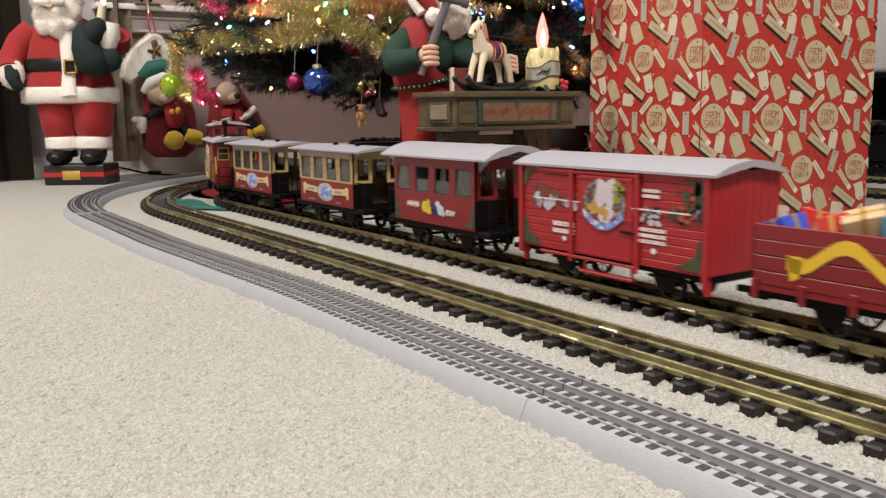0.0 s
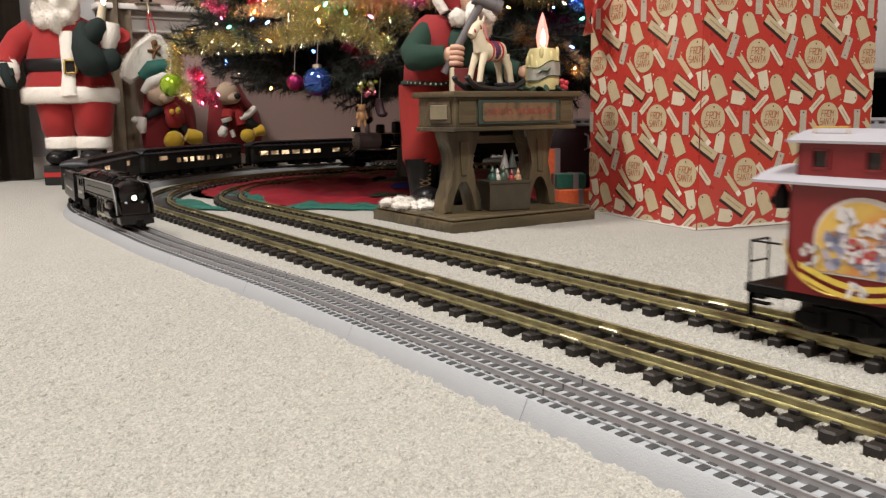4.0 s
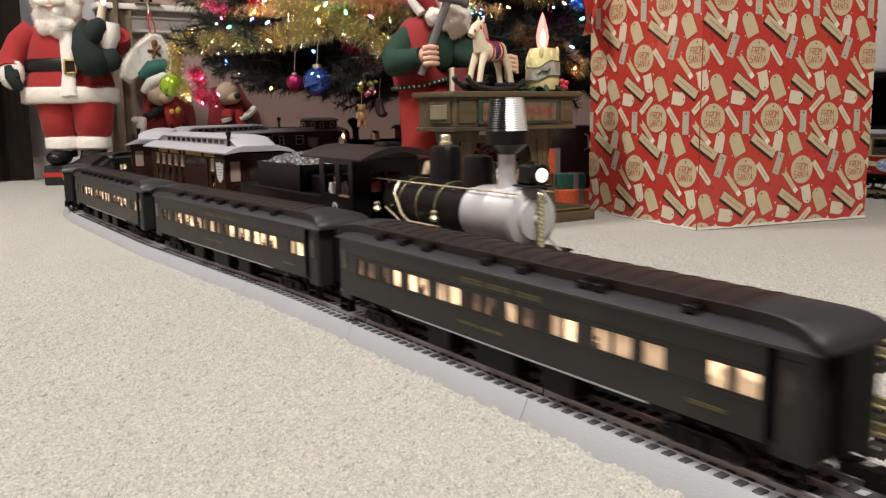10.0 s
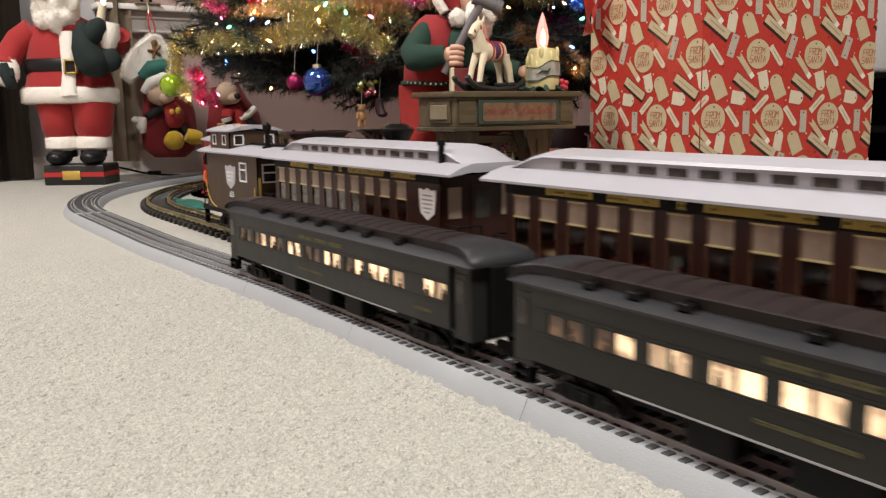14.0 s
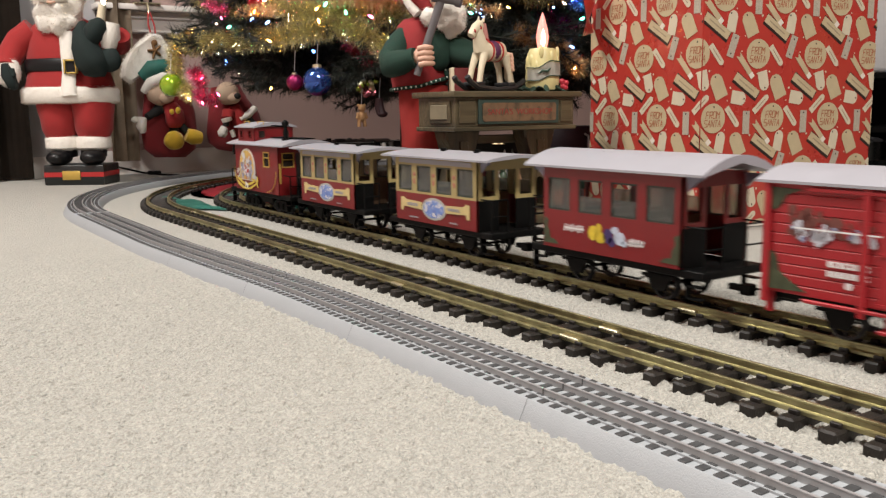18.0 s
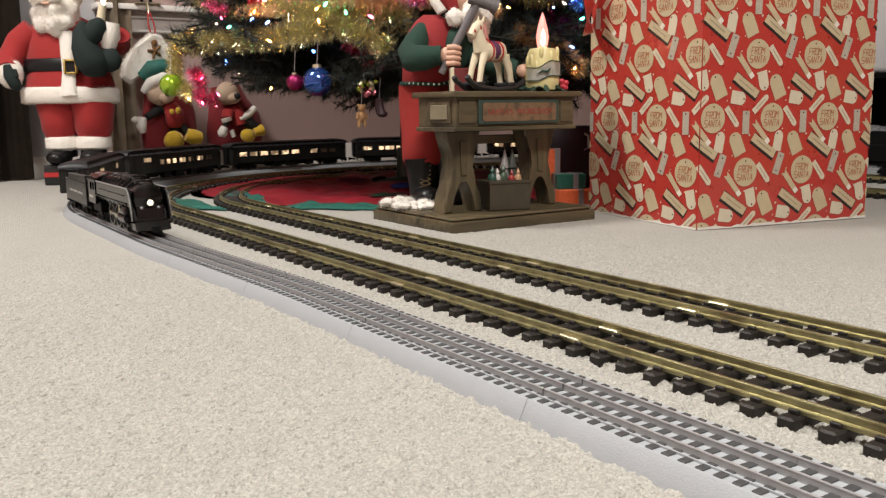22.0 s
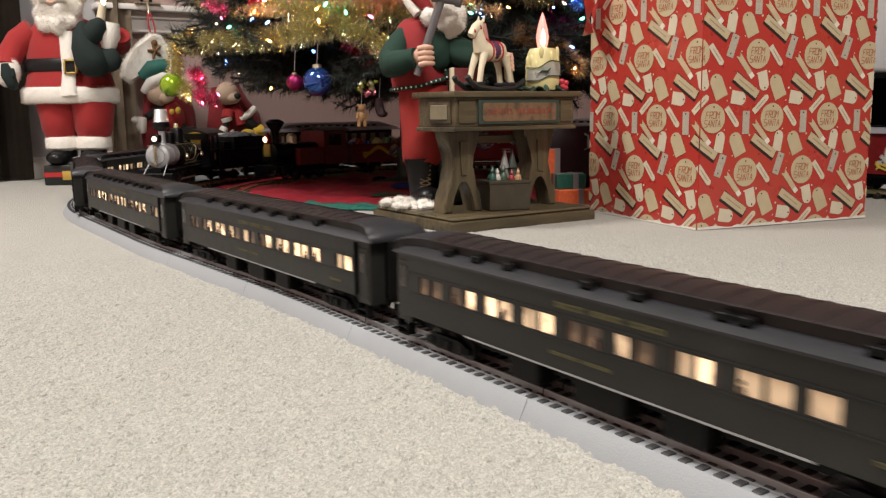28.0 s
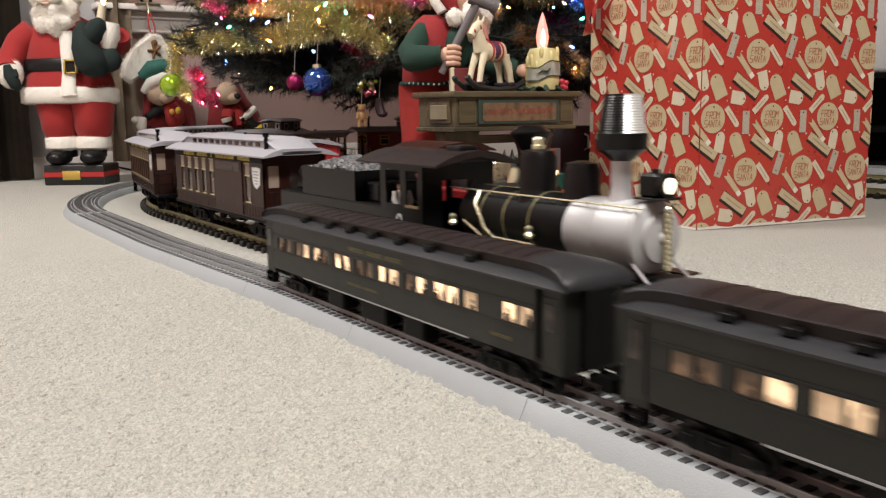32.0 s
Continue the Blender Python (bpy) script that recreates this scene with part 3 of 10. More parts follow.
def o_roof(car, length):
    e, w = EAVE_A, 0.0345
    h = length / 2
    low = [(-w, e), (-w, e + 0.0018), (-0.030, e + 0.0050), (-0.0215, e + 0.0075), (0.0215, e + 0.0075), (0.030, e + 0.0050), (w, e + 0.0018), (w, e)]

    def sunk(out, k, drop):
        return [(y * k, e + (z - e) * drop) for y, z in out]
    roof = part("roof", loft(bmo(), [(-h - 0.004, sunk(low, 0.93, 0.4)), (-h + 0.010, low), (h - 0.010, low), (h + 0.004, sunk(low, 0.93, 0.4))]), ROOF_GREY, car, "dark grey lower roof", angle=30)
    side, lid = 0.0142, 0.0190
    top = [(-0.0215, e + 0.006), (-0.0215, e + side), (-0.0238, e + side + 0.0004), (-0.0232, e + side + 0.0016), (-0.012, e + lid - 0.0010), (0, e + lid),
           (0.012, e + lid - 0.0010), (0.0232, e + side + 0.0016), (0.0238, e + side + 0.0004), (0.0215, e + side), (0.0215, e + 0.006)]
    m = h - 0.046
    part("clerestory", loft(bmo(), [(-m, top), (m, top)]), ROOF_BROWN, car, "brown-black raised roof with ribs", angle=30)
    for d in (-1, 1):
        rows = [(m, 1, 1), (m + 0.014, 1.02, 0.99), (m + 0.026, 1.10, 0.95), (m + 0.036, 1.22, 0.86), (m + 0.044, 1.33, 0.70), (m + 0.050, 1.38, 0.46), (m + 0.052, 1.36, 0.2)]
        part("roof_end", loft(bmo(), [(d * x, sunk(top, k, drop)) for x, k, drop in rows][::d]), ROOF_GREY, car, "dark grey rounded roof end", angle=50)
    rib = MESHES.get("roof_rib")
    if not rib:
        out = [(y * 1.012, z + 0.0005) for y, z in top[2:9]]
        rib = MESHES["roof_rib"] = finish(loft(bmo(), [(-0.0007, out), (0.0007, out)]), ROOF_BROWN, "roof_rib")
    n = 21
    for i in range(n):
        part("roof_rib", rib, None, car, at=(-m + (i + 0.5) * 2 * m / n, 0, 0))
    return roof


def o_underside(car, length):
    part("underframe", box(bmo(), -length / 2 + 0.02, length / 2 - 0.02, -0.02, 0.02, 0.026, SILL_A), MATT_BLACK, car, "black centre sill")
    for x0, x1 in ((-0.10, -0.065), (-0.03, 0.02), (0.05, 0.085)):
        for y in (-0.031, 0.012):
            part("battery_box", box(bmo(), x0, x1, y, y + 0.019, 0.0165, SILL_A, 0.002), MATT_BLACK, car)
    part("edge_strip", box(bmo(), -length / 2 + 0.11, length / 2 - 0.11, -0.0335, -0.0325, SILL_A - 0.0012, SILL_A), STEEL, car, "thin bright lower edge strip")
    for x in (-length / 2 + 0.075, length / 2 - 0.075):
        truck(car, x, RAIL_A, 0.0386, 0.0090, wheels=3, base=0.022)
    for s in (-1, 1):
        coupler(car, s * (length / 2 - 0.004), 0.025, s)


def o_ends(car, length, flush=()):
    """Closed vestibules set in from the sides, with a doorway hood at the end."""
    h = length / 2
    for s in (-1, 1):
        x0, x1 = sorted((s * (h - 0.0245), s * (h - 0.001)))
        wide = 0.0329 if s in flush else 0.0300
        vest = part("vestibule", box(bmo(), x0, x1, -wide, wide, SILL_A if s in flush else 0.0290, EAVE_A, 0.0012), COACH, car)
        x0, x1 = sorted((s * (h - 0.001), s * (h + 0.007)))
        part("end_hood", box(bmo(), x0, x1, -0.0135, 0.0135, 0.034, EAVE_A + 0.001, 0.001), MATT_BLACK, vest, "black doorway hood")
        for y in () if s in flush else (-1, 1):
            x0, x1 = sorted((s * (h - 0.0215), s * (h - 0.0045)))
            bm = box(bmo(), x0, x1, y * 0.0302 - 0.0004, y * 0.0302 + 0.0004, 0.034, 0.0845, 0.0003)
            part("vestibule_door", bm, COACH, vest)
            x0, x1 = sorted((s * (h - 0.0185), s * (h - 0.0075)))
            part("window_pane", box(bmo(), x0, x1, y * 0.0308 - 0.0003, y * 0.0308 + 0.0003, 0.060, 0.0795), DARK_GLASS, vest)
            bm = bmo()
            for z in (0.0175, 0.0235):
                x0, x1 = sorted((s * (h - 0.022), s * (h - 0.004)))
                box(bm, x0, x1, y * 0.0285 - 0.004, y * 0.0285 + 0.004, z, z + 0.0012)
            for x in (h - 0.022, h - 0.005):
                x0, x1 = sorted((s * x, s * (x + 0.001)))
                box(bm, x0, x1, y * 0.0285 - 0.004, y * 0.0285 + 0.004, 0.0175, 0.0295)
            part("step", bm, MATT_BLACK, car)


def o_coach(rng, label, pairs, doors=(), singles=(), vents=(), flush=()):
    length, width = 0.527, 0.066
    car = thing("passenger_coach", label, "train car", group="dark passenger coaches")
    wz0, wz1 = 0.0592, 0.0735
    openings = []
    for c, w in pairs:
        openings += [(c - w / 2, c - 0.0012), (c + 0.0012, c + w / 2)]
    openings += [(c - w / 2, c + w / 2) for c, w in singles]
    bm = side_walls(bmo(), length - 0.049, width, SILL_A, EAVE_A, openings, wz0, wz1)
    box(bm, -length / 2 + 0.02, length / 2 - 0.02, -0.031, 0.031, SILL_A - 0.001, SILL_A + 0.0025)
    for s in (-1, 1):
        for z in (0.0570, 0.0752):
            y0, y1 = sorted((s * 0.033, s * 0.0337))
            box(bm, -length / 2 + 0.026, length / 2 - 0.026, y0, y1, z, z + 0.0011)
        for d in (-1, 1):
            x0, x1 = sorted((d * (length / 2 - 0.0245), d * (length / 2 - 0.027)))
            box(bm, x0, x1, -width / 2, width / 2, SILL_A, EAVE_A)
    part("body", bm, COACH, car, angle=20)
    o_ends(car, length, flush)
    dark = set(rng.sample(range(len(openings)), len(openings) // 4)) if pairs and len(openings) > 8 else set()
    for k, (a, b) in enumerate(openings):
        glass = DIM_PANE if k in dark or (len(openings) > 8 and a < (-0.16 if pairs else -0.13)) else PANE
        key = (glass.name, round(b - a, 4))
        if key not in MESHES:
            MESHES[key] = finish(box(bmo(), -(b - a) / 2, (b - a) / 2, -0.0004, 0.0004, (wz0 - wz1) / 2, (wz1 - wz0) / 2), glass, "window_pane")
        for s in (-1, 1):
            pane = part("window_pane", MESHES[key], None, car, at=((a + b) / 2, s * 0.0313, (wz0 + wz1) / 2))
            if s < 0:
                passenger_shape(pane, b - a, rng)
    for a, b, lit in doors:
        for s in (-1, 1):
            bm = bmo()
            box(bm, a, b, -0.0008, 0.0008, SILL_A + 0.0015, EAVE_A - 0.001, 0.0004)
            door = part("baggage_door", bm, COACH, car, at=(0, s * 0.0336, 0))
            k = (b - a) * 0.18
            part("window_pane", box(bmo(), a + k, b - k, -0.0004, 0.0004, 0.0700, 0.0826), PANE if lit else DARK_GLASS, door, at=(0, s * 0.0009, 0))
    o_roof(car, length)
    vent = MESHES.get("vent")
    if not vent:
        bm = prism(bmo(), [(-0.0058, 0), (0.0058, 0), (0.0050, 0.0048), (-0.0050, 0.0048)], -0.0055, 0.002, "y", bevel=0.0006)
        vent = MESHES["vent"] = finish(bm, MATT_BLACK, "vent")
    for x in vents:
        for s in (-1, 1):
            part("roof_vent", vent, None, car, at=pose(x, s * 0.0238, EAVE_A + 0.0063, 0, 0, 0 if s < 0 else 180))
    o_underside(car, length)
    ink = mat("dull_gold_lettering", (0.075, 0.068, 0.026), 0.5)
    for x0, x1, z, h, words in ((-0.045, 0.055, 0.0822, 0.0040, (0.3, 0.3, 0.3)), (-0.05, 0.01, 0.0475, 0.0024, (0.5, 0.45)), (0.185, 0.212, 0.0465, 0.0026, (1.0,))):
        part("lettering", dashes(bmo(), x0, x1, -0.0333, z, h, words, rng), ink, car, "small dull gold lettering")
    return car


DRIVER_A = 0.0215


def o_loco():
    car = thing("steam_locomotive", "glossy black six-coupled steam locomotive with lit headlamp", "locomotive")
    zc, r = 0.0730, 0.0285
    # local zero: middle of the engine, front end at +0.185
    bm = bmo()
    lathe(bm, [(r * 0.9, -0.115), (r * 1.04, -0.112), (r * 1.04, 0.02), (r * 0.98, 0.03), (r * 0.98, 0.118), (r * 0.95, 0.127), (r * 0.84, 0.134), (r * 0.5, 0.138), (0.002, 0.139)], (0, 0, zc), "x", 32)
    part("boiler", bm, GLOSS_BLACK, car)
    for x in (-0.095, -0.06, -0.03, 0.0, 0.032, 0.060, 0.092):
        bm = lathe(bmo(), [(r * 1.06, x - 0.0012), (r * 1.075, x), (r * 1.06, x + 0.0012)], (0, 0, zc), "x", 32)
        part("boiler_band", bm, mat("grey_black_band", (0.006, 0.006, 0.007), 0.2, spec=0.5), car)
    # skirted casing along the boiler with the bright edge line
    for s in (-1, 1):
        bm = bmo()
        prism(bm, [(-0.108, 0.0905), (0.124, 0.0905), (0.134, 0.082), (0.147, 0.055), (0.150, 0.038), (0.137, 0.038), (0.131, 0.052), (0.118, 0.066), (-0.108, 0.066)], s * 0.0305 - 0.0014, s * 0.0305 + 0.0014, "y", bevel=0.0004)
        part("side_skirt", bm, GLOSS_BLACK, car)
        bm = bmo()
        y = s * 0.0323
        tube(bm, [(-0.108, y, 0.0902), (0.121, y, 0.0906), (0.131, y, 0.083), (0.142, y, 0.062), (0.146, y, 0.052), (0.147, y, 0.038)], 0.0011, 6)
        part("edge_line", bm, mat("bright_edge_line", (0.30, 0.30, 0.30), 0.35, 0.4), car, "thin silver edge line")
        bm = bmo()
        box(bm, -0.12, 0.115, y - 0.002, y + 0.002, 0.0630, 0.0650, 0.0005)
        box(bm, -0.09, 0.10, y - 0.0015, y + 0.0015, 0.0765, 0.0775)
        part("running_board", bm, GLOSS_BLACK, car)
    # Domes take a brown paint that stands for reflections on black.
    bm = bmo()
    for x, rr, h in ((-0.070, 0.010, 0.005), (-0.012, 0.010, 0.0075), (-0.040, 0.008, 0.004)):
        lathe(bm, [(rr, zc + r * 0.9), (rr, zc + r + h * 0.5), (rr * 0.75, zc + r + h)], (x, 0, 0), "z", 16)
    box(bm, 0.012, 0.052, -0.014, 0.014, zc + r * 0.85, zc + r + 0.006, 0.004, 2)
    part("dome", bm, ROOF_BROWN, car, "black domes and casing, brown reflection put into the colour")
    bm = bmo()
    lathe(bm, [(0.011, zc + r * 0.9), (0.011, zc + r + 0.006), (0.013, zc + r + 0.008), (0.009, zc + r + 0.008), (0.008, zc + r)], (0.080, 0, 0), "z", 18)
    box(bm, 0.100, 0.114, -0.015, 0.015, zc + r * 0.80, zc + r + 0.002, 0.002, 2)
    part("smokestack", bm, GLOSS_BLACK, car)
    bm = bmo()
    lathe(bm, [(0.0095, 0.128), (0.0095, 0.141), (0.0075, 0.143)], (0, 0, zc - 0.006), "x", 20)
    lamp = part("headlamp", bm, GLOSS_BLACK, car)
    part("lens", lathe(bmo(), [(0.0058, 0.1425), (0.0045, 0.1432), (0.001, 0.1434)], (0, 0, zc - 0.006), "x", 20), HEADLAMP, lamp, "lit white lens")
    # cab
    bm = bmo()
    side_walls(bm, 0.060, 0.066, 0.046, 0.092, [(-0.014, 0.004), (0.008, 0.022)], 0.072, 0.086)
    box(bm, 0.028, 0.030, -0.033, 0.033, 0.046, 0.095)
    part("cab", bm, GLOSS_BLACK, car, at=(-0.145, 0, 0))
    out = [(-0.034, 0.0895), (-0.034, 0.0915), (-0.026, 0.0975), (-0.014, 0.1020), (0, 0.1035), (0.014, 0.1020), (0.026, 0.0975), (0.034, 0.0915), (0.034, 0.0895), (0.02, 0.0955), (0, 0.0985), (-0.02, 0.0955)]
    part("cab_roof", loft(bmo(), [(-0.186, out), (-0.110, out)]), GLOSS_BLACK, car, angle=50)
    bm = bmo()
    dashes(bm, -0.168, -0.136, -0.0333, 0.0585, 0.0045, (1.0,), random.Random(3))
    part("lettering", bm, BAR_GREY, car, "pale grey lettering")
    # frame, cylinders, pilot
    bm = bmo()
    box(bm, -0.15, 0.135, -0.012, 0.012, 0.028, 0.052)
    box(bm, -0.165, -0.10, -0.028, 0.028, 0.030, 0.050, 0.002)
    part("frame", bm, MATT_BLACK, car)
    for s in (-1, 1):
        bm = bmo()
        box(bm, 0.080, 0.118, s * 0.031 - 0.006, s * 0.031 + 0.006, 0.032, 0.060, 0.004, 2)
        rod(bm, (0.078, s * 0.031, 0.040), (0.121, s * 0.031, 0.040), 0.009, seg=16)
        part("cylinder", bm, GLOSS_BLACK, car)
    bm = bmo()
    prism(bm, [(0.128, 0.036), (0.150, 0.036), (0.160, 0.022), (0.152, 0.020), (0.128, 0.020)], -0.029, 0.029, "y", bevel=0.002)
    prism(bm, [(0.118, 0.036), (0.142, 0.036), (0.138, 0.060), (0.130, 0.066), (0.120, 0.060)], -0.024, 0.024, "y", bevel=0.002)
    part("pilot", bm, GLOSS_BLACK, car)
    bm = prism(bmo(), [(0.095, 0.066), (0.122, 0.066), (0.136, 0.054), (0.142, 0.038), (0.095, 0.038)], -0.0288, 0.0288, "y", bevel=0.002)
    part("front_casing", bm, GLOSS_BLACK, car)
    coupler(car, 0.152, 0.026, 1)
    bm = bmo()
    for y in (-0.014, 0.014):
        ball(bm, (0.140, y, 0.0585), 0.0024, seg=8, rings=6)
    part("marker_lamp", bm, SILVER, car)
    # wheels
    big = finish(spoked_wheel(DRIVER_A, 0.005, 14), [mat("blackened_spokes", (0.03, 0.03, 0.03), 0.45, 0.4, vary=0.3)], "driving_wheel")
    ring = [(DRIVER_A * 0.87, -0.0028), (DRIVER_A * 0.985, -0.0028), (DRIVER_A * 0.985, -0.0022), (DRIVER_A * 0.87, -0.0022), (DRIVER_A * 0.87, -0.0028)]
    rims = {d: finish(lathe(bmo(), [(r0, d * y0) for r0, y0 in ring], axis="y", seg=32, caps=False), mat("dull_tyre_grey", (0.30, 0.30, 0.29), 0.4, 0.5, vary=0.2), "tyre") for d in (1, -1)}
    zc2 = RAIL_A + DRIVER_A
    for s in (-1, 1):
        for x in (-0.046, 0.0, 0.046):
            w = part("driving_wheel", big, None, car, "grey spoked driving wheel", at=pose(x, s * 0.0175, zc2, 0, 0, 0))
            part("tyre", rims[-s], None, w, "pale grey wheel rim")
            SPIN_A.append((w, Vector((x, s * 0.0175, zc2)), DRIVER_A * TRAIN_A_SCALE))
        bm = bmo()
        box(bm, -0.051, 0.051, s * 0.0235 - 0.001, s * 0.0235 + 0.001, -0.0022, 0.0022, 0.0008)
        for x in (-0.046, 0.0, 0.046):
            rod(bm, (x, s * 0.0215, 0), (x, s * 0.0255, 0), 0.0040, seg=10)
        r1 = part("side_rod", bm, ROD, car, "bright connecting rod", at=(0, 0, zc2))
        CRANK_A.append((r1, Vector((0, 0, zc2)), 0.009, 0.0))
        bm = bmo()
        prism(bm, [(0.0, -0.0026), (0.078, -0.0018), (0.078, 0.0018), (0.0, 0.0026)], s * 0.0270 - 0.001, s * 0.0270 + 0.001, "y")
        box(bm, 0.070, 0.082, s * 0.027 - 0.003, s * 0.027 + 0.003, -0.005, 0.005, 0.001)
        r2 = part("main_rod", bm, ROD, car, "bright main rod", at=(0, 0, zc2))
        CRANK_A.append((r2, Vector((0, 0, zc2)), 0.009, 0.85))
        bm = bmo()
        box(bm, 0.056, 0.086, s * 0.029 - 0.001, s * 0.029 + 0.001, 0.0425, 0.0445)
        box(bm, 0.05, 0.054, s * 0.029 - 0.002, s * 0.029 + 0.002, 0.034, 0.060, 0.0008)
        part("crosshead_guide", bm, ROD, car)
    truck(car, 0.108, RAIL_A, 0.0386, 0.0085, wheels=2, base=0.026)
    truck(car, -0.115, RAIL_A, 0.0386, 0.009, wheels=2, base=0.03)
    return car


def o_tender():
    car = thing("coal_tender", "black coal tender with faded pale lettering", "train car")
    h = 0.117
    bm = bmo()
    prism(bm, [(-h, 0.034), (h, 0.034), (h, 0.079), (h - 0.07, 0.079), (-h, 0.079)], -0.032, 0.032, "y", bevel=0.0012)
    part("tank", bm, BLACK, car)
    bm = bmo()
    prism(bm, [(-h + 0.034, 0.0788), (h, 0.0788), (h - 0.002, 0.0945), (-h + 0.040, 0.0905)], -0.0318, 0.0318, "y", bevel=0.0016)
    part("coal_bunker", bm, BLACK, car)
    bm = bmo()
    for s in (-1, 1):
        tube(bm, [(-h + 0.042, s * 0.0312, 0.0907), (h - 0.004, s * 0.0312, 0.0945)], 0.0007, 5)
    box(bm, -h, -h + 0.035, -0.0325, -0.0315, 0.0785, 0.0797)
    part("bright_edge", bm, mat("worn_bright_edge", (0.3, 0.3, 0.31), 0.35, 0.5), car, "worn bright edge")
    bm = bmo()
    rng = random.Random(5)
    for i in range(70):
        ball(bm, (rng.uniform(-0.05, 0.09), rng.uniform(-0.022, 0.022), 0.0915 + rng.uniform(0, 0.002)), rng.uniform(0.002, 0.0045), seg=5, rings=4)
    part("coal_load", bm, MATT_BLACK, car, "heaped black coal")
    bm = bmo()
    dashes(bm, -0.064, 0.078, -0.0322, 0.0565, 0.0042, (0.22, 0.34, 0.34), rng)
    part("lettering", bm, BAR_GREY, car, "pale grey lettering")
    bm = bmo()
    box(bm, -h + 0.01, h - 0.01, -0.022, 0.022, 0.027, 0.034)
    part("frame", bm, MATT_BLACK, car)
    for x in (-0.068, 0.068):
        truck(car, x, RAIL_A, 0.0386, 0.0085, wheels=3, base=0.02)
    for s in (-1, 1):
        coupler(car, s * (h - 0.004), 0.027, s)
    return car


SPIN_A, CRANK_A, SPIN_B, CRANK_B = [], [], [], []
rng_a = random.Random(11)
PAIRS = [(-0.203 + 0.0465 * i, 0.035) for i in range(8)] + [(0.216, 0.034)]
TRAIN_A = [(o_loco(), -0.4236, 0.1336), (o_tender(), -0.124, 0.13)]
VENTS = [(-0.20, -0.17, -0.13, -0.09, -0.05, -0.01, 0.035, 0.085, 0.125, 0.16), (-0.185, -0.145, -0.105, -0.02, 0.025, 0.09, 0.105, 0.18), (-0.16, -0.10, -0.055, -0.01, 0.04, 0.09, 0.15)]
TRAIN_A.append((o_coach(rng_a, "dark baggage car with two lit door windows", [], doors=((-0.148, -0.098, True), (0.064, 0.139, True)), flush=(-1, 1)), 0.302, 0.36))
TRAIN_A.append((o_coach(rng_a, "dark half-baggage coach with a row of lit windows", [(c, 0.036) for c in (-0.180, -0.124, -0.072, -0.0195)], doors=((0.145, 0.203, True),),
                        singles=[(c, 0.020) for c in (0.0267, 0.0611, 0.0953)], vents=(-0.235, -0.19, -0.15, -0.095, -0.01, 0.02, 0.13, 0.155, 0.18, 0.205, 0.23), flush=(1,)), 0.848, 0.36))
WIDE = [(c, 0.031) for c in (-0.192, -0.149, -0.101, -0.013, 0.034, 0.0815, 0.1265, 0.173, 0.216)]
TRAIN_A.append((o_coach(rng_a, "dark dining coach with wide warm lit windows", [], singles=WIDE, vents=(-0.20, -0.175, -0.155, -0.02, 0.005, 0.03, 0.055, 0.08, 0.105, 0.13, 0.155, 0.18)), 1.413, 0.36))
for k in range(1, 6):
    TRAIN_A.append((o_coach(rng_a, "dark passenger coach with a row of warm lit windows", PAIRS, singles=((0.1576, 0.018),), vents=VENTS[k % 3]), 1.413 + 0.555 * k, 0.36))
for vehicle, _lag, _base in TRAIN_A:
    vehicle.scale = (TRAIN_A_SCALE,) * 3


# -- narrow-gauge train on the outer brass loop --
RAIL_G = 0.0192


def g_truck(car, x, r=0.0135, base=0.055):
    return truck(car, x, RAIL_G, 0.0474, r, 2, base)


def g_end_rail(car, x, way, z0=0.058, z1=0.098, width=0.088, material=None, label="thin black platform railing"):
    bm = bmo()
    for y in (-width / 2, -width / 5, width / 5, width / 2):
        rod(bm, (x, y, z0), (x, y, z1), 0.0011, seg=6)
    for z in (z1, (z0 + z1) / 2):
        for s in (-1, 1):
            rod(bm, (x, s * width / 2, z), (x, s * width / 5, z), 0.0010, seg=6)
    for s in (-1, 1):
        rod(bm, (x, s * width / 2, z1), (x - way * 0.03, s * width / 2, z1), 0.001, seg=6)
    part("platform_railing", bm, material or MATT_BLACK, car, label)


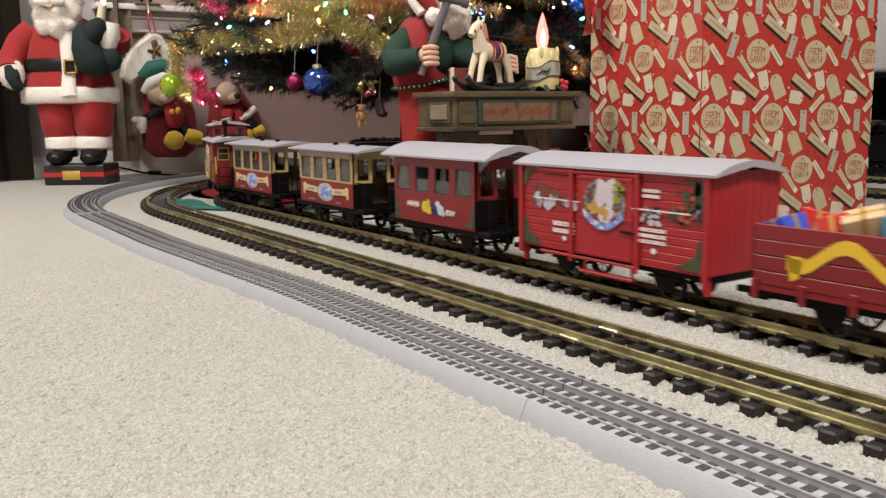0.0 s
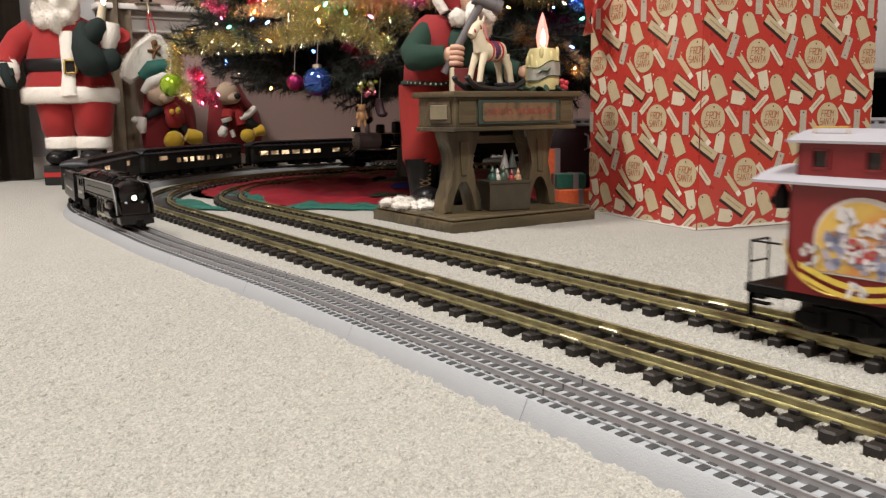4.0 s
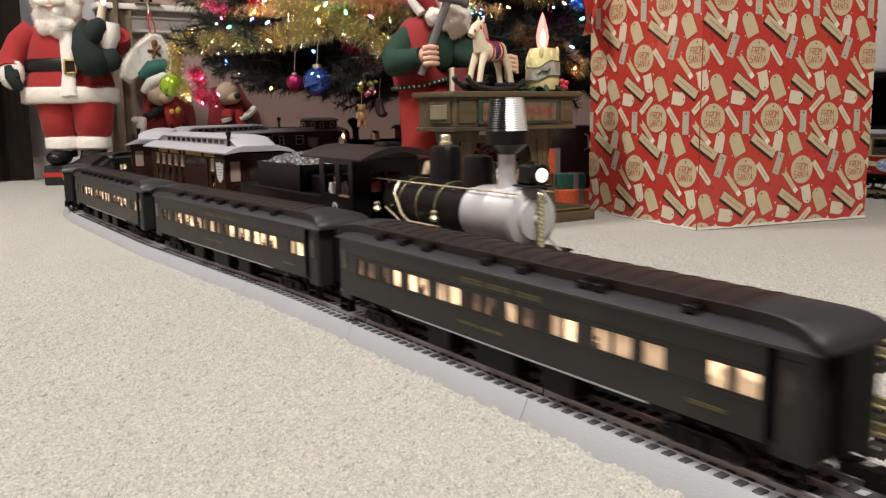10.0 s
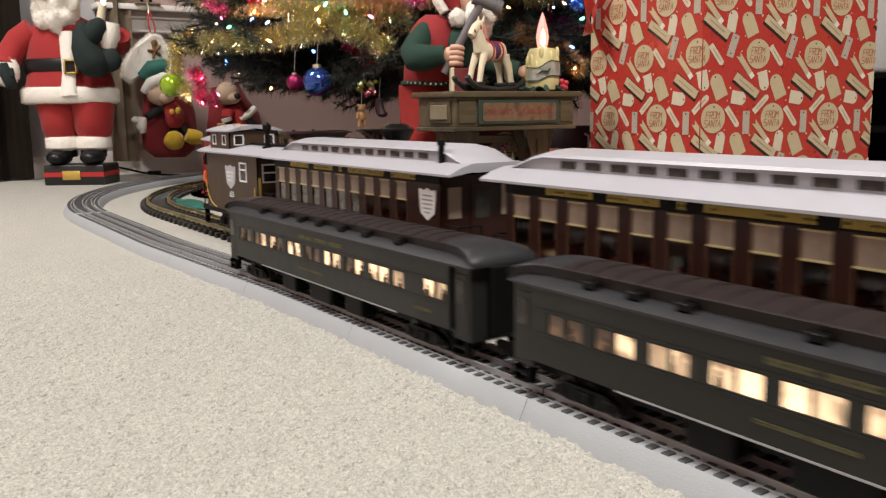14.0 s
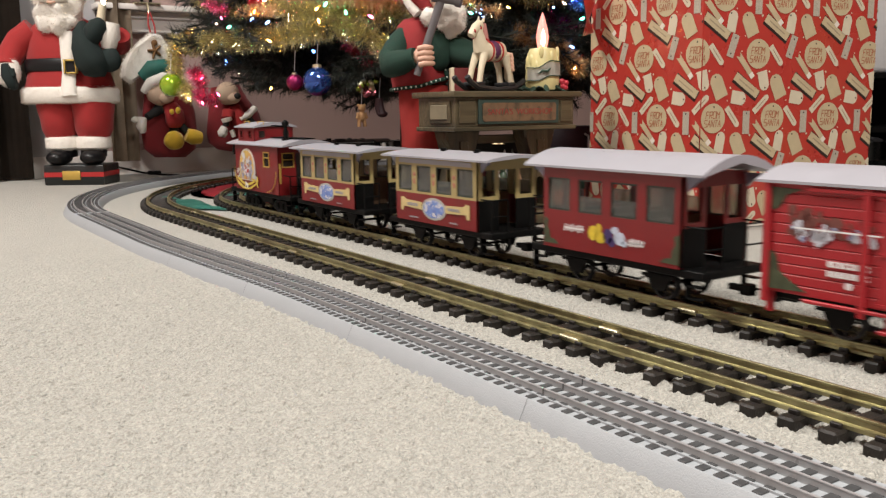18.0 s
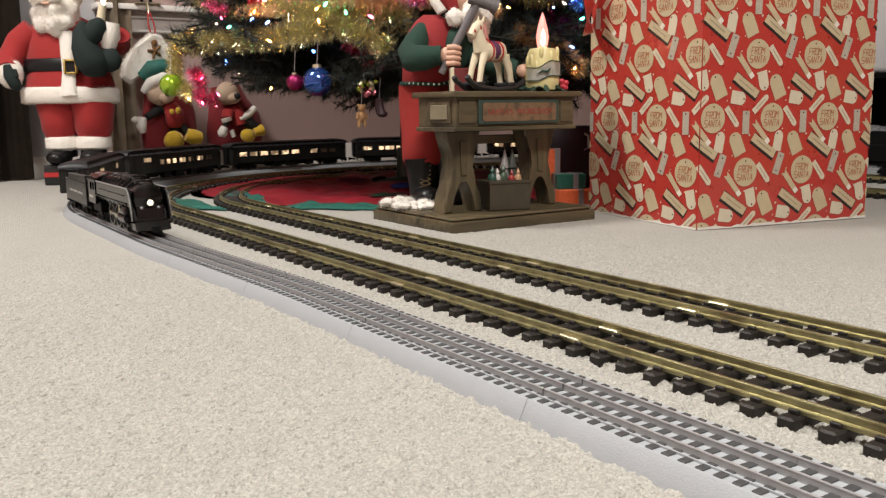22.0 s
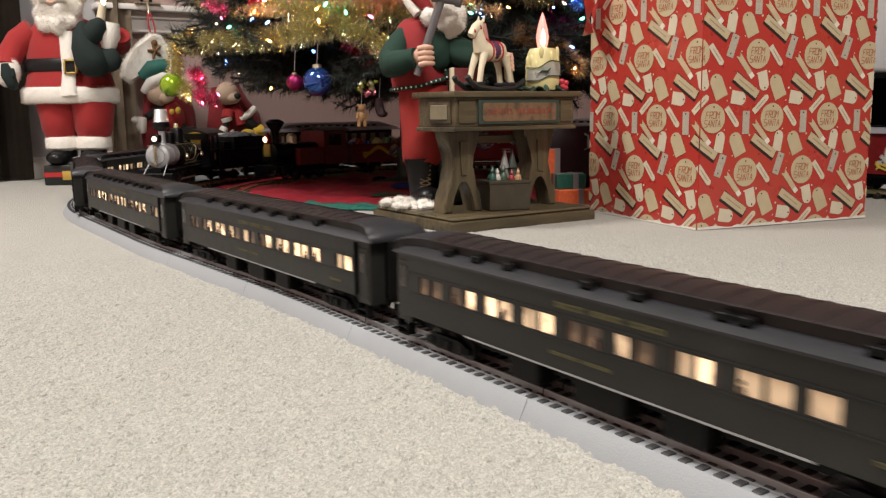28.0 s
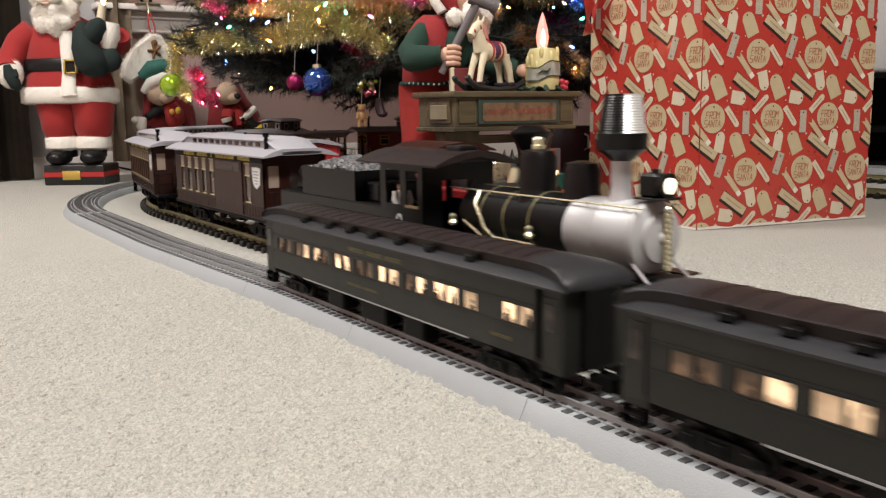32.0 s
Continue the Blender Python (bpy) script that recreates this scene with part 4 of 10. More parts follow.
def g_coach(label, windows, doors, rng):
    """Wooden clerestory coach; windows: centres of tall narrow windows."""
    length, width, roof_len = 0.425, 0.100, 0.482
    car = thing("wooden_coach", label, "train car", group="maroon wooden coaches")
    openings = [(c - 0.0117, c + 0.0117) for c in windows]
    bm = side_walls(bmo(), length, width, 0.056, 0.148, openings, 0.0775, 0.1395)
    for s in (-1, 1):
        x0, x1 = sorted((s * length / 2, s * (length / 2 - 0.0025)))
        box(bm, x0, x1, -width / 2, width / 2, 0.056, 0.148)
    for c in np.arange(-length / 2 + 0.006, length / 2, 0.012):
        for s in (-1, 1):
            y0, y1 = sorted((s * width / 2, s * (width / 2 + 0.0006)))
            box(bm, c, c + 0.0008, y0, y1, 0.058, 0.0745)
    for s in (-1, 1):
        y0, y1 = sorted((s * width / 2, s * (width / 2 + 0.0014)))
        box(bm, -length / 2, length / 2, y0, y1, 0.0742, 0.0770)
    part("body", bm, MAROON, car, angle=20)
    part("floor", box(bmo(), -roof_len / 2 + 0.004, roof_len / 2 - 0.004, -0.046, 0.046, 0.050, 0.056, 0.001), MATT_BLACK, car)
    # letterboard
    bm = bmo()
    for s in (-1, 1):
        y0, y1 = sorted((s * width / 2, s * (width / 2 + 0.001)))
        box(bm, -length / 2, length / 2, y0, y1, 0.1400, 0.1500)
    part("letterboard", bm, MATT_BLACK, car, "black letterboard under the eave")
    bm = dashes(bmo(), -0.155, 0.165, -width / 2 - 0.0012, 0.1448, 0.0060, (0.18, 0.17, 0.025, 0.27, 0.16), rng, gap=0.38)
    part("lettering", bm, BAR_GOLD, car, "row of gold lettering")
    glass = MESHES.get("g_glass")
    if not glass:
        glass = MESHES["g_glass"] = finish(box(bmo(), -0.0117, 0.0117, -0.0003, 0.0003, 0.0775, 0.1190), CLEAR, "window_pane")
        bm = bmo()
        for x in (-0.0117, 0.0108):
            box(bm, x, x + 0.0009, -0.0007, 0.0007, 0.0775, 0.1395)
        MESHES["g_sash"] = finish(bm, mat("tan_sash", (0.10, 0.045, 0.025), 0.4, vary=0.3), "sash")
        MESHES["g_bar"] = finish(box(bmo(), -0.0112, 0.0112, -0.0010, 0.0010, -0.0007, 0.0007), mat("pale_gold_sash", (0.52, 0.44, 0.22), 0.4), "sash_bar")
        MESHES["g_blind"] = finish(box(bmo(), -0.0112, 0.0112, -0.0003, 0.0003, 0.1195, 0.1385), mat("grey_brown_window_blind", (0.30, 0.24, 0.19), 0.5, vary=0.5, scale=60), "blind")
        # Dark torso-and-head shape that stands for a passenger behind the glass.
        bm = bmo()
        rod(bm, (0, 0, 0.074), (0, 0, 0.098), 0.0062, 0.0050, 10)
        ball(bm, (0, 0, 0.103), 0.0048, seg=10, rings=7)
        MESHES["g_rider"] = finish(bm, mat("dark_seated_shape", (0.025, 0.012, 0.012), 0.8, vary=0.3), "seat_back")
    for c in windows:
        for s in (-1, 1):
            pane = part("window_pane", glass, None, car, at=(c, s * 0.0485, 0))
            part("sash", MESHES["g_sash"], None, pane, at=(0, s * 0.0012, 0))
            for z in (0.0786, 0.1192, 0.1380):
                part("sash_bar", MESHES["g_bar"], None, pane, at=(0, s * 0.0010, z))
            part("blind", MESHES["g_blind"], None, pane, at=(0, s * 0.0006, 0))
            if rng.random() < 0.75:
                part("seat_back", MESHES["g_rider"], None, car, "dark shape at the window", at=(c + rng.uniform(-0.004, 0.004), s * 0.038, rng.uniform(-0.003, 0.008)))
    # seats seen through the glass
    bm = bmo()
    for x in np.arange(-0.18, 0.18, 0.032):
        for y in (-0.043, 0.009):
            box(bm, x, x + 0.004, y, y + 0.034, 0.056, 0.098, 0.001)
    part("seat_row", bm, mat("red_seat", (0.26, 0.03, 0.02), 0.7), car, "rows of red seat backs")
    # Added lengthwise panel; keeps bright carpet beyond from showing through the windows.
    part("partition", box(bmo(), -length / 2 + 0.01, length / 2 - 0.01, -0.001, 0.001, 0.056, 0.135), mat("tan_panel", (0.22, 0.12, 0.085), 0.6, vary=0.3), car, "added tan panel that darkens the view through the windows")
    for a, b in doors:
        for s in (-1, 1):
            bm = box(bmo(), a, b, -0.0012, 0.0012, 0.058, 0.140, 0.0005)
            door = part("sliding_door", bm, MAROON, car, at=(0, s * 0.0508, 0))
            bm = bmo()
            for i in range(4):
                w = (b - a - 0.012) / 4
                box(bm, a + 0.006 + i * w, a + 0.004 + (i + 1) * w, -0.0005, 0.0005, 0.124, 0.138)
            part("window_pane", bm, DARK_GLASS, door, at=(0, s * 0.0011, 0))
    # shield
    def shield(x, s):
        out = [(-0.0165, 0.012), (-0.0150, 0.0155), (-0.008, 0.0135), (0, 0.0165), (0.008, 0.0135), (0.0150, 0.0155), (0.0165, 0.012), (0.0145, 0.0), (0.013, -0.010), (0.0, -0.0175), (-0.013, -0.010), (-0.0145, 0.0)]
        sh = part("shield", prism(bmo(), out, -0.0005, 0.0005, "y"), WHITE, car, "white shield emblem", at=(x, s * 0.0508, 0.1185))
        bm = bmo()
        for i, w in enumerate((0.018, 0.020, 0.019, 0.016, 0.010)):
            box(bm, -w / 2, w / 2, -0.0002, 0.0002, 0.008 - i * 0.0045, 0.0095 - i * 0.0045)
        part("lettering", bm, mat("grey_lettering", (0.3, 0.3, 0.32), 0.5), sh, at=(0, s * 0.0006, 0))
    for s in (-1, 1):
        shield(0.188, s)
    # clerestory roof
    e = 0.1490
    w = 0.0590
    low = [(-w, e), (-w, e + 0.0022), (-0.045, e + 0.0085), (-0.030, e + 0.0125), (0.030, e + 0.0125), (0.045, e + 0.0085), (w, e + 0.0022), (w, e), (0.03, e + 0.004), (-0.03, e + 0.004)]
    h = roof_len / 2
    part("roof", loft(bmo(), [(-h, low), (h, low)]), ROOF_WHITE, car, "white curved roof", angle=30)
    top = [(-0.031, e + 0.011), (-0.031, e + 0.0225), (-0.034, e + 0.0230), (-0.032, e + 0.0255), (-0.016, e + 0.0290), (0, e + 0.030), (0.016, e + 0.0290), (0.032, e + 0.0255), (0.034, e + 0.0230), (0.031, e + 0.0225), (0.031, e + 0.011)]

    def sunk(k, drop):
        return [(y * k, e + (z - e) * drop) for y, z in top]
    part("clerestory", loft(bmo(), [(-h, sunk(0.98, 0.30)), (-h + 0.025, sunk(1, 0.62)), (-h + 0.045, sunk(1, 0.90)), (-h + 0.06, top), (h - 0.06, top), (h - 0.045, sunk(1, 0.90)), (h - 0.025, sunk(1, 0.62)), (h, sunk(0.98, 0.30))]), ROOF_WHITE, car, "white raised clerestory", angle=30)
    light = MESHES.get("g_light") or finish(box(bmo(), -0.009, 0.009, -0.0005, 0.0005, -0.003, 0.003), DARK_GLASS, "clerestory_pane")
    MESHES["g_light"] = light
    for i in range(11):
        for s in (-1, 1):
            part("clerestory_pane", light, None, car, at=(-0.15 + i * 0.030, s * 0.0313, e + 0.0172))
    bm = bmo()
    rod(bm, (0.19, -0.034, e + 0.010), (0.19, -0.034, e + 0.032), 0.0032, seg=12)
    rod(bm, (0.19, -0.034, e + 0.029), (0.19, -0.034, e + 0.0345), 0.0045, seg=12)
    part("stove_pipe", bm, MATT_BLACK, car, "small black stove pipe")
    for s in (-1, 1):
        # end door and windows, railing, steps
        bm = box(bmo(), -0.0006, 0.0006, -0.014, 0.014, 0.058, 0.138)
        d = part("end_door", bm, MAROON, car, at=(s * (length / 2 + 0.001), 0, 0))
        bm = box(bmo(), -0.0005, 0.0005, -0.009, 0.009, 0.102, 0.134)
        part("window_pane", bm, DARK_GLASS, d, at=(s * 0.0008, 0, 0))
        for y in (-0.034, 0.034):
            part("end_window", box(bmo(), -0.0005, 0.0005, -0.008, 0.008, 0.104, 0.136), mat("pale_end_window", (0.32, 0.25, 0.20), 0.3), car, at=(s * (length / 2 + 0.0008), y, 0))
        g_end_rail(car, s * (h - 0.004), s)
        bm = bmo()
        for y in (-0.045, 0.037):
            for z in (0.028, 0.040):
                x0, x1 = sorted((s * (h - 0.024), s * (h - 0.004)))
                box(bm, x0, x1, y, y + 0.008, z, z + 0.0016)
                box(bm, x0, x0 + 0.0014, y, y + 0.008, z, 0.052)
        part("step", bm, MATT_BLACK, car)
        coupler(car, s * (h - 0.012), 0.040, s)
        g_truck(car, s * 0.145)
    bm = bmo()
    for s in (-1, 1):
        tube(bm, [(-0.11, s * 0.03, 0.050), (-0.05, s * 0.03, 0.034), (0.05, s * 0.03, 0.034), (0.11, s * 0.03, 0.050)], 0.0012, 6)
    box(bm, -0.03, 0.03, -0.02, 0.02, 0.036, 0.050, 0.002)
    part("truss_rod", bm, MATT_BLACK, car)
    return car


def toy_figure(name, at, coat, legs, h=0.062):
    bm = bmo()
    k = h / 0.062
    for s in (-1, 1):
        rod(bm, (0, s * 0.005 * k, 0), (0, s * 0.004 * k, 0.026 * k), 0.0042 * k, 0.005 * k, 8, idx=1)
        tube(bm, [(0, s * 0.009 * k, 0.046 * k), (0.002, s * 0.012 * k, 0.036 * k), (0.006 * k, s * 0.009 * k, 0.028 * k)], [0.0038 * k, 0.0036 * k, 0.003 * k], 7)
    lathe(bm, [(0.008 * k, 0.022 * k), (0.0092 * k, 0.03 * k), (0.0085 * k, 0.042 * k), (0.005 * k, 0.048 * k)], (0, 0, 0), "z", 12)
    ball(bm, (0, 0, 0.053 * k), 0.0058 * k, idx=2, seg=10, rings=7)
    lathe(bm, [(0.007 * k, 0.0555 * k), (0.0065 * k, 0.060 * k), (0.004 * k, 0.062 * k)], (0, 0, 0), "z", 10, idx=1)
    return bm, [coat, legs, mat("toy_skin", (0.55, 0.30, 0.2), 0.5)]


def caboose(label, wall, trim, emblem, group):
    """Four-axle caboose with cupola."""
    length, width = 0.224, 0.100
    car = thing("caboose", label, "train car")
    win = [(0.040, 0.070)]
    bm = side_walls(bmo(), length, width, 0.058, 0.150, win, 0.110, 0.137)
    for s in (-1, 1):
        x0, x1 = sorted((s * length / 2, s * (length / 2 - 0.0025)))
        # end wall with two windows and a doorway
        for y0, y1, z0, z1 in ((-0.05, 0.05, 0.138, 0.150), (-0.05, -0.014, 0.058, 0.110), (0.014, 0.05, 0.058, 0.110), (-0.05, -0.043, 0.11, 0.138), (0.043, 0.05, 0.11, 0.138), (-0.018, -0.014, 0.11, 0.138), (0.014, 0.018, 0.11, 0.138)):
            box(bm, x0, x1, y0, y1, z0, z1)
    part("body", bm, wall, car, angle=20)
    part("floor", box(bmo(), -0.155, 0.155, -0.047, 0.047, 0.050, 0.058, 0.001), MATT_BLACK, car)
    for s in (-1, 1):
        bm = bmo()
        for x in (0.040, 0.0677):
            box(bm, x, x + 0.0023, -0.0008, 0.0008, 0.1085, 0.1385)
        for z in (0.1085, 0.1260, 0.1362):
            box(bm, 0.040, 0.070, -0.0009, 0.0009, z, z + 0.0023)
        f = part("window_frame", bm, trim, car, "painted window frame", at=(0, s * 0.0504, 0))
        part("window_pane", box(bmo(), 0.041, 0.069, -0.0003, 0.0003, 0.110, 0.137), DARK_GLASS, f, at=(0, -s * 0.0012, 0))
        for y in (-0.030, 0.030):
            bm = bmo()
            for yy in (-0.0125, 0.0105):
                box(bm, -0.0008, 0.0008, yy, yy + 0.002, 0.110, 0.138)
            for z in (0.110, 0.124, 0.136):
                box(bm, -0.0009, 0.0009, -0.0125, 0.0125, z, z + 0.002)
            f = part("window_frame", bm, trim, car, "painted window frame", at=(s * (length / 2 + 0.0004), y, 0))
            part("window_pane", box(bmo(), -0.0003, 0.0003, -0.012, 0.012, 0.110, 0.138), DARK_GLASS, f, at=(-s * 0.0012, 0, 0))
        # curved gold hand rails
        for way, x0 in ((1, -0.113), (-1, 0.106)):
            pts = []
            for k in range(9):
                a = k / 8 * math.pi / 2
                pts.append((x0 + way * 0.048 * (1 - math.cos(a)), s * 0.0525, 0.103 - 0.042 * math.sin(a)))
            part("grab_rail", tube(bmo(), pts, 0.0009, 6), GOLD if trim is WHITE else trim, car, "thin curved hand rail")
    part("body_stripe", box(bmo(), 0, 0.001, -0.002, 0.002, 0.08, 0.118), GOLD, car, at=(length / 2 + 0.0005, -0.047, 0))
    # roofs
    def roof(z, w, x0, x1, rise, name):
        out = [(-w, z), (-w, z + 0.0022)] + [(-w + 2 * w * k / 8, z + 0.0022 + rise * (1 - (2 * k / 8 - 1) ** 2)) for k in range(1, 8)] + [(w, z + 0.0022), (w, z), (0, z + rise * 0.6)]
        part(name, loft(bmo(), [(x0, out), (x1, out)]), ROOF_WHITE, car, "white curved roof", angle=40)
    roof(0.1495, 0.056, -0.146, 0.146, 0.011, "roof")
    bm = side_walls(bmo(), 0.09, 0.084, 0.150, 0.184, [(-0.032, -0.016), (0.014, 0.030)], 0.163, 0.178)
    for x in (-0.045, 0.0425):
        for y0, y1, z0, z1 in ((-0.042, 0.042, 0.150, 0.163), (-0.042, 0.042, 0.178, 0.184), (-0.042, -0.034, 0.163, 0.178), (-0.018, 0.018, 0.163, 0.178), (0.034, 0.042, 0.163, 0.178)):
            box(bm, x, x + 0.0025, y0, y1, z0, z1)
    cup = part("cupola", bm, wall, car, at=(-0.067, 0, 0), angle=20)
    for s in (-1, 1):
        for c in (-0.024, 0.022):
            bm = bmo()
            for x in (-0.0085, 0.0065):
                box(bm, c + x, c + x + 0.002, -0.0008, 0.0008, 0.162, 0.179)
            for z in (0.162, 0.1772):
                box(bm, c - 0.0085, c + 0.0085, -0.0008, 0.0008, z, z + 0.0018)
            part("window_frame", bm, trim if trim is WHITE else wall, cup, at=(0, s * 0.0424, 0))
            part("window_pane", box(bmo(), c - 0.008, c + 0.008, -0.0003, 0.0003, 0.163, 0.178), DARK_GLASS, cup, at=(0, s * 0.0405, 0))
        for y in (-0.026, 0.026):
            bm = bmo()
            for yy in (-0.0085, 0.0065):
                box(bm, -0.0008, 0.0008, y + yy, y + yy + 0.002, 0.162, 0.179)
            for z in (0.162, 0.1772):
                box(bm, -0.0008, 0.0008, y - 0.0085, y + 0.0085, z, z + 0.0018)
            part("window_frame", bm, trim if trim is WHITE else wall, cup, at=(s * 0.0454, 0, 0))
            part("window_pane", box(bmo(), -0.0003, 0.0003, y - 0.008, y + 0.008, 0.163, 0.178), DARK_GLASS, cup, at=(s * 0.0440, 0, 0))
    roof(0.1835, 0.047, -0.120, -0.014, 0.009, "cupola_roof")
    bm = bmo()
    rod(bm, (0.083, -0.020, 0.158), (0.083, -0.020, 0.163), 0.008, seg=12)
    rod(bm, (0.083, -0.020, 0.158), (0.083, -0.020, 0.197), 0.0036, seg=12)
    lathe(bm, [(0.0065, 0.188), (0.0065, 0.195), (0.002, 0.199)], (0.083, -0.020, 0), "z", 12)
    part("stove_pipe", bm, MATT_BLACK, car, "black stove pipe on the roof")
    bm = bmo()
    box(bm, -0.01, 0.146, -0.012, 0.012, 0.1635, 0.1655)
    part("roof_walk", bm, MATT_BLACK, car)
    bm = bmo()
    for x in (-0.105, -0.03):
        tube(bm, [(x, -0.03, 0.190), (x, -0.03, 0.196), (x + 0.03, -0.03, 0.1965), (x + 0.03, -0.03, 0.190)], 0.0009, 5)
    part("roof_grab_rail", bm, GOLD, car)
    # marker lamps at the rear
    for y in (-0.046, 0.046):
        bm = bmo()
        lathe(bm, [(0.006, 0.128), (0.0065, 0.140), (0.004, 0.146), (0.002, 0.15)], (-0.122, y, 0), "z", 10)
        ball(bm, (-0.129, y, 0.134), 0.004, seg=8, rings=6)
        part("marker_lamp", bm, MATT_BLACK, car)
    for s in (-1, 1):
        g_end_rail(car, s * 0.152, s, 0.058, 0.096)
        bm = bmo()
        for y in (-0.045, 0.037):
            for z in (0.026, 0.040):
                x0, x1 = sorted((s * 0.132, s * 0.152))
                box(bm, x0, x1, y, y + 0.008, z, z + 0.0016)
                box(bm, x0, x0 + 0.0014, y, y + 0.008, z, 0.052)
        part("step", bm, MATT_BLACK, car)
        coupler(car, s * 0.146, 0.040, s)
        g_truck(car, s * 0.075, 0.0145, 0.050)
    part("underframe", box(bmo(), -0.03, 0.03, -0.03, 0.03, 0.034, 0.05, 0.003), MATT_BLACK, car)
    emblem(car)
    return car


def brown_emblem(car):
    out = [(-0.0225, 0.014), (-0.021, 0.018), (-0.011, 0.0155), (0, 0.019), (0.011, 0.0155), (0.021, 0.018), (0.0225, 0.014), (0.021, 0.002), (0.018, -0.010), (0.0, -0.019), (-0.018, -0.010), (-0.021, 0.002)]
    for s in (-1, 1):
        sh = part("shield", prism(bmo(), out, -0.0005, 0.0005, "y"), mat("silver_grey_shield", (0.42, 0.42, 0.46), 0.4), car, "silver-grey shield emblem", at=(0.0, s * 0.0506, 0.1135))
        bm = dashes(bmo(), -0.016, 0.016, 0, 0.007, 0.004, (0.5, 0.45), random.Random(2))
        dashes(bm, -0.014, 0.014, 0, 0.001, 0.004, (0.9,), random.Random(3))
        dashes(bm, -0.011, 0.011, 0, -0.0055, 0.004, (0.9,), random.Random(4))
        part("lettering", bm, WHITE, sh, at=(0, s * 0.0006, 0))
        m = pose(0.002 * -s, s * 0.0507, 0.0855, 90, 0, 0 if s < 0 else 180)
        part("lettering", text_mesh("655", 0.0125, WHITE, 0.0003), None, car, "white number 655", at=m)


def blotches(count, x0, x1, z0, z1, size, seed, n=9):
    """Small uneven patches of printed colour, flat in the x-z plane."""
    rng = random.Random(seed)
    bm = bmo()
    for _ in range(count):
        cx, cz, r = rng.uniform(x0, x1), rng.uniform(z0, z1), size * rng.uniform(0.5, 1.2)
        k, tilt = rng.uniform(0.45, 1.0), rng.uniform(0, math.pi)
        pts = []
        for i in range(n):
            a = i * math.tau / n
            q = r * rng.uniform(0.7, 1.15)
            x, z = q * math.cos(a), q * k * math.sin(a)
            pts.append((cx + x * math.cos(tilt) - z * math.sin(tilt), cz + x * math.sin(tilt) + z * math.cos(tilt)))
        prism(bm, pts, -0.0002, 0.0002, "y")
    return bm


def arched_panel(cx, z0, z1, w, rise, n=14):
    """The outline of a panel with straight sides and a rounded top."""
    return [(cx - w, z0), (cx + w, z0)] + [(cx + w * math.cos(i * math.pi / n), z1 - rise + rise * math.sin(i * math.pi / n)) for i in range(n + 1)]


def red_emblem(car):
    yellow = mat("lemon_ribbon_print", (0.66, 0.50, 0.08), 0.4, vary=0.25, scale=90)
    silver = mat("silver_leaf_print", (0.52, 0.52, 0.50), 0.45, vary=0.25, scale=120)
    for s in (-1, 1):
        y = s * 0.0506
        em = part("emblem", prism(bmo(), arched_panel(-0.046, 0.078, 0.1425, 0.0415, 0.036), -0.0004, 0.0004, "y"), mat("pale_rim_print", (0.60, 0.56, 0.52), 0.4), car, "large printed arched scene with yellow ribbon", at=(0, y, 0))
        part("field", prism(bmo(), arched_panel(-0.048, 0.080, 0.1385, 0.0370, 0.032), -0.0003, 0.0003, "y"), mat("orange_gold_print", (0.62, 0.42, 0.10), 0.4, vary=0.35, scale=22, spots=(0.55, 0.14, 0.05), spot_scale=18), em, at=(0, s * 0.0006, 0))
        for k, (count, box4, size, col) in enumerate(((30, (-0.078, -0.016, 0.082, 0.112), 0.0075, (0.40, 0.38, 0.46)), (22, (-0.076, -0.018, 0.082, 0.118), 0.0050, (0.24, 0.26, 0.38)), (18, (-0.064, -0.028, 0.098, 0.130), 0.0062, (0.62, 0.60, 0.60)),
                                                      (6, (-0.052, -0.036, 0.094, 0.106), 0.0060, (0.42, 0.05, 0.05)), (7, (-0.070, -0.022, 0.088, 0.120), 0.0035, (0.30, 0.16, 0.10)), (16, (-0.074, -0.020, 0.084, 0.106), 0.0032, (0.66, 0.64, 0.66)))):
            part("picture", blotches(count, *box4, size, 40 + k), mat("emblem_ink_%d" % k, col, 0.45, vary=0.2, scale=160), em, at=(0, s * (0.0010 + 0.0003 * k), 0))
        # two bands of ribbon under the panel, leaves at its sides, a rosette
        for drop, w, m in ((0.0, 0.0048, yellow), (-0.0085, 0.0040, yellow)):
            up = [(-0.098 + 0.104 * i / 16, 0.083 + drop - 0.013 * math.sin(math.pi * i / 16)) for i in range(17)]
            part("ribbon", prism(bmo(), [(x, z + w / 2) for x, z in up] + [(x, z - w / 2) for x, z in up[::-1]], -0.0003, 0.0003, "y"), m, em, at=(0, s * 0.0022, 0))
        part("ribbon_tail", prism(bmo(), [(0.002, 0.086), (0.012, 0.088), (0.015, 0.080), (0.010, 0.074), (0.014, 0.066), (0.008, 0.070), (0.003, 0.078)], -0.0003, 0.0003, "y"), yellow, em, at=(0, s * 0.0022, 0))
        for x in (-0.090, -0.001):
            part("leaf_cluster", blotches(9, x - 0.008, x + 0.008, 0.084, 0.100, 0.0048, int(1000 + x * 900), 6), silver, em, at=(0, s * 0.0026, 0))
        part("rosette", blotches(7, -0.053, -0.038, 0.064, 0.074, 0.0045, 77), WHITE, em, at=(0, s * 0.0026, 0))


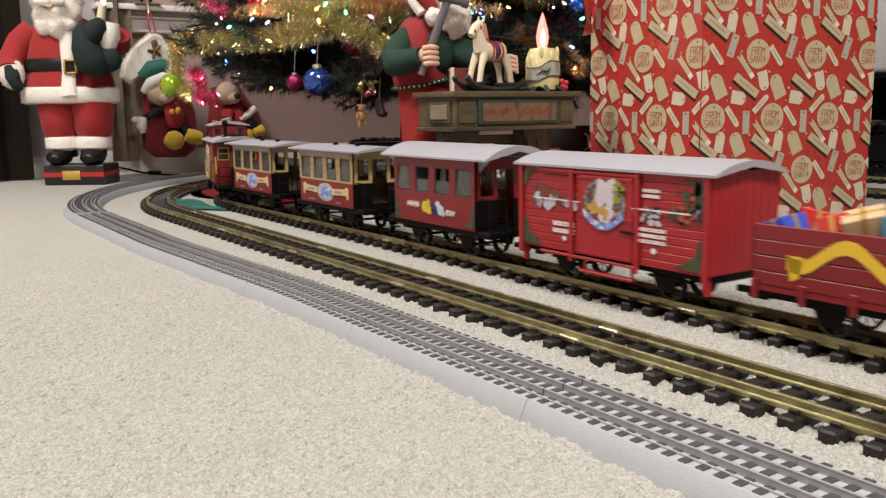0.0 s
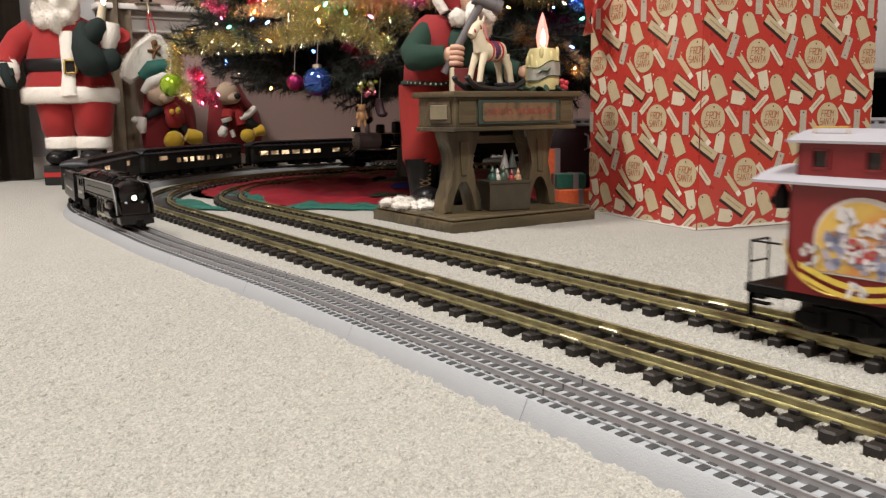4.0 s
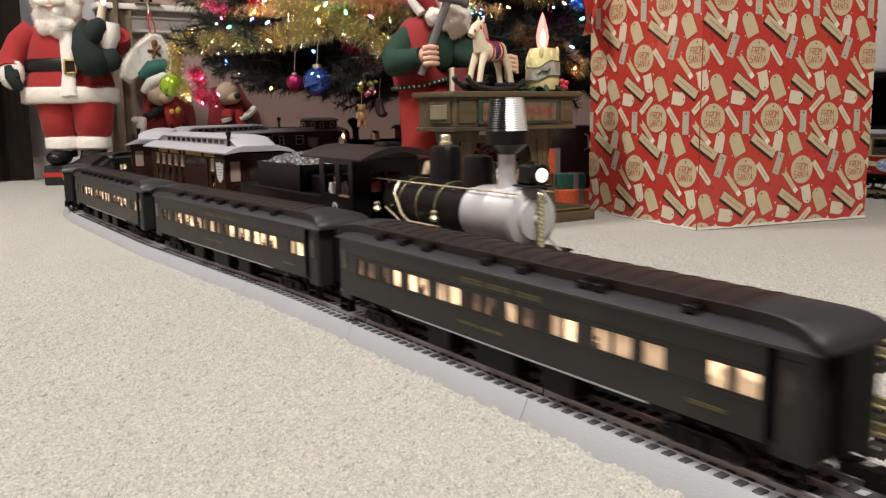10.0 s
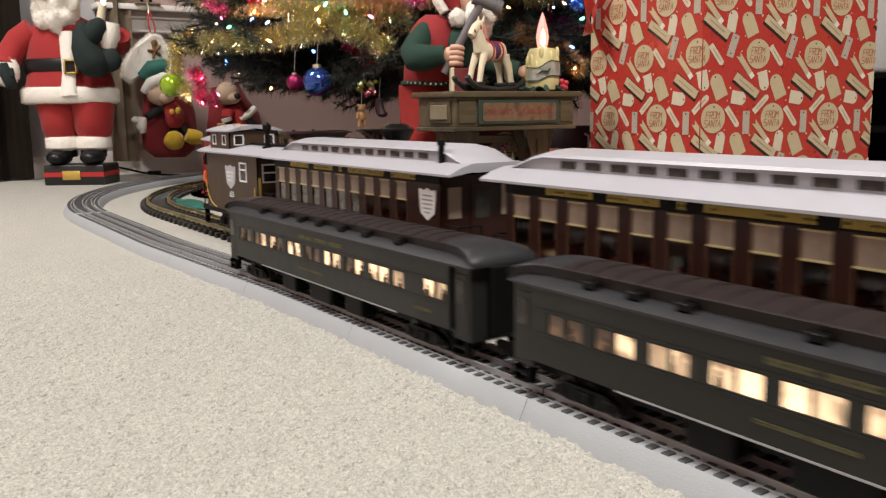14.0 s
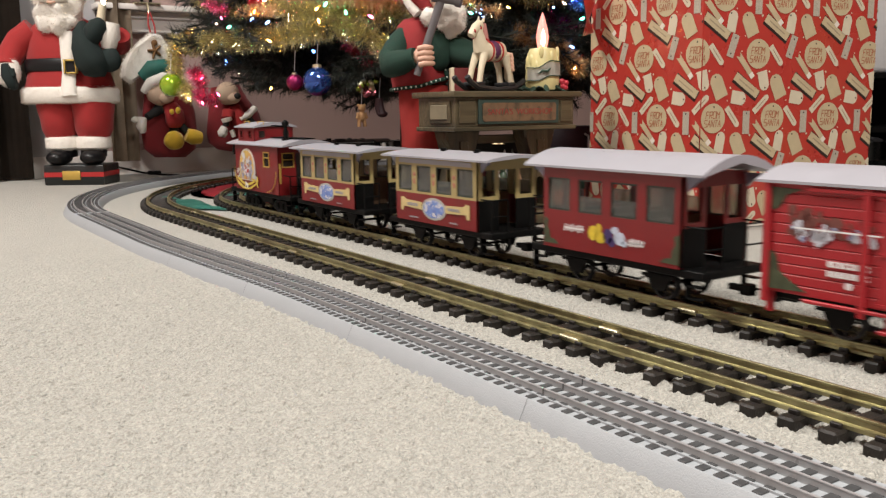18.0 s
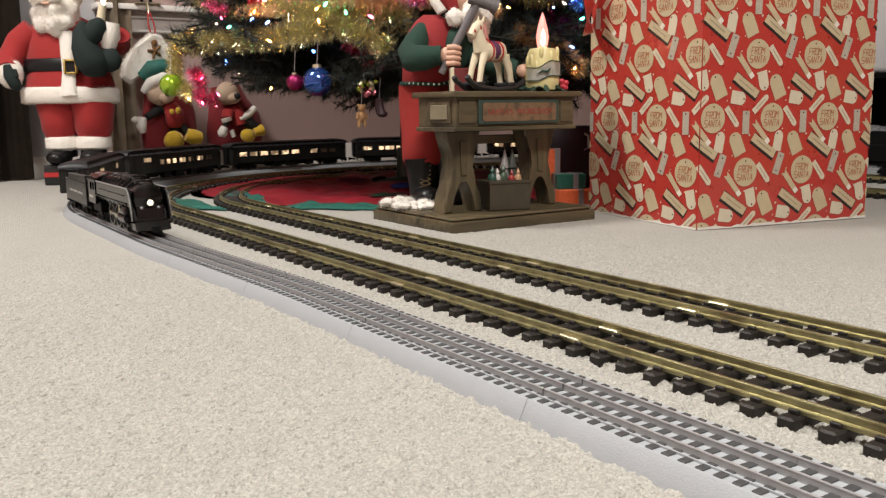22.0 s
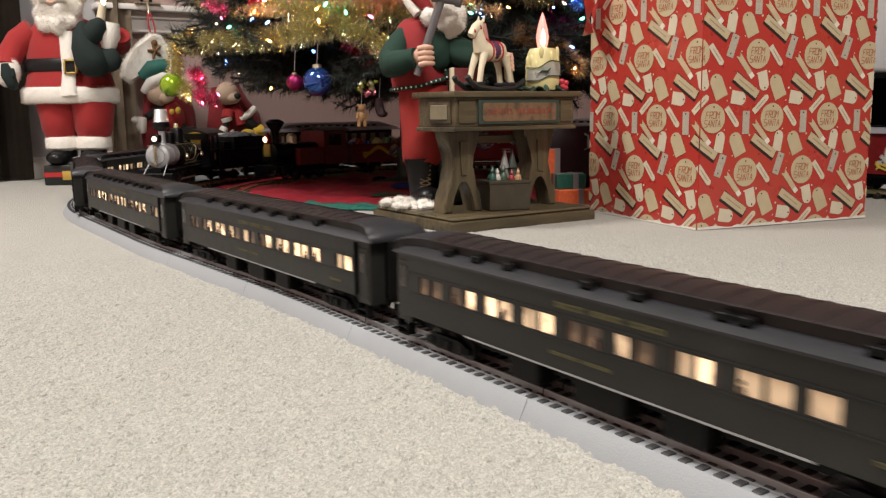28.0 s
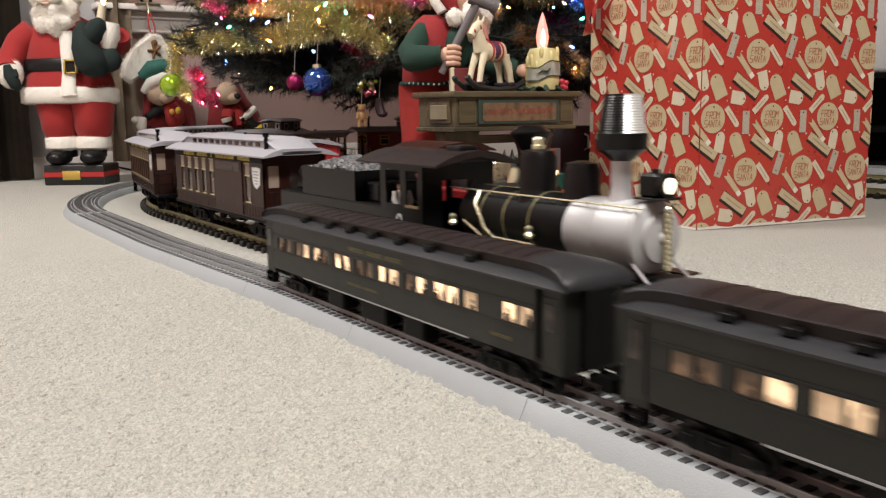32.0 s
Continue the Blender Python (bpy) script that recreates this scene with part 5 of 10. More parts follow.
def g_loco():
    car = thing("steam_locomotive", "black narrow-gauge steam locomotive with silver smokebox and brass trim", "locomotive")
    # local zero lies 0.12 behind the smokestack
    S = 0.12
    zc, r = 0.109, 0.0285
    part("boiler", lathe(bmo(), [(r, S - 0.20), (r, S - 0.040)], (0, 0, zc), "x", 32), mat("dull_boiler_black", (0.0035, 0.0035, 0.004), 0.42, vary=0.25, scale=90, spec=0.14), car)
    bm = bmo()
    lathe(bm, [(r + 0.0010, S - 0.042), (r + 0.0020, S - 0.039), (r + 0.0012, S - 0.036), (r + 0.0008, S - 0.008), (r + 0.0016, S - 0.006), (r + 0.0008, S - 0.004), (r + 0.0008, S + 0.034), (r + 0.0028, S + 0.036), (r + 0.0008, S + 0.040), (r * 0.75, S + 0.044), (r * 0.7, S + 0.047), (r * 0.2, S + 0.049), (0.003, S + 0.053)], (0, 0, zc), "x", 32)
    part("smokebox", bm, mat("dull_silver_paint", (0.44, 0.44, 0.45), 0.48, 0.25, vary=0.12, scale=60), car, "silver-painted smokebox")
    bm = bmo()
    for x in (S - 0.165, S - 0.128, S - 0.09):
        lathe(bm, [(r + 0.0003, x - 0.0012), (r + 0.0009, x), (r + 0.0003, x + 0.0012)], (0, 0, zc), "x", 32)
    part("boiler_band", bm, BRASS, car, "thin brass boiler bands")
    for x, rr, top in ((S - 0.109, 0.018, 0.177), (S - 0.048, 0.0165, 0.168)):
        bm = lathe(bmo(), [(rr * 1.25, 0.128), (rr * 1.05, 0.137), (rr, 0.141), (rr, top - 0.008), (rr * 0.85, top - 0.002), (rr * 0.3, top)], (x, 0, 0), "z", 24)
        part("dome", bm, BLACK, car, "tall black dome")
    part("whistle", lathe(bmo(), [(0.006, 0.175), (0.0065, 0.180), (0.005, 0.181), (0.0055, 0.186), (0.004, 0.188)], (S - 0.109, 0, 0), "z", 14), BRIGHT_BRASS, car, "brass safety valve")
    part("bell", lathe(bmo(), [(0.008, 0.143), (0.006, 0.150), (0.004, 0.156), (0.001, 0.158)], (S - 0.145, 0, 0), "z", 14), BRIGHT_BRASS, car, "brass bell")
    # smokestack
    part("smokestack", lathe(bmo(), [(0.0125, 0.134), (0.0095, 0.142), (0.0086, 0.150), (0.0086, 0.178)], (S, 0, 0), "z", 24), SILVER, car, "silver smokestack")
    part("stack_collar", lathe(bmo(), [(0.0086, 0.170), (0.0212, 0.180), (0.0216, 0.193), (0.0195, 0.194)], (S, 0, 0), "z", 24), BLACK, car, "black stack collar")
    bm = bmo()
    prof = [(0.0208, 0.193)]
    for k in range(14):
        z = 0.194 + k * 0.0022
        prof += [(0.0202 - k * 0.0003, z), (0.0195 - k * 0.0003, z + 0.0011)]
    prof += [(0.0155, 0.2255), (0.0125, 0.2255)]
    lathe(bm, prof, (S, 0, 0), "z", 28)
    # Lit side coloured bright, shaded side coloured black.
    for f in bm.faces:
        c = f.calc_center_median()
        ang = math.degrees(math.atan2(c.y, c.x - S))
        f.material_index = 0 if -38 < ang < 142 else 1
    part("spark_arrestor", bm, [mat("lit_side_metal", (0.72, 0.72, 0.72), 0.35, 0.5), BLACK], car, "ribbed stack top, its lit and dark sides put into the colour", angle=20)
    # headlamp on a bracket
    bm = bmo()
    box(bm, S + 0.026, S + 0.056, -0.013, 0.013, 0.1405, 0.1425, 0.0005)
    box(bm, S + 0.028, S + 0.048, -0.010, 0.010, 0.1425, 0.1615, 0.002)
    lathe(bm, [(0.0095, S + 0.046), (0.0105, S + 0.054)], (0, 0, 0.152), "x", 18)
    lathe(bm, [(0.004, 0.161), (0.003, 0.165)], (S + 0.038, 0, 0), "z", 10)
    lamp = part("headlamp", bm, BLACK, car, "boxy black headlamp")
    part("lens", lathe(bmo(), [(0.0066, S + 0.0542), (0.004, S + 0.0562), (0.0008, S + 0.057)], (0, 0, 0.152), "x", 18), HEADLAMP, lamp, "lit lens")
    # brass pipes and handrails
    for s in (-1, 1):
        y = s * (r + 0.005)
        bm = bmo()
        tube(bm, [(S - 0.172, s * 0.022, 0.134), (S - 0.165, y, 0.122), (S - 0.150, y, 0.100), (S - 0.135, y, 0.092), (S - 0.075, y, 0.092)], 0.0016, 7)
        tube(bm, [(S - 0.185, y, 0.104), (S - 0.165, y, 0.096), (S - 0.145, y, 0.086), (S - 0.065, y, 0.0835)], 0.0014, 7)
        for x in (S - 0.20, S - 0.078):
            lathe(bm, [(0.003, 0.098), (0.005, 0.101), (0.003, 0.104), (0.004, 0.108), (0.001, 0.110)], (x, s * (r + 0.008), 0), "z", 10)
        part("brass_pipe", bm, BRIGHT_BRASS, car, "brass injector pipes")
        bm = tube(bmo(), [(S - 0.225, s * 0.022, 0.1345), (S + 0.045, s * 0.022, 0.1345)], 0.0009, 6)
        for x in np.arange(S - 0.2, S + 0.04, 0.045):
            rod(bm, (x, s * 0.019, 0.131), (x, s * 0.022, 0.1345), 0.0008, seg=5)
        part("hand_rail", bm, BRIGHT_BRASS, car, "thin brass hand rail")
        bm = rod(bmo(), (S + 0.030, s * 0.022, 0.094), (S + 0.075, s * 0.026, 0.062), 0.0014, seg=6)
        part("brace", bm, SILVER, car)
        bm = box(bmo(), S - 0.21, S + 0.05, s * 0.037 - 0.008, s * 0.037 + 0.008, 0.0745, 0.0765, 0.0004)
        part("running_board", bm, BLACK, car)
        bm = box(bmo(), S + 0.0, S + 0.05, s * 0.036 - 0.009, s * 0.036 + 0.009, 0.036, 0.062, 0.004, 2)
        part("cylinder", bm, BLACK, car)
        for x in (S - 0.03, S - 0.085, S - 0.14):
            key = "g_driver"
            if key not in MESHES:
                MESHES[key] = finish(spoked_wheel(0.0215, 0.007, 10), WHEEL, "driving_wheel")
            w = part("driving_wheel", MESHES[key], None, car, at=pose(x, s * 0.0230, RAIL_G + 0.0215))
            SPIN_B.append((w, Vector((x, s * 0.0230, RAIL_G + 0.0215)), 0.0215))
        bm = box(bmo(), S - 0.15, S - 0.02, s * 0.031 - 0.0012, s * 0.031 + 0.0012, -0.0025, 0.0025, 0.0008)
        r1 = part("side_rod", bm, ROD, car, at=(0, 0, RAIL_G + 0.0215))
        CRANK_B.append((r1, Vector((0, 0, RAIL_G + 0.0215)), 0.0075, 0.0))
    coil = finish(lathe(bmo(), [(0.0030, S + 0.052), (0.0042, S + 0.0535), (0.0030, S + 0.055)], (0, 0, 0), "x", 10), BRIGHT_BRASS, "coil")
    for k in range(12):
        part("coil", coil, None, car, "brass coil on the smokebox door", at=(0, 0, 0.086 + k * 0.0042))
    # cab
    bm = side_walls(bmo(), 0.092, 0.092, 0.062, 0.158, [(-0.034, -0.002), (0.010, 0.034)], 0.112, 0.150)
    for y0, y1 in ((-0.046, -0.022), (0.022, 0.046)):
        box(bm, 0.0435, 0.046, y0, y1, 0.062, 0.158)
    box(bm, 0.0435, 0.046, -0.022, 0.022, 0.14, 0.158)
    part("cab", bm, BLACK, car, at=(S - 0.287, 0, 0), angle=20)
    w = 0.054
    out = [(-w, 0.156), (-w, 0.158)] + [(-w + 2 * w * k / 8, 0.158 + 0.014 * (1 - (2 * k / 8 - 1) ** 2)) for k in range(1, 8)] + [(w, 0.158), (w, 0.156), (0, 0.166)]
    part("cab_roof", loft(bmo(), [(S - 0.375, out), (S - 0.205, out)]), ROOF_BROWN, car, "red-brown curved cab roof", angle=40)
    part("roof_vent", box(bmo(), S - 0.25, S - 0.222, -0.012, 0.012, 0.168, 0.177, 0.002), BLACK, car)
    for s in (-1, 1):
        part("window_frame", box(bmo(), S - 0.278, S - 0.252, s * 0.0466 - 0.0005, s * 0.0466 + 0.0005, 0.110, 0.113), mat("tan_wood_frame", (0.25, 0.17, 0.09), 0.5), car)
        part("lettering", text_mesh("8", 0.031, mat("silver_number", (0.5, 0.5, 0.52), 0.4), 0.0003), None, car, "silver number 8", at=pose(S - 0.291, s * 0.0467, 0.0900, 90, 0, 0 if s < 0 else 180))
    bm, mats = toy_figure("engineer", None, mat("white_shirt", (0.7, 0.7, 0.7), 0.6), MATT_BLACK, 0.055)
    part("driver_figure", bm, mats, car, at=(S - 0.306, -0.034, 0.084))
    bm = bmo()
    box(bm, S - 0.35, S + 0.06, -0.015, 0.015, 0.04, 0.078)
    box(bm, S - 0.33, S - 0.22, -0.044, 0.044, 0.056, 0.064)
    part("frame", bm, MATT_BLACK, car)
    # pilot
    bm = bmo()
    box(bm, S + 0.052, S + 0.062, -0.044, 0.044, 0.050, 0.066, 0.001)
    for k in range(-6, 7):
        y = k * 0.0065
        reach = 0.045 * (1 - abs(k) / 8)
        rod(bm, (S + 0.060, y, 0.056), (S + 0.062 + reach, y * 0.9, 0.026), 0.0016, seg=5)
    tube(bm, [(S + 0.062, -0.042, 0.026), (S + 0.107, 0, 0.026), (S + 0.062, 0.042, 0.026)], 0.0018, 6)
    part("pilot", bm, BLACK, car, "black slatted pilot")
    truck(car, S + 0.045, RAIL_G, 0.0474, 0.0115, 2, 0.03)
    return car


def g_tender():
    car = thing("coal_tender", "black tender with heaped grey coal", "train car")
    h = 0.148
    bm = box(bmo(), -h, h, -0.045, 0.045, 0.062, 0.107, 0.002)
    part("tank", bm, BLACK, car)
    bm = side_walls(bmo(), 0.152, 0.086, 0.107, 0.143, [], 0.12, 0.13)
    for x in (-0.076, 0.074):
        box(bm, x, x + 0.002, -0.043, 0.043, 0.107, 0.143)
    part("coal_bunker", bm, BLACK, car, at=(0.0, 0, 0), angle=20)
    bm = bmo()
    rng = random.Random(8)
    for i in range(260):
        x, y = rng.uniform(-0.07, 0.07), rng.uniform(-0.037, 0.037)
        z = 0.137 + 0.016 * (1 - (x / 0.085) ** 2) * (1 - (y / 0.05) ** 2) + rng.uniform(-0.003, 0.001)
        ball(bm, (x, y, z), rng.uniform(0.004, 0.0075), 1, rng.uniform(0.7, 1.1), rng.uniform(0.6, 1), seg=5, rings=4)
    part("coal_load", bm, COAL, car, "heaped shiny grey coal", smooth=False)
    part("tool_box", box(bmo(), 0.078, 0.11, -0.03, 0.03, 0.107, 0.130, 0.002), BLACK, car)
    part("water_hatch", box(bmo(), -0.145, -0.085, -0.02, 0.02, 0.107, 0.116, 0.002), BLACK, car)
    bm = lathe(bmo(), [(0.009, -0.150), (0.011, -0.158)], (0, 0, 0.128), "x", 16)
    box(bm, -0.15, -0.135, -0.010, 0.010, 0.118, 0.139, 0.002)
    part("rear_lamp", bm, BLACK, car)
    part("frame", box(bmo(), -h, h, -0.035, 0.035, 0.050, 0.062), MATT_BLACK, car)
    for s in (-1, 1):
        g_truck(car, s * 0.085)
        coupler(car, s * (h - 0.006), 0.040, s)
    return car


rng_b = random.Random(21)
ELEVEN = [-0.190 + 0.036 * i for i in range(10)]
COMBINE = [-0.170, -0.131, -0.092, -0.053, -0.014]
TRAIN_B = [(g_loco(), 0.12, 0.16), (g_tender(), 0.475, 0.17)]
TRAIN_B.append((g_coach("maroon wooden half-baggage coach with white roof", COMBINE + [0.150], [(0.005, 0.130)], rng_b), 0.885, 0.29))
TRAIN_B.append((g_coach("maroon wooden passenger coach with white roof", [c for c in ELEVEN], [], rng_b), 1.425, 0.29))
TRAIN_B.append((g_coach("maroon wooden passenger coach with white roof", [c for c in ELEVEN], [], rng_b), 1.957, 0.29))
brown_caboose = caboose("chocolate-brown caboose with white window frames and white roof", CABOOSE_BROWN, WHITE, brown_emblem, "")
bm, mats = toy_figure("brakeman", None, ORANGE, MATT_BLACK, 0.078)
part("brakeman_figure", bm, mats, brown_caboose, "small painted figure in an orange coat", at=(-0.136, -0.032, 0.058))
TRAIN_B.append((brown_caboose, 2.35, 0.15))


# -- red holiday train on the inner brass loop --
def g_axles(car, xs):
    for x in xs:
        bm = bmo()
        for s in (-1, 1):
            prism(bm, [(-0.020, 0.052), (0.020, 0.052), (0.009, 0.030), (-0.009, 0.030)], s * 0.034 - 0.0015, s * 0.034 + 0.0015, "y")
            box(bm, -0.022, 0.022, s * 0.036 - 0.001, s * 0.036 + 0.001, 0.043, 0.046)
        rod(bm, (0, -0.034, 0.035), (0, 0.034, 0.035), 0.002, seg=6)
        ax = part("axle_guard", bm, MATT_BLACK, car, at=(x, 0, 0))
        if "spoke" not in MESHES:
            MESHES["spoke"] = finish(spoked_wheel(0.0158, 0.0065, 8), WHEEL, "wheel")
        for s in (-1, 1):
            part("wheel", MESHES["spoke"], None, ax, at=pose(0, s * 0.0230, 0.035, 0, 0, 0 if s < 0 else 180))


def arched_roof(car, length, w, z, rise, label):
    out = [(-w, z), (-w, z + 0.0025)] + [(-w + 2 * w * k / 10, z + 0.0025 + rise * (1 - (2 * k / 10 - 1) ** 2)) for k in range(1, 10)] + [(w, z + 0.0025), (w, z), (0, z + rise * 0.7)]
    part("roof", loft(bmo(), [(-length / 2, out), (length / 2, out)]), ROOF_WHITE, car, label, angle=40)


def g_compartment(label, upper, lower, curved, emblem, vents):
    """Short two-axle coach with four windows and end platforms."""
    length, width = 0.204, 0.098
    car = thing("short_coach", label, "train car", group="short holiday coaches")
    centres = (-0.076, -0.026, 0.024, 0.074)
    openings = [(c - 0.0185, c + 0.0185) for c in centres]
    bm = bmo()
    for s in (-1, 1):
        y0, y1 = sorted((s * width / 2, s * (width / 2 - 0.0022)))
        box(bm, -length / 2, length / 2, y0, y1, 0.058, 0.098)
    part("lower_body", bm, lower, car, angle=20)
    bm = side_walls(bmo(), length, width, 0.098, 0.149, openings, 0.101, 0.1375)
    for s in (-1, 1):
        x0, x1 = sorted((s * length / 2, s * (length / 2 - 0.0022)))
        for y0, y1, z0, z1 in ((-0.049, 0.049, 0.137, 0.151), (-0.049, -0.014, 0.098, 0.103), (0.014, 0.049, 0.098, 0.103), (-0.049, -0.041, 0.103, 0.137), (0.041, 0.049, 0.103, 0.137), (-0.02, -0.014, 0.103, 0.137), (0.014, 0.02, 0.103, 0.137)):
            box(bm, x0, x1, y0, y1, z0, z1)
    part("upper_body", bm, upper, car, angle=20)
    bm = bmo()
    for s in (-1, 1):
        x0, x1 = sorted((s * length / 2, s * (length / 2 - 0.0022)))
        box(bm, x0, x1, -0.049, -0.014, 0.058, 0.0978)
        box(bm, x0, x1, 0.014, 0.049, 0.058, 0.0978)
    part("end_panel", bm, MATT_BLACK, car)
    pane = MESHES.get("c_pane") or finish(box(bmo(), -0.0185, 0.0185, -0.0003, 0.0003, 0.101, 0.119), mat("smoky_glass", (0.42, 0.43, 0.41), 0.10, transmission=0.92), "window_pane")
    MESHES["c_pane"] = pane
    frame_mesh = MESHES.get("c_frame")
    if not frame_mesh:
        bm = bmo()
        for x in (-0.0185, 0.0165):
            box(bm, x, x + 0.002, -0.0008, 0.0008, 0.101, 0.1375)
        for z in (0.101, 0.1355):
            box(bm, -0.0185, 0.0185, -0.0008, 0.0008, z, z + 0.002)
        frame_mesh = MESHES["c_frame"] = finish(bm, mat("dark_green_frame", (0.03, 0.045, 0.035), 0.5), "window_frame")
    upper_pane = MESHES.get("c_upper") or finish(box(bmo(), -0.0165, 0.0165, -0.0003, 0.0003, 0.119, 0.1355), mat("smoky_glass", (0.42, 0.43, 0.41), 0.10, transmission=0.92), "window_pane")
    MESHES["c_upper"] = upper_pane
    rng = random.Random(int(length * 1000) + len(label))
    for c in centres:
        for s in (-1, 1):
            f = part("window_frame", frame_mesh, None, car, at=(c, s * 0.0475, 0))
            part("window_pane", pane, None, f, at=(0, 0, 0))
            if rng.random() < 0.55:
                part("window_pane", upper_pane, None, f, at=(0, -s * 0.001, 0))
    part("floor", box(bmo(), -0.128, 0.128, -0.046, 0.046, 0.050, 0.058, 0.001), MATT_BLACK, car)
    bm = bmo()
    for x in (-0.05, 0.0, 0.05):
        box(bm, x, x + 0.004, -0.04, -0.008, 0.058, 0.102, 0.001)
        box(bm, x, x + 0.004, 0.008, 0.04, 0.058, 0.102, 0.001)
    part("seat_row", bm, mat("tan_seat", (0.16, 0.09, 0.05), 0.7), car)
    if curved:
        arched_roof(car, 0.262, 0.055, 0.149, 0.017, "white rounded roof")
    else:
        arched_roof(car, 0.262, 0.057, 0.1485, 0.006, "pale grey-white flat roof")
    bm = bmo()
    for x in vents:
        rod(bm, (x, -0.012, 0.150), (x, -0.012, 0.160 + (0.006 if curved else 0)), 0.0028, seg=10)
        rod(bm, (x, -0.012, 0.157), (x, -0.012, 0.161 + (0.006 if curved else 0)), 0.0045, seg=10)
    if vents:
        part("roof_vent", bm, MATT_BLACK, car)
    bm = bmo()
    for s in (-1, 1):
        y0, y1 = sorted((s * 0.0492, s * 0.0502))
        box(bm, -0.09, 0.09, y0, y1, 0.1405, 0.1465)
    if not curved:
        part("destination_board", bm, ROOF_WHITE, car, "long white name board")
    else:
        bm.free()
    # end brackets and railings
    for s in (-1, 1):
        bm = bmo()
        for y in (-0.044, 0.044):
            prism(bm, [(0.0, 0.148), (0.022, 0.148), (0.012, 0.142), (0.003, 0.134)] if s > 0 else [(0.0, 0.148), (-0.022, 0.148), (-0.012, 0.142), (-0.003, 0.134)], y - 0.001, y + 0.001, "y")
        part("eave_bracket", bm, mat("grey_blue_metal", (0.25, 0.25, 0.32), 0.4, 0.4), car, "pale scrolled eave bracket", at=(s * length / 2, 0, 0))
        g_end_rail(car, s * 0.126, s, 0.058, 0.100)
        bm = bmo()
        for y in (-0.046, 0.038):
            for z in (0.030, 0.042):
                x0, x1 = sorted((s * 0.106, s * 0.124))
                box(bm, x0, x1, y, y + 0.008, z, z + 0.0015)
                box(bm, x0, x0 + 0.0014, y, y + 0.008, z, 0.052)
        part("step", bm, MATT_BLACK, car)
        coupler(car, s * 0.122, 0.040, s)
    bm = bmo()
    for s in (-1, 1):
        tube(bm, [(-0.06, s * 0.03, 0.050), (-0.03, s * 0.03, 0.036), (0.03, s * 0.03, 0.036), (0.06, s * 0.03, 0.050)], 0.0013, 6)
    part("truss_rod", bm, MATT_BLACK, car)
    g_axles(car, (-0.062, 0.062))
    emblem(car)
    return car


def yellow_emblem(car):
    for s in (-1, 1):
        y = s * 0.0494
        bm = bmo()
        disc(bm, 0.0, 0.079, 0.030, 0.0155, 0, 0.0003)
        wr = part("wreath", bm, mat("pale_wreath", (0.42, 0.42, 0.38), 0.5, vary=0.4, scale=150), car, "printed wreath with blue medallion and ribbons", at=(0, y, 0))
        part("medallion", disc(bmo(), 0.0, 0.079, 0.025, 0.0125, 0, 0.0003), PRINT_BLUE, wr, at=(0, s * 0.0005, 0))
        bm = bmo()
        for d in (-1, 1):
            prism(bm, [(d * 0.030, 0.0865), (d * 0.072, 0.088), (d * 0.078, 0.0915), (d * 0.086, 0.0905), (d * 0.086, 0.072), (d * 0.080, 0.0715), (d * 0.078, 0.078), (d * 0.030, 0.076)], -0.0003, 0.0003, "y")
        part("ribbon", bm, mat("pale_gold_ribbon", (0.6, 0.48, 0.22), 0.45, vary=0.2, scale=90), wr, at=(0, s * 0.0007, 0))
        bm = dashes(bmo(), 0.036, 0.068, 0, 0.082, 0.004, (0.9,), random.Random(4))
        dashes(bm, -0.068, -0.036, 0, 0.082, 0.004, (0.9,), random.Random(5))
        dashes(bm, 0.040, 0.060, 0, 0.064, 0.002, (0.9,), random.Random(5))
        dashes(bm, -0.062, -0.036, 0, 0.064, 0.002, (0.9,), random.Random(6))
        part("lettering", bm, mat("grey_lettering", (0.3, 0.3, 0.32), 0.5), wr, at=(0, s * 0.0011, 0))
    for s in (-1, 1):
        bm = bmo()
        for c in (-0.051, -0.001, 0.049):
            ball(bm, (c, s * 0.0490, 0.125), 0.0032, 1, 0.25, 1, 8, 6)
            ball(bm, (c, s * 0.0490, 0.115), 0.0026, 1, 0.25, 1.6, 8, 6)
        part("pillar_ornament", bm, mat("pale_red_print", (0.42, 0.12, 0.10), 0.5, vary=0.5, scale=200), car)


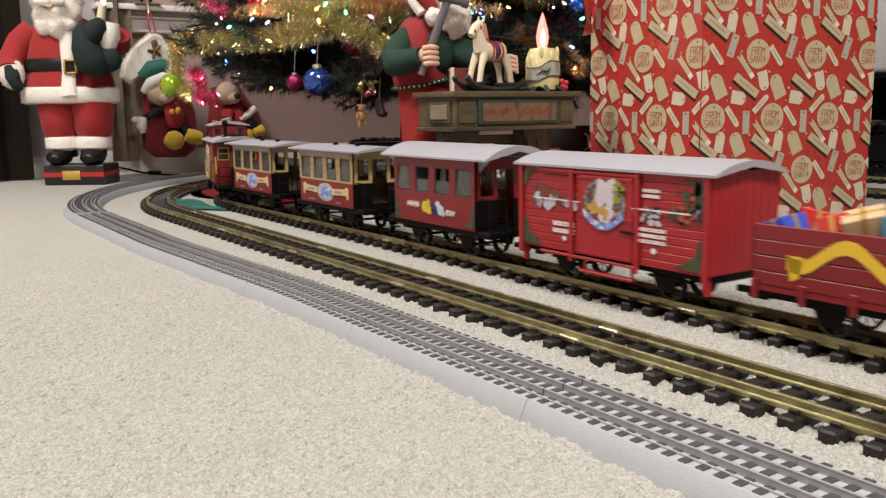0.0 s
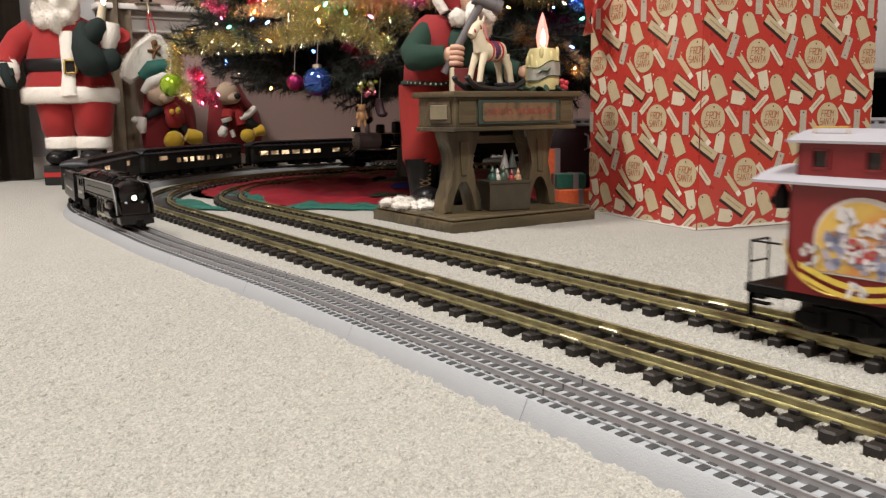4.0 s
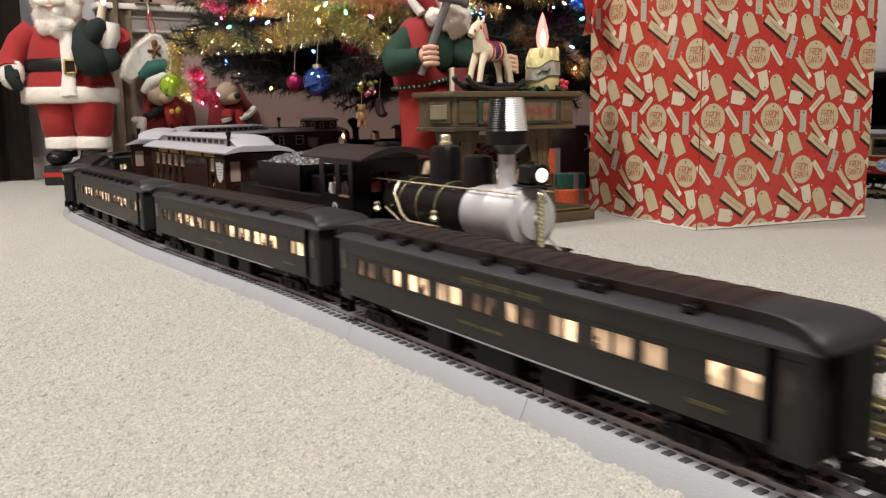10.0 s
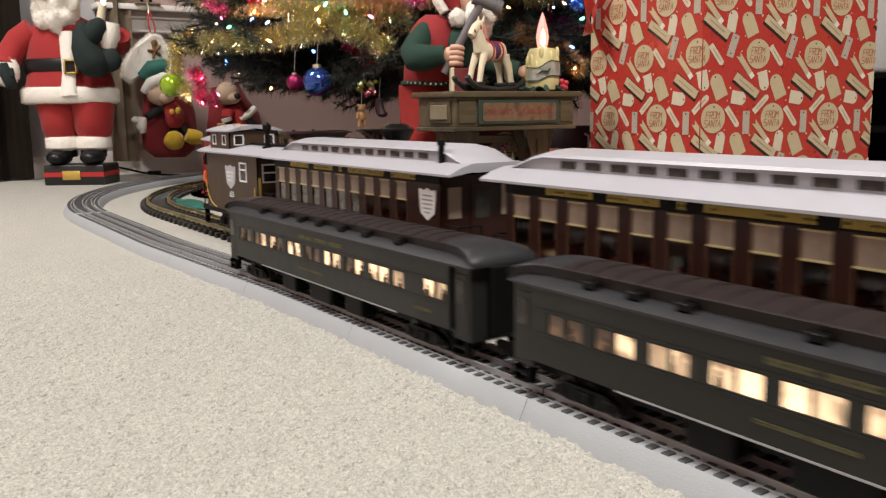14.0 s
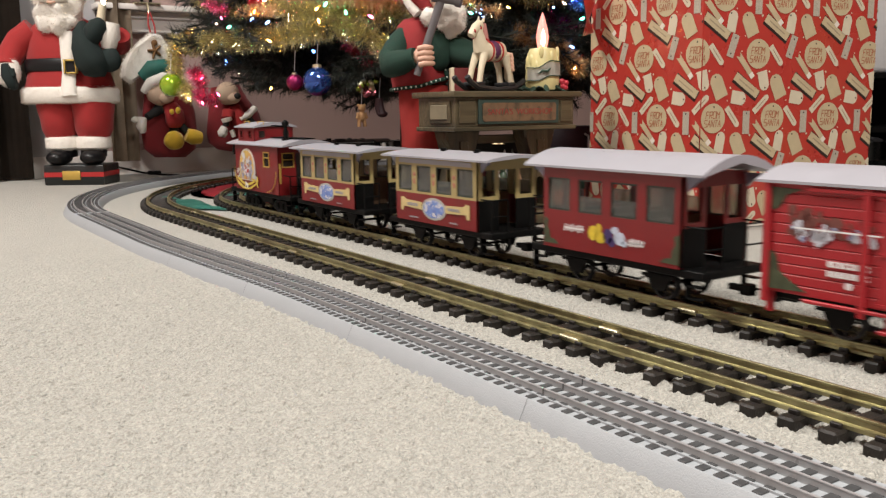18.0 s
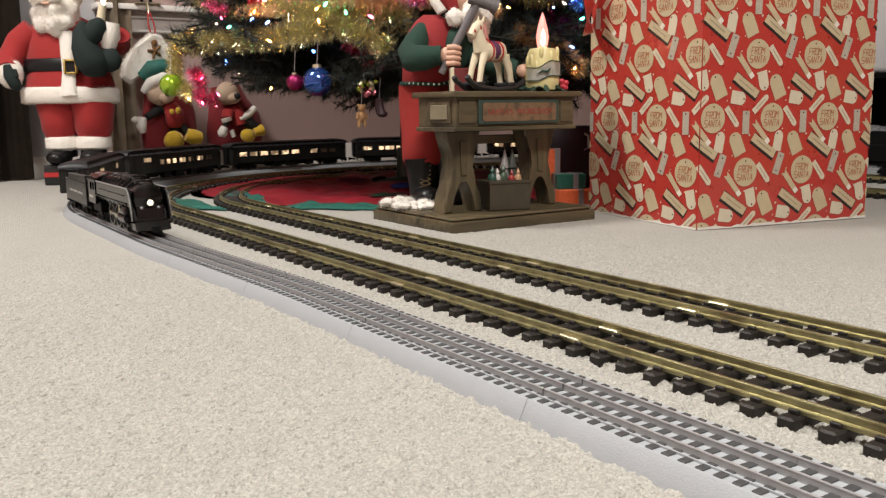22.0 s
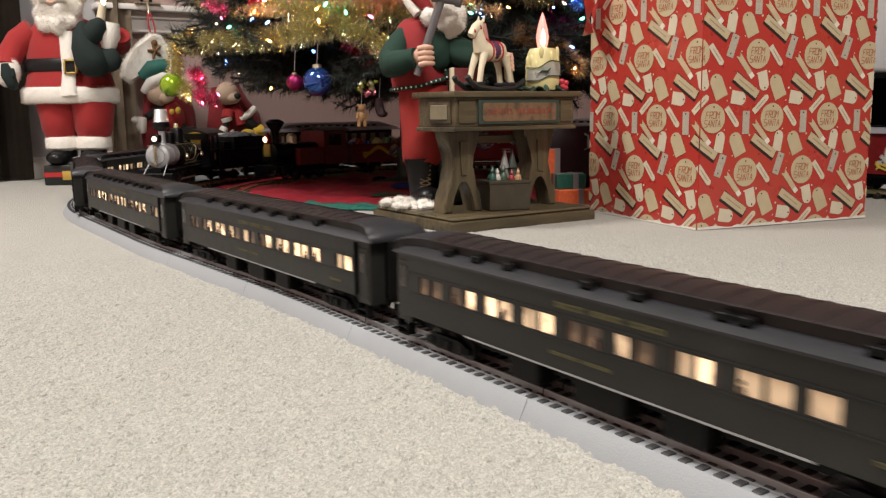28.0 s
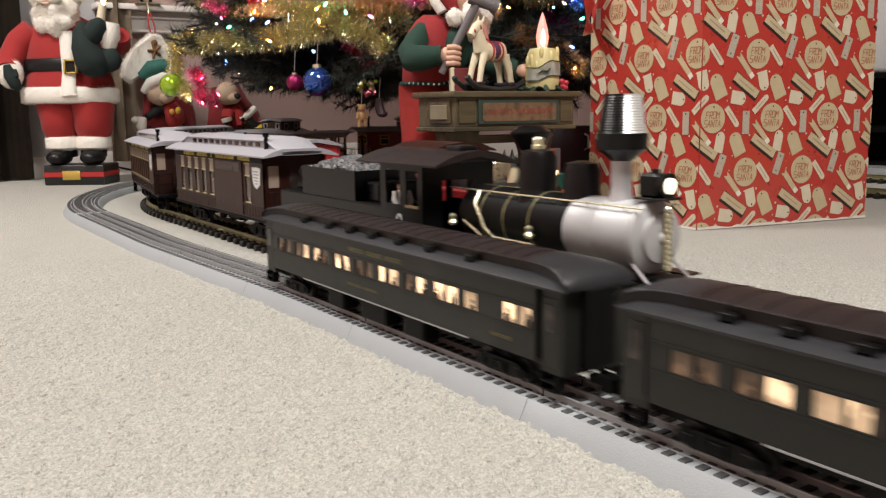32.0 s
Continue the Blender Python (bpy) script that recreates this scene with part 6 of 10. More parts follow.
def red_coach_emblem(car):
    toys = (("yellow", (0.62, 0.46, 0.04), ((-0.020, 0.081, 0.007, 0.008), (-0.008, 0.077, 0.008, 0.006), (-0.011, 0.087, 0.004, 0.005))),
            ("violet", (0.05, 0.03, 0.12), ((0.003, 0.080, 0.007, 0.008), (0.009, 0.074, 0.005, 0.005))),
            ("pale_blue", (0.50, 0.56, 0.68), ((0.020, 0.079, 0.008, 0.007), (0.013, 0.087, 0.005, 0.004), (0.027, 0.074, 0.004, 0.003))))
    for s in (-1, 1):
        y = s * 0.0494
        rng = random.Random(7)
        bm = bmo()
        for x0, x1, z in ((-0.066, -0.034, 0.083), (0.032, 0.054, 0.077)):
            for k in range(6):
                x = x0 + (x1 - x0) * k / 6
                h = rng.uniform(0.006, 0.011)
                prism(bm, [(x, z - h / 2), (x + 0.0022, z - h / 2), (x + 0.0042, z + h / 2), (x + 0.0020, z + h / 2)], -0.0003, 0.0003, "y")
            box(bm, x0, x1, -0.0003, 0.0003, z - 0.0012, z + 0.0006)
        em = part("lettering", bm, BAR_WHITE, car, "white script lettering", at=(0, y, 0))
        for hue, colour, blobs in toys:
            bm = bmo()
            for x, z, rx, rz in blobs:
                disc(bm, x, z, rx, rz, 0, 0.0003)
            part("picture", bm, mat("printed_" + hue + "_toys", colour, 0.4, vary=0.5, scale=120), em)
        bm = bmo()
        for d in (-1, 1):
            prism(bm, [(d * 0.1, 0.062), (d * 0.076, 0.0625), (d * 0.082, 0.067), (d * 0.090, 0.068), (d * 0.091, 0.076), (d * 0.095, 0.081), (d * 0.093, 0.089), (d * 0.1, 0.092)], -0.0003, 0.0003, "y")
        part("holly_corner", bm, HOLLY, em)


def box_car():
    length, width = 0.280, 0.098
    car = thing("goods_van", "bright red planked goods van with printed winter scenes and white roof", "train car")
    h = length / 2
    plank = 0.0086
    bm = bmo()
    box(bm, -h + 0.0012, h - 0.0012, -width / 2 + 0.0012, width / 2 - 0.0012, 0.056, 0.150)
    part("body", bm, RED_BRIGHT, car)
    mesh = MESHES.get("plank") or finish(box(bmo(), -h, h, -0.0012, 0.0008, 0.0004, plank - 0.0004, 0.0005), RED_BRIGHT, "plank")
    MESHES["plank"] = mesh
    for s in (-1, 1):
        for i in range(11):
            part("plank", mesh, None, car, at=pose(0, s * (width / 2 - 0.0008), 0.055 + i * plank, 0, 0, 0 if s > 0 else 180))
    end = finish(box(bmo(), -0.0008, 0.0008, -0.0005, 0.0105, 0.056, 0.154, 0.0004), RED_BRIGHT, "plank")
    for s in (-1, 1):
        for i in range(8):
            part("plank", end, None, car, at=(s * (h + 0.0002), -0.0475 + i * 0.0119, 0))
    for s in (-1, 1):
        y = s * (width / 2 + 0.0022)
        bm = bmo()
        for x in (-h + 0.003, h - 0.003, -0.049, 0.049):
            box(bm, x - 0.003, x + 0.003, y - 0.0014, y + 0.0014, 0.046, 0.150, 0.0006)
        part("post", bm, RED_BRIGHT, car)
        bm = bmo()
        box(bm, -0.040, 0.040, y - 0.0012, y + 0.0012, 0.056, 0.143, 0.0005)
        for z in (0.058, 0.098, 0.140):
            box(bm, -0.040, 0.040, y - 0.0024, y + 0.0024, z, z + 0.0026)
        door = part("sliding_door", bm, RED_BRIGHT, car, at=(0.004, 0, 0))
        bm = box(bmo(), 0.024, 0.044, y - 0.0035, y + 0.0035, 0.0865, 0.0890, 0.0006)
        part("latch", bm, MATT_BLACK, door)
        bm = box(bmo(), -0.10, 0.052, y - 0.0016, y + 0.0030, 0.144, 0.1475, 0.0006)
        box(bm, -0.10, 0.052, y - 0.0016, y + 0.0024, 0.0505, 0.0535, 0.0006)
        part("door_track", bm, RED_BRIGHT, car)
        # printed scenes
        y2 = s * (width / 2 + 0.0005)
        pic = part("picture", disc(bmo(), 0, 0, 0.031, 0.026, 0, 0.0003, 30), PRINT_DARK, door, "printed white-bearded figure medallion", at=(0, s * (width / 2 + 0.0040), 0.116))
        low = [(-0.030 + 0.060 * i / 12, -0.012 - 0.014 * math.sin(math.pi * i / 12)) for i in range(13)]
        part("ribbon", prism(bmo(), [(x, z + 0.0035) for x, z in low] + [(x, z - 0.0035) for x, z in low[::-1]], -0.0003, 0.0003, "y"), PRINT_BLUE, pic, at=(0, s * 0.0012, 0))
        part("white_patch", blotches(16, -0.008, 0.014, -0.014, 0.020, 0.0095, 91), mat("lilac_white_print", (0.58, 0.52, 0.56), 0.45, vary=0.15, scale=120), pic, at=(0, s * 0.0006, 0))
        part("gold_patch", blotches(9, -0.022, 0.010, -0.016, -0.004, 0.0050, 92), mat("ochre_print", (0.46, 0.28, 0.06), 0.45, vary=0.3, scale=120), pic, at=(0, s * 0.0009, 0))
        part("leaf_patch", blotches(7, 0.014, 0.028, 0.004, 0.020, 0.0055, 93), mat("green_gold_print", (0.22, 0.24, 0.03), 0.45, vary=0.5, scale=120), pic, at=(0, s * 0.0009, 0))
        for k, (count, box4, size, col) in enumerate(((26, (-0.116, -0.046, 0.106, 0.128), 0.0062, (0.16, 0.05, 0.04)), (10, (0.060, 0.128, 0.100, 0.118), 0.0080, (0.09, 0.045, 0.04)), (12, (0.094, 0.128, 0.112, 0.138), 0.0075, (0.05, 0.07, 0.04)),
                                                      (22, (-0.114, -0.042, 0.104, 0.116), 0.0050, (0.50, 0.50, 0.56)), (9, (0.054, 0.082, 0.100, 0.112), 0.0045, (0.48, 0.48, 0.54)), (12, (-0.114, 0.128, 0.102, 0.118), 0.0034, (0.22, 0.24, 0.36)),
                                                      (10, (0.096, 0.126, 0.104, 0.134), 0.0040, (0.40, 0.10, 0.07)))):
            part("picture", blotches(count, *box4, size, 60 + k), mat("sleigh_ink_%d" % k, col, 0.45, vary=0.25, scale=150), car, "printed sleigh and reindeer scene", at=(0, y2 + s * 0.0003 * k, 0))
        part("picture", box(bmo(), -0.112, 0.118, -0.0002, 0.0002, 0.1125, 0.1138), WHITE, car, "printed reins", at=(0, y2 + s * 0.0024, 0))
        bm = bmo()
        for x0, x1, z0, z1, ww in ((-0.080, -0.042, 0.074, 0.090, 2), (0.052, 0.090, 0.078, 0.096, 3), (0.056, 0.080, 0.124, 0.135, 2)):
            for k in range(ww):
                zz = z1 - (k + 0.5) * (z1 - z0) / ww
                dashes(bm, x0, x1, 0, zz, (z1 - z0) / ww * 0.6, (0.95,), random.Random(k + 3))
        disc(bm, -0.061, 0.070, 0.003, 0.003, 0, 0.0003)
        disc(bm, 0.072, 0.072, 0.003, 0.003, 0, 0.0003)
        part("lettering", bm, BAR_WHITE, car, "white painted lettering", at=(0, y2 + s * 0.0005, 0))
        bm = bmo()
        for d in (-1, 1):
            prism(bm, [(d * 0.135, 0.058), (d * 0.098, 0.059), (d * 0.112, 0.066), (d * 0.124, 0.074), (d * 0.128, 0.088), (d * 0.135, 0.092)], -0.0003, 0.0003, "y")
            prism(bm, [(d * 0.135, 0.146), (d * 0.105, 0.145), (d * 0.120, 0.140), (d * 0.128, 0.128), (d * 0.135, 0.126)], -0.0003, 0.0003, "y")
        part("holly_corner", bm, HOLLY, car, at=(0, y2 + s * 0.0003, 0))
    arched_roof(car, 0.296, 0.054, 0.1495, 0.012, "white curved roof")
    bm = box(bmo(), -h, h, -0.040, 0.040, 0.048, 0.056, 0.001)
    part("frame", bm, MATT_BLACK, car)
    bm = bmo()
    for s in (-1, 1):
        box(bm, -0.035, 0.045, s * 0.048 - 0.004, s * 0.048 + 0.004, 0.036, 0.039, 0.0006)
        for x in (-0.03, 0.04):
            box(bm, x, x + 0.003, s * 0.048 - 0.001, s * 0.048 + 0.001, 0.038, 0.052)
        for x in (-h + 0.002, h - 0.008):
            box(bm, x, x + 0.006, s * 0.044 - 0.003, s * 0.044 + 0.003, 0.036, 0.056, 0.0008)
    part("step", bm, RED_BRIGHT, car, "red foot board")
    for s in (-1, 1):
        coupler(car, s * (h - 0.004), 0.040, s)
    g_axles(car, (-0.075, 0.075))
    return car


def gondola():
    length, width = 0.285, 0.098
    car = thing("open_wagon", "dark red open wagon loaded with small wrapped gifts", "train car")
    h = length / 2
    bm = bmo()
    for s in (-1, 1):
        for i in range(4):
            y0, y1 = sorted((s * width / 2, s * (width / 2 - 0.003)))
            box(bm, -h, h, y0, y1, 0.058 + i * 0.0138, 0.0712 + i * 0.0138, 0.0006)
        for i in range(4):
            x0, x1 = sorted((s * h, s * (h - 0.003)))
            box(bm, x0, x1, -width / 2, width / 2, 0.058 + i * 0.0138, 0.0712 + i * 0.0138, 0.0006)
    box(bm, -h, h, -width / 2, width / 2, 0.054, 0.060)
    part("body", bm, RED, car, angle=20)
    post = finish(box(bmo(), -0.003, 0.003, -0.0015, 0.0015, 0.046, 0.064, 0.0005), RED, "post")
    for s in (-1, 1):
        for x in np.arange(-h + 0.004, h, 0.046):
            part("post", post, None, car, at=(x, s * 0.0500, 0))
    YEL = mat("yellow_ribbon_print", (0.66, 0.44, 0.03), 0.4, vary=0.15, scale=80)
    for s in (-1, 1):
        bm = bmo()
        for d in (-1, 1):
            pts = []
            for k in range(13):
                x = 0.018 + k * 0.0075
                pts.append((d * x, 0.090 + 0.011 * math.sin((k - 2) * 0.55)))
            prism(bm, [(x, z + 0.006) for x, z in pts] + [(x, z - 0.006) for x, z in pts[::-1]], -0.0003, 0.0003, "y")
            prism(bm, [(d * 0.092, 0.088), (d * 0.108, 0.088), (d * 0.104, 0.066), (d * 0.096, 0.070)], -0.0003, 0.0003, "y")
        em = part("ribbon", bm, YEL, car, "yellow painted ribbon scroll", at=(0, s * 0.0496, 0))
        part("picture", disc(bmo(), 0, 0.088, 0.018, 0.021, 0, 0.0003), PRINT_SCENE, em, at=(0, s * 0.0005, 0))
    rng = random.Random(4)
    cols = [(0.05, 0.09, 0.5), (0.5, 0.03, 0.03), (0.55, 0.4, 0.25), (0.03, 0.25, 0.4), (0.5, 0.1, 0.15), (0.03, 0.2, 0.08), (0.6, 0.5, 0.1)]
    for i in range(16):
        c = cols[i % len(cols)]
        x = -0.120 + (i % 8) * 0.033 + rng.uniform(-0.008, 0.008)
        y = -0.022 + (i // 8) * 0.04 + rng.uniform(-0.006, 0.006)
        k = rng.uniform(0.012, 0.018)
        m = pose(x, y, 0.106 + rng.uniform(0, 0.012), rng.uniform(-25, 25), rng.uniform(-25, 25), rng.uniform(0, 90))
        g = part("gift_parcel", box(bmo(), -k, k, -k * 0.8, k * 0.8, -k * 0.7, k * 0.7, 0.001), mat("gift_paper_%d" % (i % len(cols)), c, 0.35, vary=0.1), car, at=m)
        bm = bmo()
        box(bm, -k * 1.02, k * 1.02, -0.002, 0.002, -k * 0.72, k * 0.72)
        box(bm, -0.002, 0.002, -k * 0.82, k * 0.82, -k * 0.72, k * 0.72)
        part("bow_ribbon", bm, GOLD, g)
    # Filler block under the parcels; the shadow between them is in its dark colour.
    part("load_bed", box(bmo(), -h + 0.004, h - 0.004, -0.045, 0.045, 0.06, 0.098), mat("shadowed_load", (0.12, 0.05, 0.04), 0.7), car)
    part("frame", box(bmo(), -h, h, -0.040, 0.040, 0.046, 0.054), MATT_BLACK, car)
    for s in (-1, 1):
        coupler(car, s * (h - 0.004), 0.040, s)
    g_axles(car, (-0.075, 0.075))
    return car


def red_loco():
    car = thing("steam_locomotive", "red and black tank locomotive with brass lamp plate and red lantern", "locomotive")
    zc = 0.098
    part("boiler", lathe(bmo(), [(0.028, -0.07), (0.028, 0.10), (0.031, 0.102), (0.031, 0.132), (0.020, 0.136), (0.004, 0.138)], (0, 0, zc), "x", 28), BLACK, car)
    part("smokestack", lathe(bmo(), [(0.012, 0.124), (0.010, 0.140), (0.011, 0.158), (0.026, 0.182), (0.026, 0.186), (0.014, 0.194)], (0.105, 0, 0), "z", 24), BLACK, car, "black diamond smokestack")
    part("dome", lathe(bmo(), [(0.016, 0.12), (0.015, 0.145), (0.008, 0.152), (0.001, 0.153)], (0.04, 0, 0), "z", 20), BRIGHT_BRASS, car, "brass dome")
    bm = side_walls(bmo(), 0.10, 0.098, 0.056, 0.158, [(-0.03, 0.03)], 0.112, 0.146)
    box(bm, 0.0475, 0.05, -0.049, 0.049, 0.056, 0.158)
    box(bm, -0.05, -0.0475, -0.049, 0.049, 0.056, 0.11)
    part("cab", bm, RED, car, "red cab", at=(-0.10, 0, 0), angle=20)
    out = [(-0.055, 0.156), (-0.055, 0.158), (-0.03, 0.167), (0, 0.170), (0.03, 0.167), (0.055, 0.158), (0.055, 0.156), (0, 0.163)]
    part("cab_roof", loft(bmo(), [(-0.162, out), (-0.040, out)]), MAROON, car, angle=40)
    for s in (-1, 1):
        part("side_tank", box(bmo(), -0.05, 0.06, s * 0.040 - 0.008, s * 0.040 + 0.008, 0.060, 0.110, 0.002), RED, car)
        part("cylinder", box(bmo(), 0.09, 0.128, s * 0.037 - 0.009, s * 0.037 + 0.009, 0.036, 0.062, 0.003), BLACK, car)
    part("frame", box(bmo(), -0.15, 0.14, -0.018, 0.018, 0.04, 0.066), MATT_BLACK, car)
    part("lamp_plate", box(bmo(), 0.138, 0.142, -0.013, 0.013, 0.088, 0.125, 0.003), mat("olive_gold_plate", (0.42, 0.34, 0.08), 0.4, 0.4), car, "olive-gold lamp bracket plate")
    bm = lathe(bmo(), [(0.010, 0.126), (0.011, 0.128), (0.011, 0.146), (0.008, 0.150), (0.003, 0.157), (0.001, 0.158)], (0.136, 0, 0), "z", 16)
    lamp = part("lantern", bm, RED, car, "small red lantern")
    part("lens", lathe(bmo(), [(0.0085, 0.147), (0.004, 0.150), (0.0008, 0.151)], (0, 0, 0.137), "x", 16), mat("lit_amber_lens", (0.9, 0.7, 0.5), 0.3, emit=(1.0, 0.55, 0.3), emit_strength=6), lamp, "lit amber lens")
    bm = box(bmo(), 0.14, 0.15, -0.046, 0.046, 0.048, 0.064, 0.001)
    for k in range(-5, 6):
        rod(bm, (0.148, k * 0.008, 0.052), (0.152 + 0.03 * (1 - abs(k) / 6), k * 0.007, 0.026), 0.002, seg=5)
    part("pilot", bm, BLACK, car, "black slatted pilot")
    for x in (-0.05, 0.0, 0.05):
        for s in (-1, 1):
            part("driving_wheel", MESHES["g_driver"], None, car, at=pose(x, s * 0.0230, RAIL_G + 0.0215))
    coupler(car, -0.15, 0.040, -1)
    return car


red_caboose = caboose("red caboose with gold window frames and printed oval scene", RED, GOLD, red_emblem, "")
TRAIN_C = [(red_loco(), -1.335, 0.14), (gondola(), -1.0, 0.14), (box_car(), -0.670, 0.15),
           (g_compartment("red short coach with white rounded roof and four windows", RED, RED, True, red_coach_emblem, (-0.04, 0.04)), -0.335, 0.124),
           (g_compartment("cream and red short coach with blue medallion", CREAM, RED, False, yellow_emblem, (-0.03, 0.05)), 0.0, 0.124),
           (g_compartment("cream and red short coach with blue medallion", CREAM, RED, False, yellow_emblem, (-0.03, 0.05)), 0.335, 0.124),
           (red_caboose, 0.648, 0.15)]


# ---- furnishings and decorations ----
FACING = -33.5  # turns a thing so that its front looks to the viewer's side of the room
FELT_RED = mat("red_felt", (0.30, 0.015, 0.015), 0.85, vary=0.15, scale=90, bump=0.0008, bscale=500, sheen=0.08)
FUR = mat("white_fur", (0.78, 0.74, 0.68), 0.95, vary=0.10, scale=120, bump=0.002, bscale=220, sheen=0.4)
GREEN_FELT = mat("dark_green_felt", (0.006, 0.014, 0.013), 0.9, vary=0.2, scale=90, bump=0.0008, bscale=400)
SKIN = mat("painted_skin", (0.60, 0.36, 0.26), 0.5, vary=0.06)
BOOT = mat("black_boot_leather", (0.007, 0.007, 0.008), 0.32, vary=0.3, scale=60, bump=0.001, bscale=90, spec=0.35)
LEATHER = mat("black_belt_leather", (0.008, 0.008, 0.009), 0.4, vary=0.3, spec=0.3)
CANDLE_GLOW = mat("lit_candle_bulb", (0.95, 0.8, 0.5), 0.3, emit=(1.0, 0.72, 0.35), emit_strength=9)
IVORY = mat("ivory_paint", (0.66, 0.58, 0.42), 0.45, vary=0.08, scale=50)


def hair_material():
    """Thin white hairs that let some light through."""
    m = mat("white_fur_hair", (0.84, 0.80, 0.74), 0.95)
    nt = m.node_tree
    glass = nt.nodes.new("ShaderNodeBsdfTranslucent")
    glass.inputs[0].default_value = (0.86, 0.82, 0.76, 1)
    mix = nt.nodes.new("ShaderNodeMixShader")
    mix.inputs[0].default_value = 0.5
    out = nt.nodes["Material Output"]
    nt.links.new(nt.nodes["Principled BSDF"].outputs[0], mix.inputs[1])
    nt.links.new(glass.outputs[0], mix.inputs[2])
    nt.links.new(mix.outputs[0], out.inputs[0])
    return m


HAIR = hair_material()


def fuzz(bm, idx, density, length, seed=0, width=0.0011, lean=0.5, to=None):
    """Short thin hairs on the faces of one material, so that fur has a soft edge."""
    rng = random.Random(seed)
    bm.faces.ensure_lookup_table()
    bm.normal_update()
    jobs = []
    for f in bm.faces:
        if f.material_index == idx:
            want = f.calc_area() * density
            n = int(want) + (rng.random() < want - int(want))
            c = [v.co.copy() for v in f.verts]
            for _ in range(n):
                j = rng.randrange(1, len(c) - 1)
                u, v = rng.random(), rng.random()
                if u + v > 1:
                    u, v = 1 - u, 1 - v
                jobs.append((c[0] + u * (c[j] - c[0]) + v * (c[j + 1] - c[0]), f.normal.copy()))
    for o, n in jobs:
        d = (n + lean * Vector((rng.uniform(-1, 1), rng.uniform(-1, 1), rng.uniform(-1.3, 0.7)))).normalized()
        t = d.cross(Vector((rng.uniform(-1, 1), rng.uniform(-1, 1), rng.uniform(-1, 1)))).normalized() * width
        q = o - n * 0.001
        f = bm.faces.new([bm.verts.new(p) for p in (q - t, q + t, o + d * length * rng.uniform(0.5, 1.0))])
        f.material_index = idx if to is None else to
    return bm


def lumpy(bm, start, amount, freq, seed=0.0):
    """Pushes the vertices made since start in and out along a noise."""
    bm.verts.ensure_lookup_table()
    vs = bm.verts[start:]
    mid = sum((v.co for v in vs), Vector()) / max(1, len(vs))
    for v in vs:
        k = noise.noise(v.co * freq + Vector((seed, seed * 0.7, 0)))
        v.co += (v.co - mid).normalized() * k * amount
    return bm


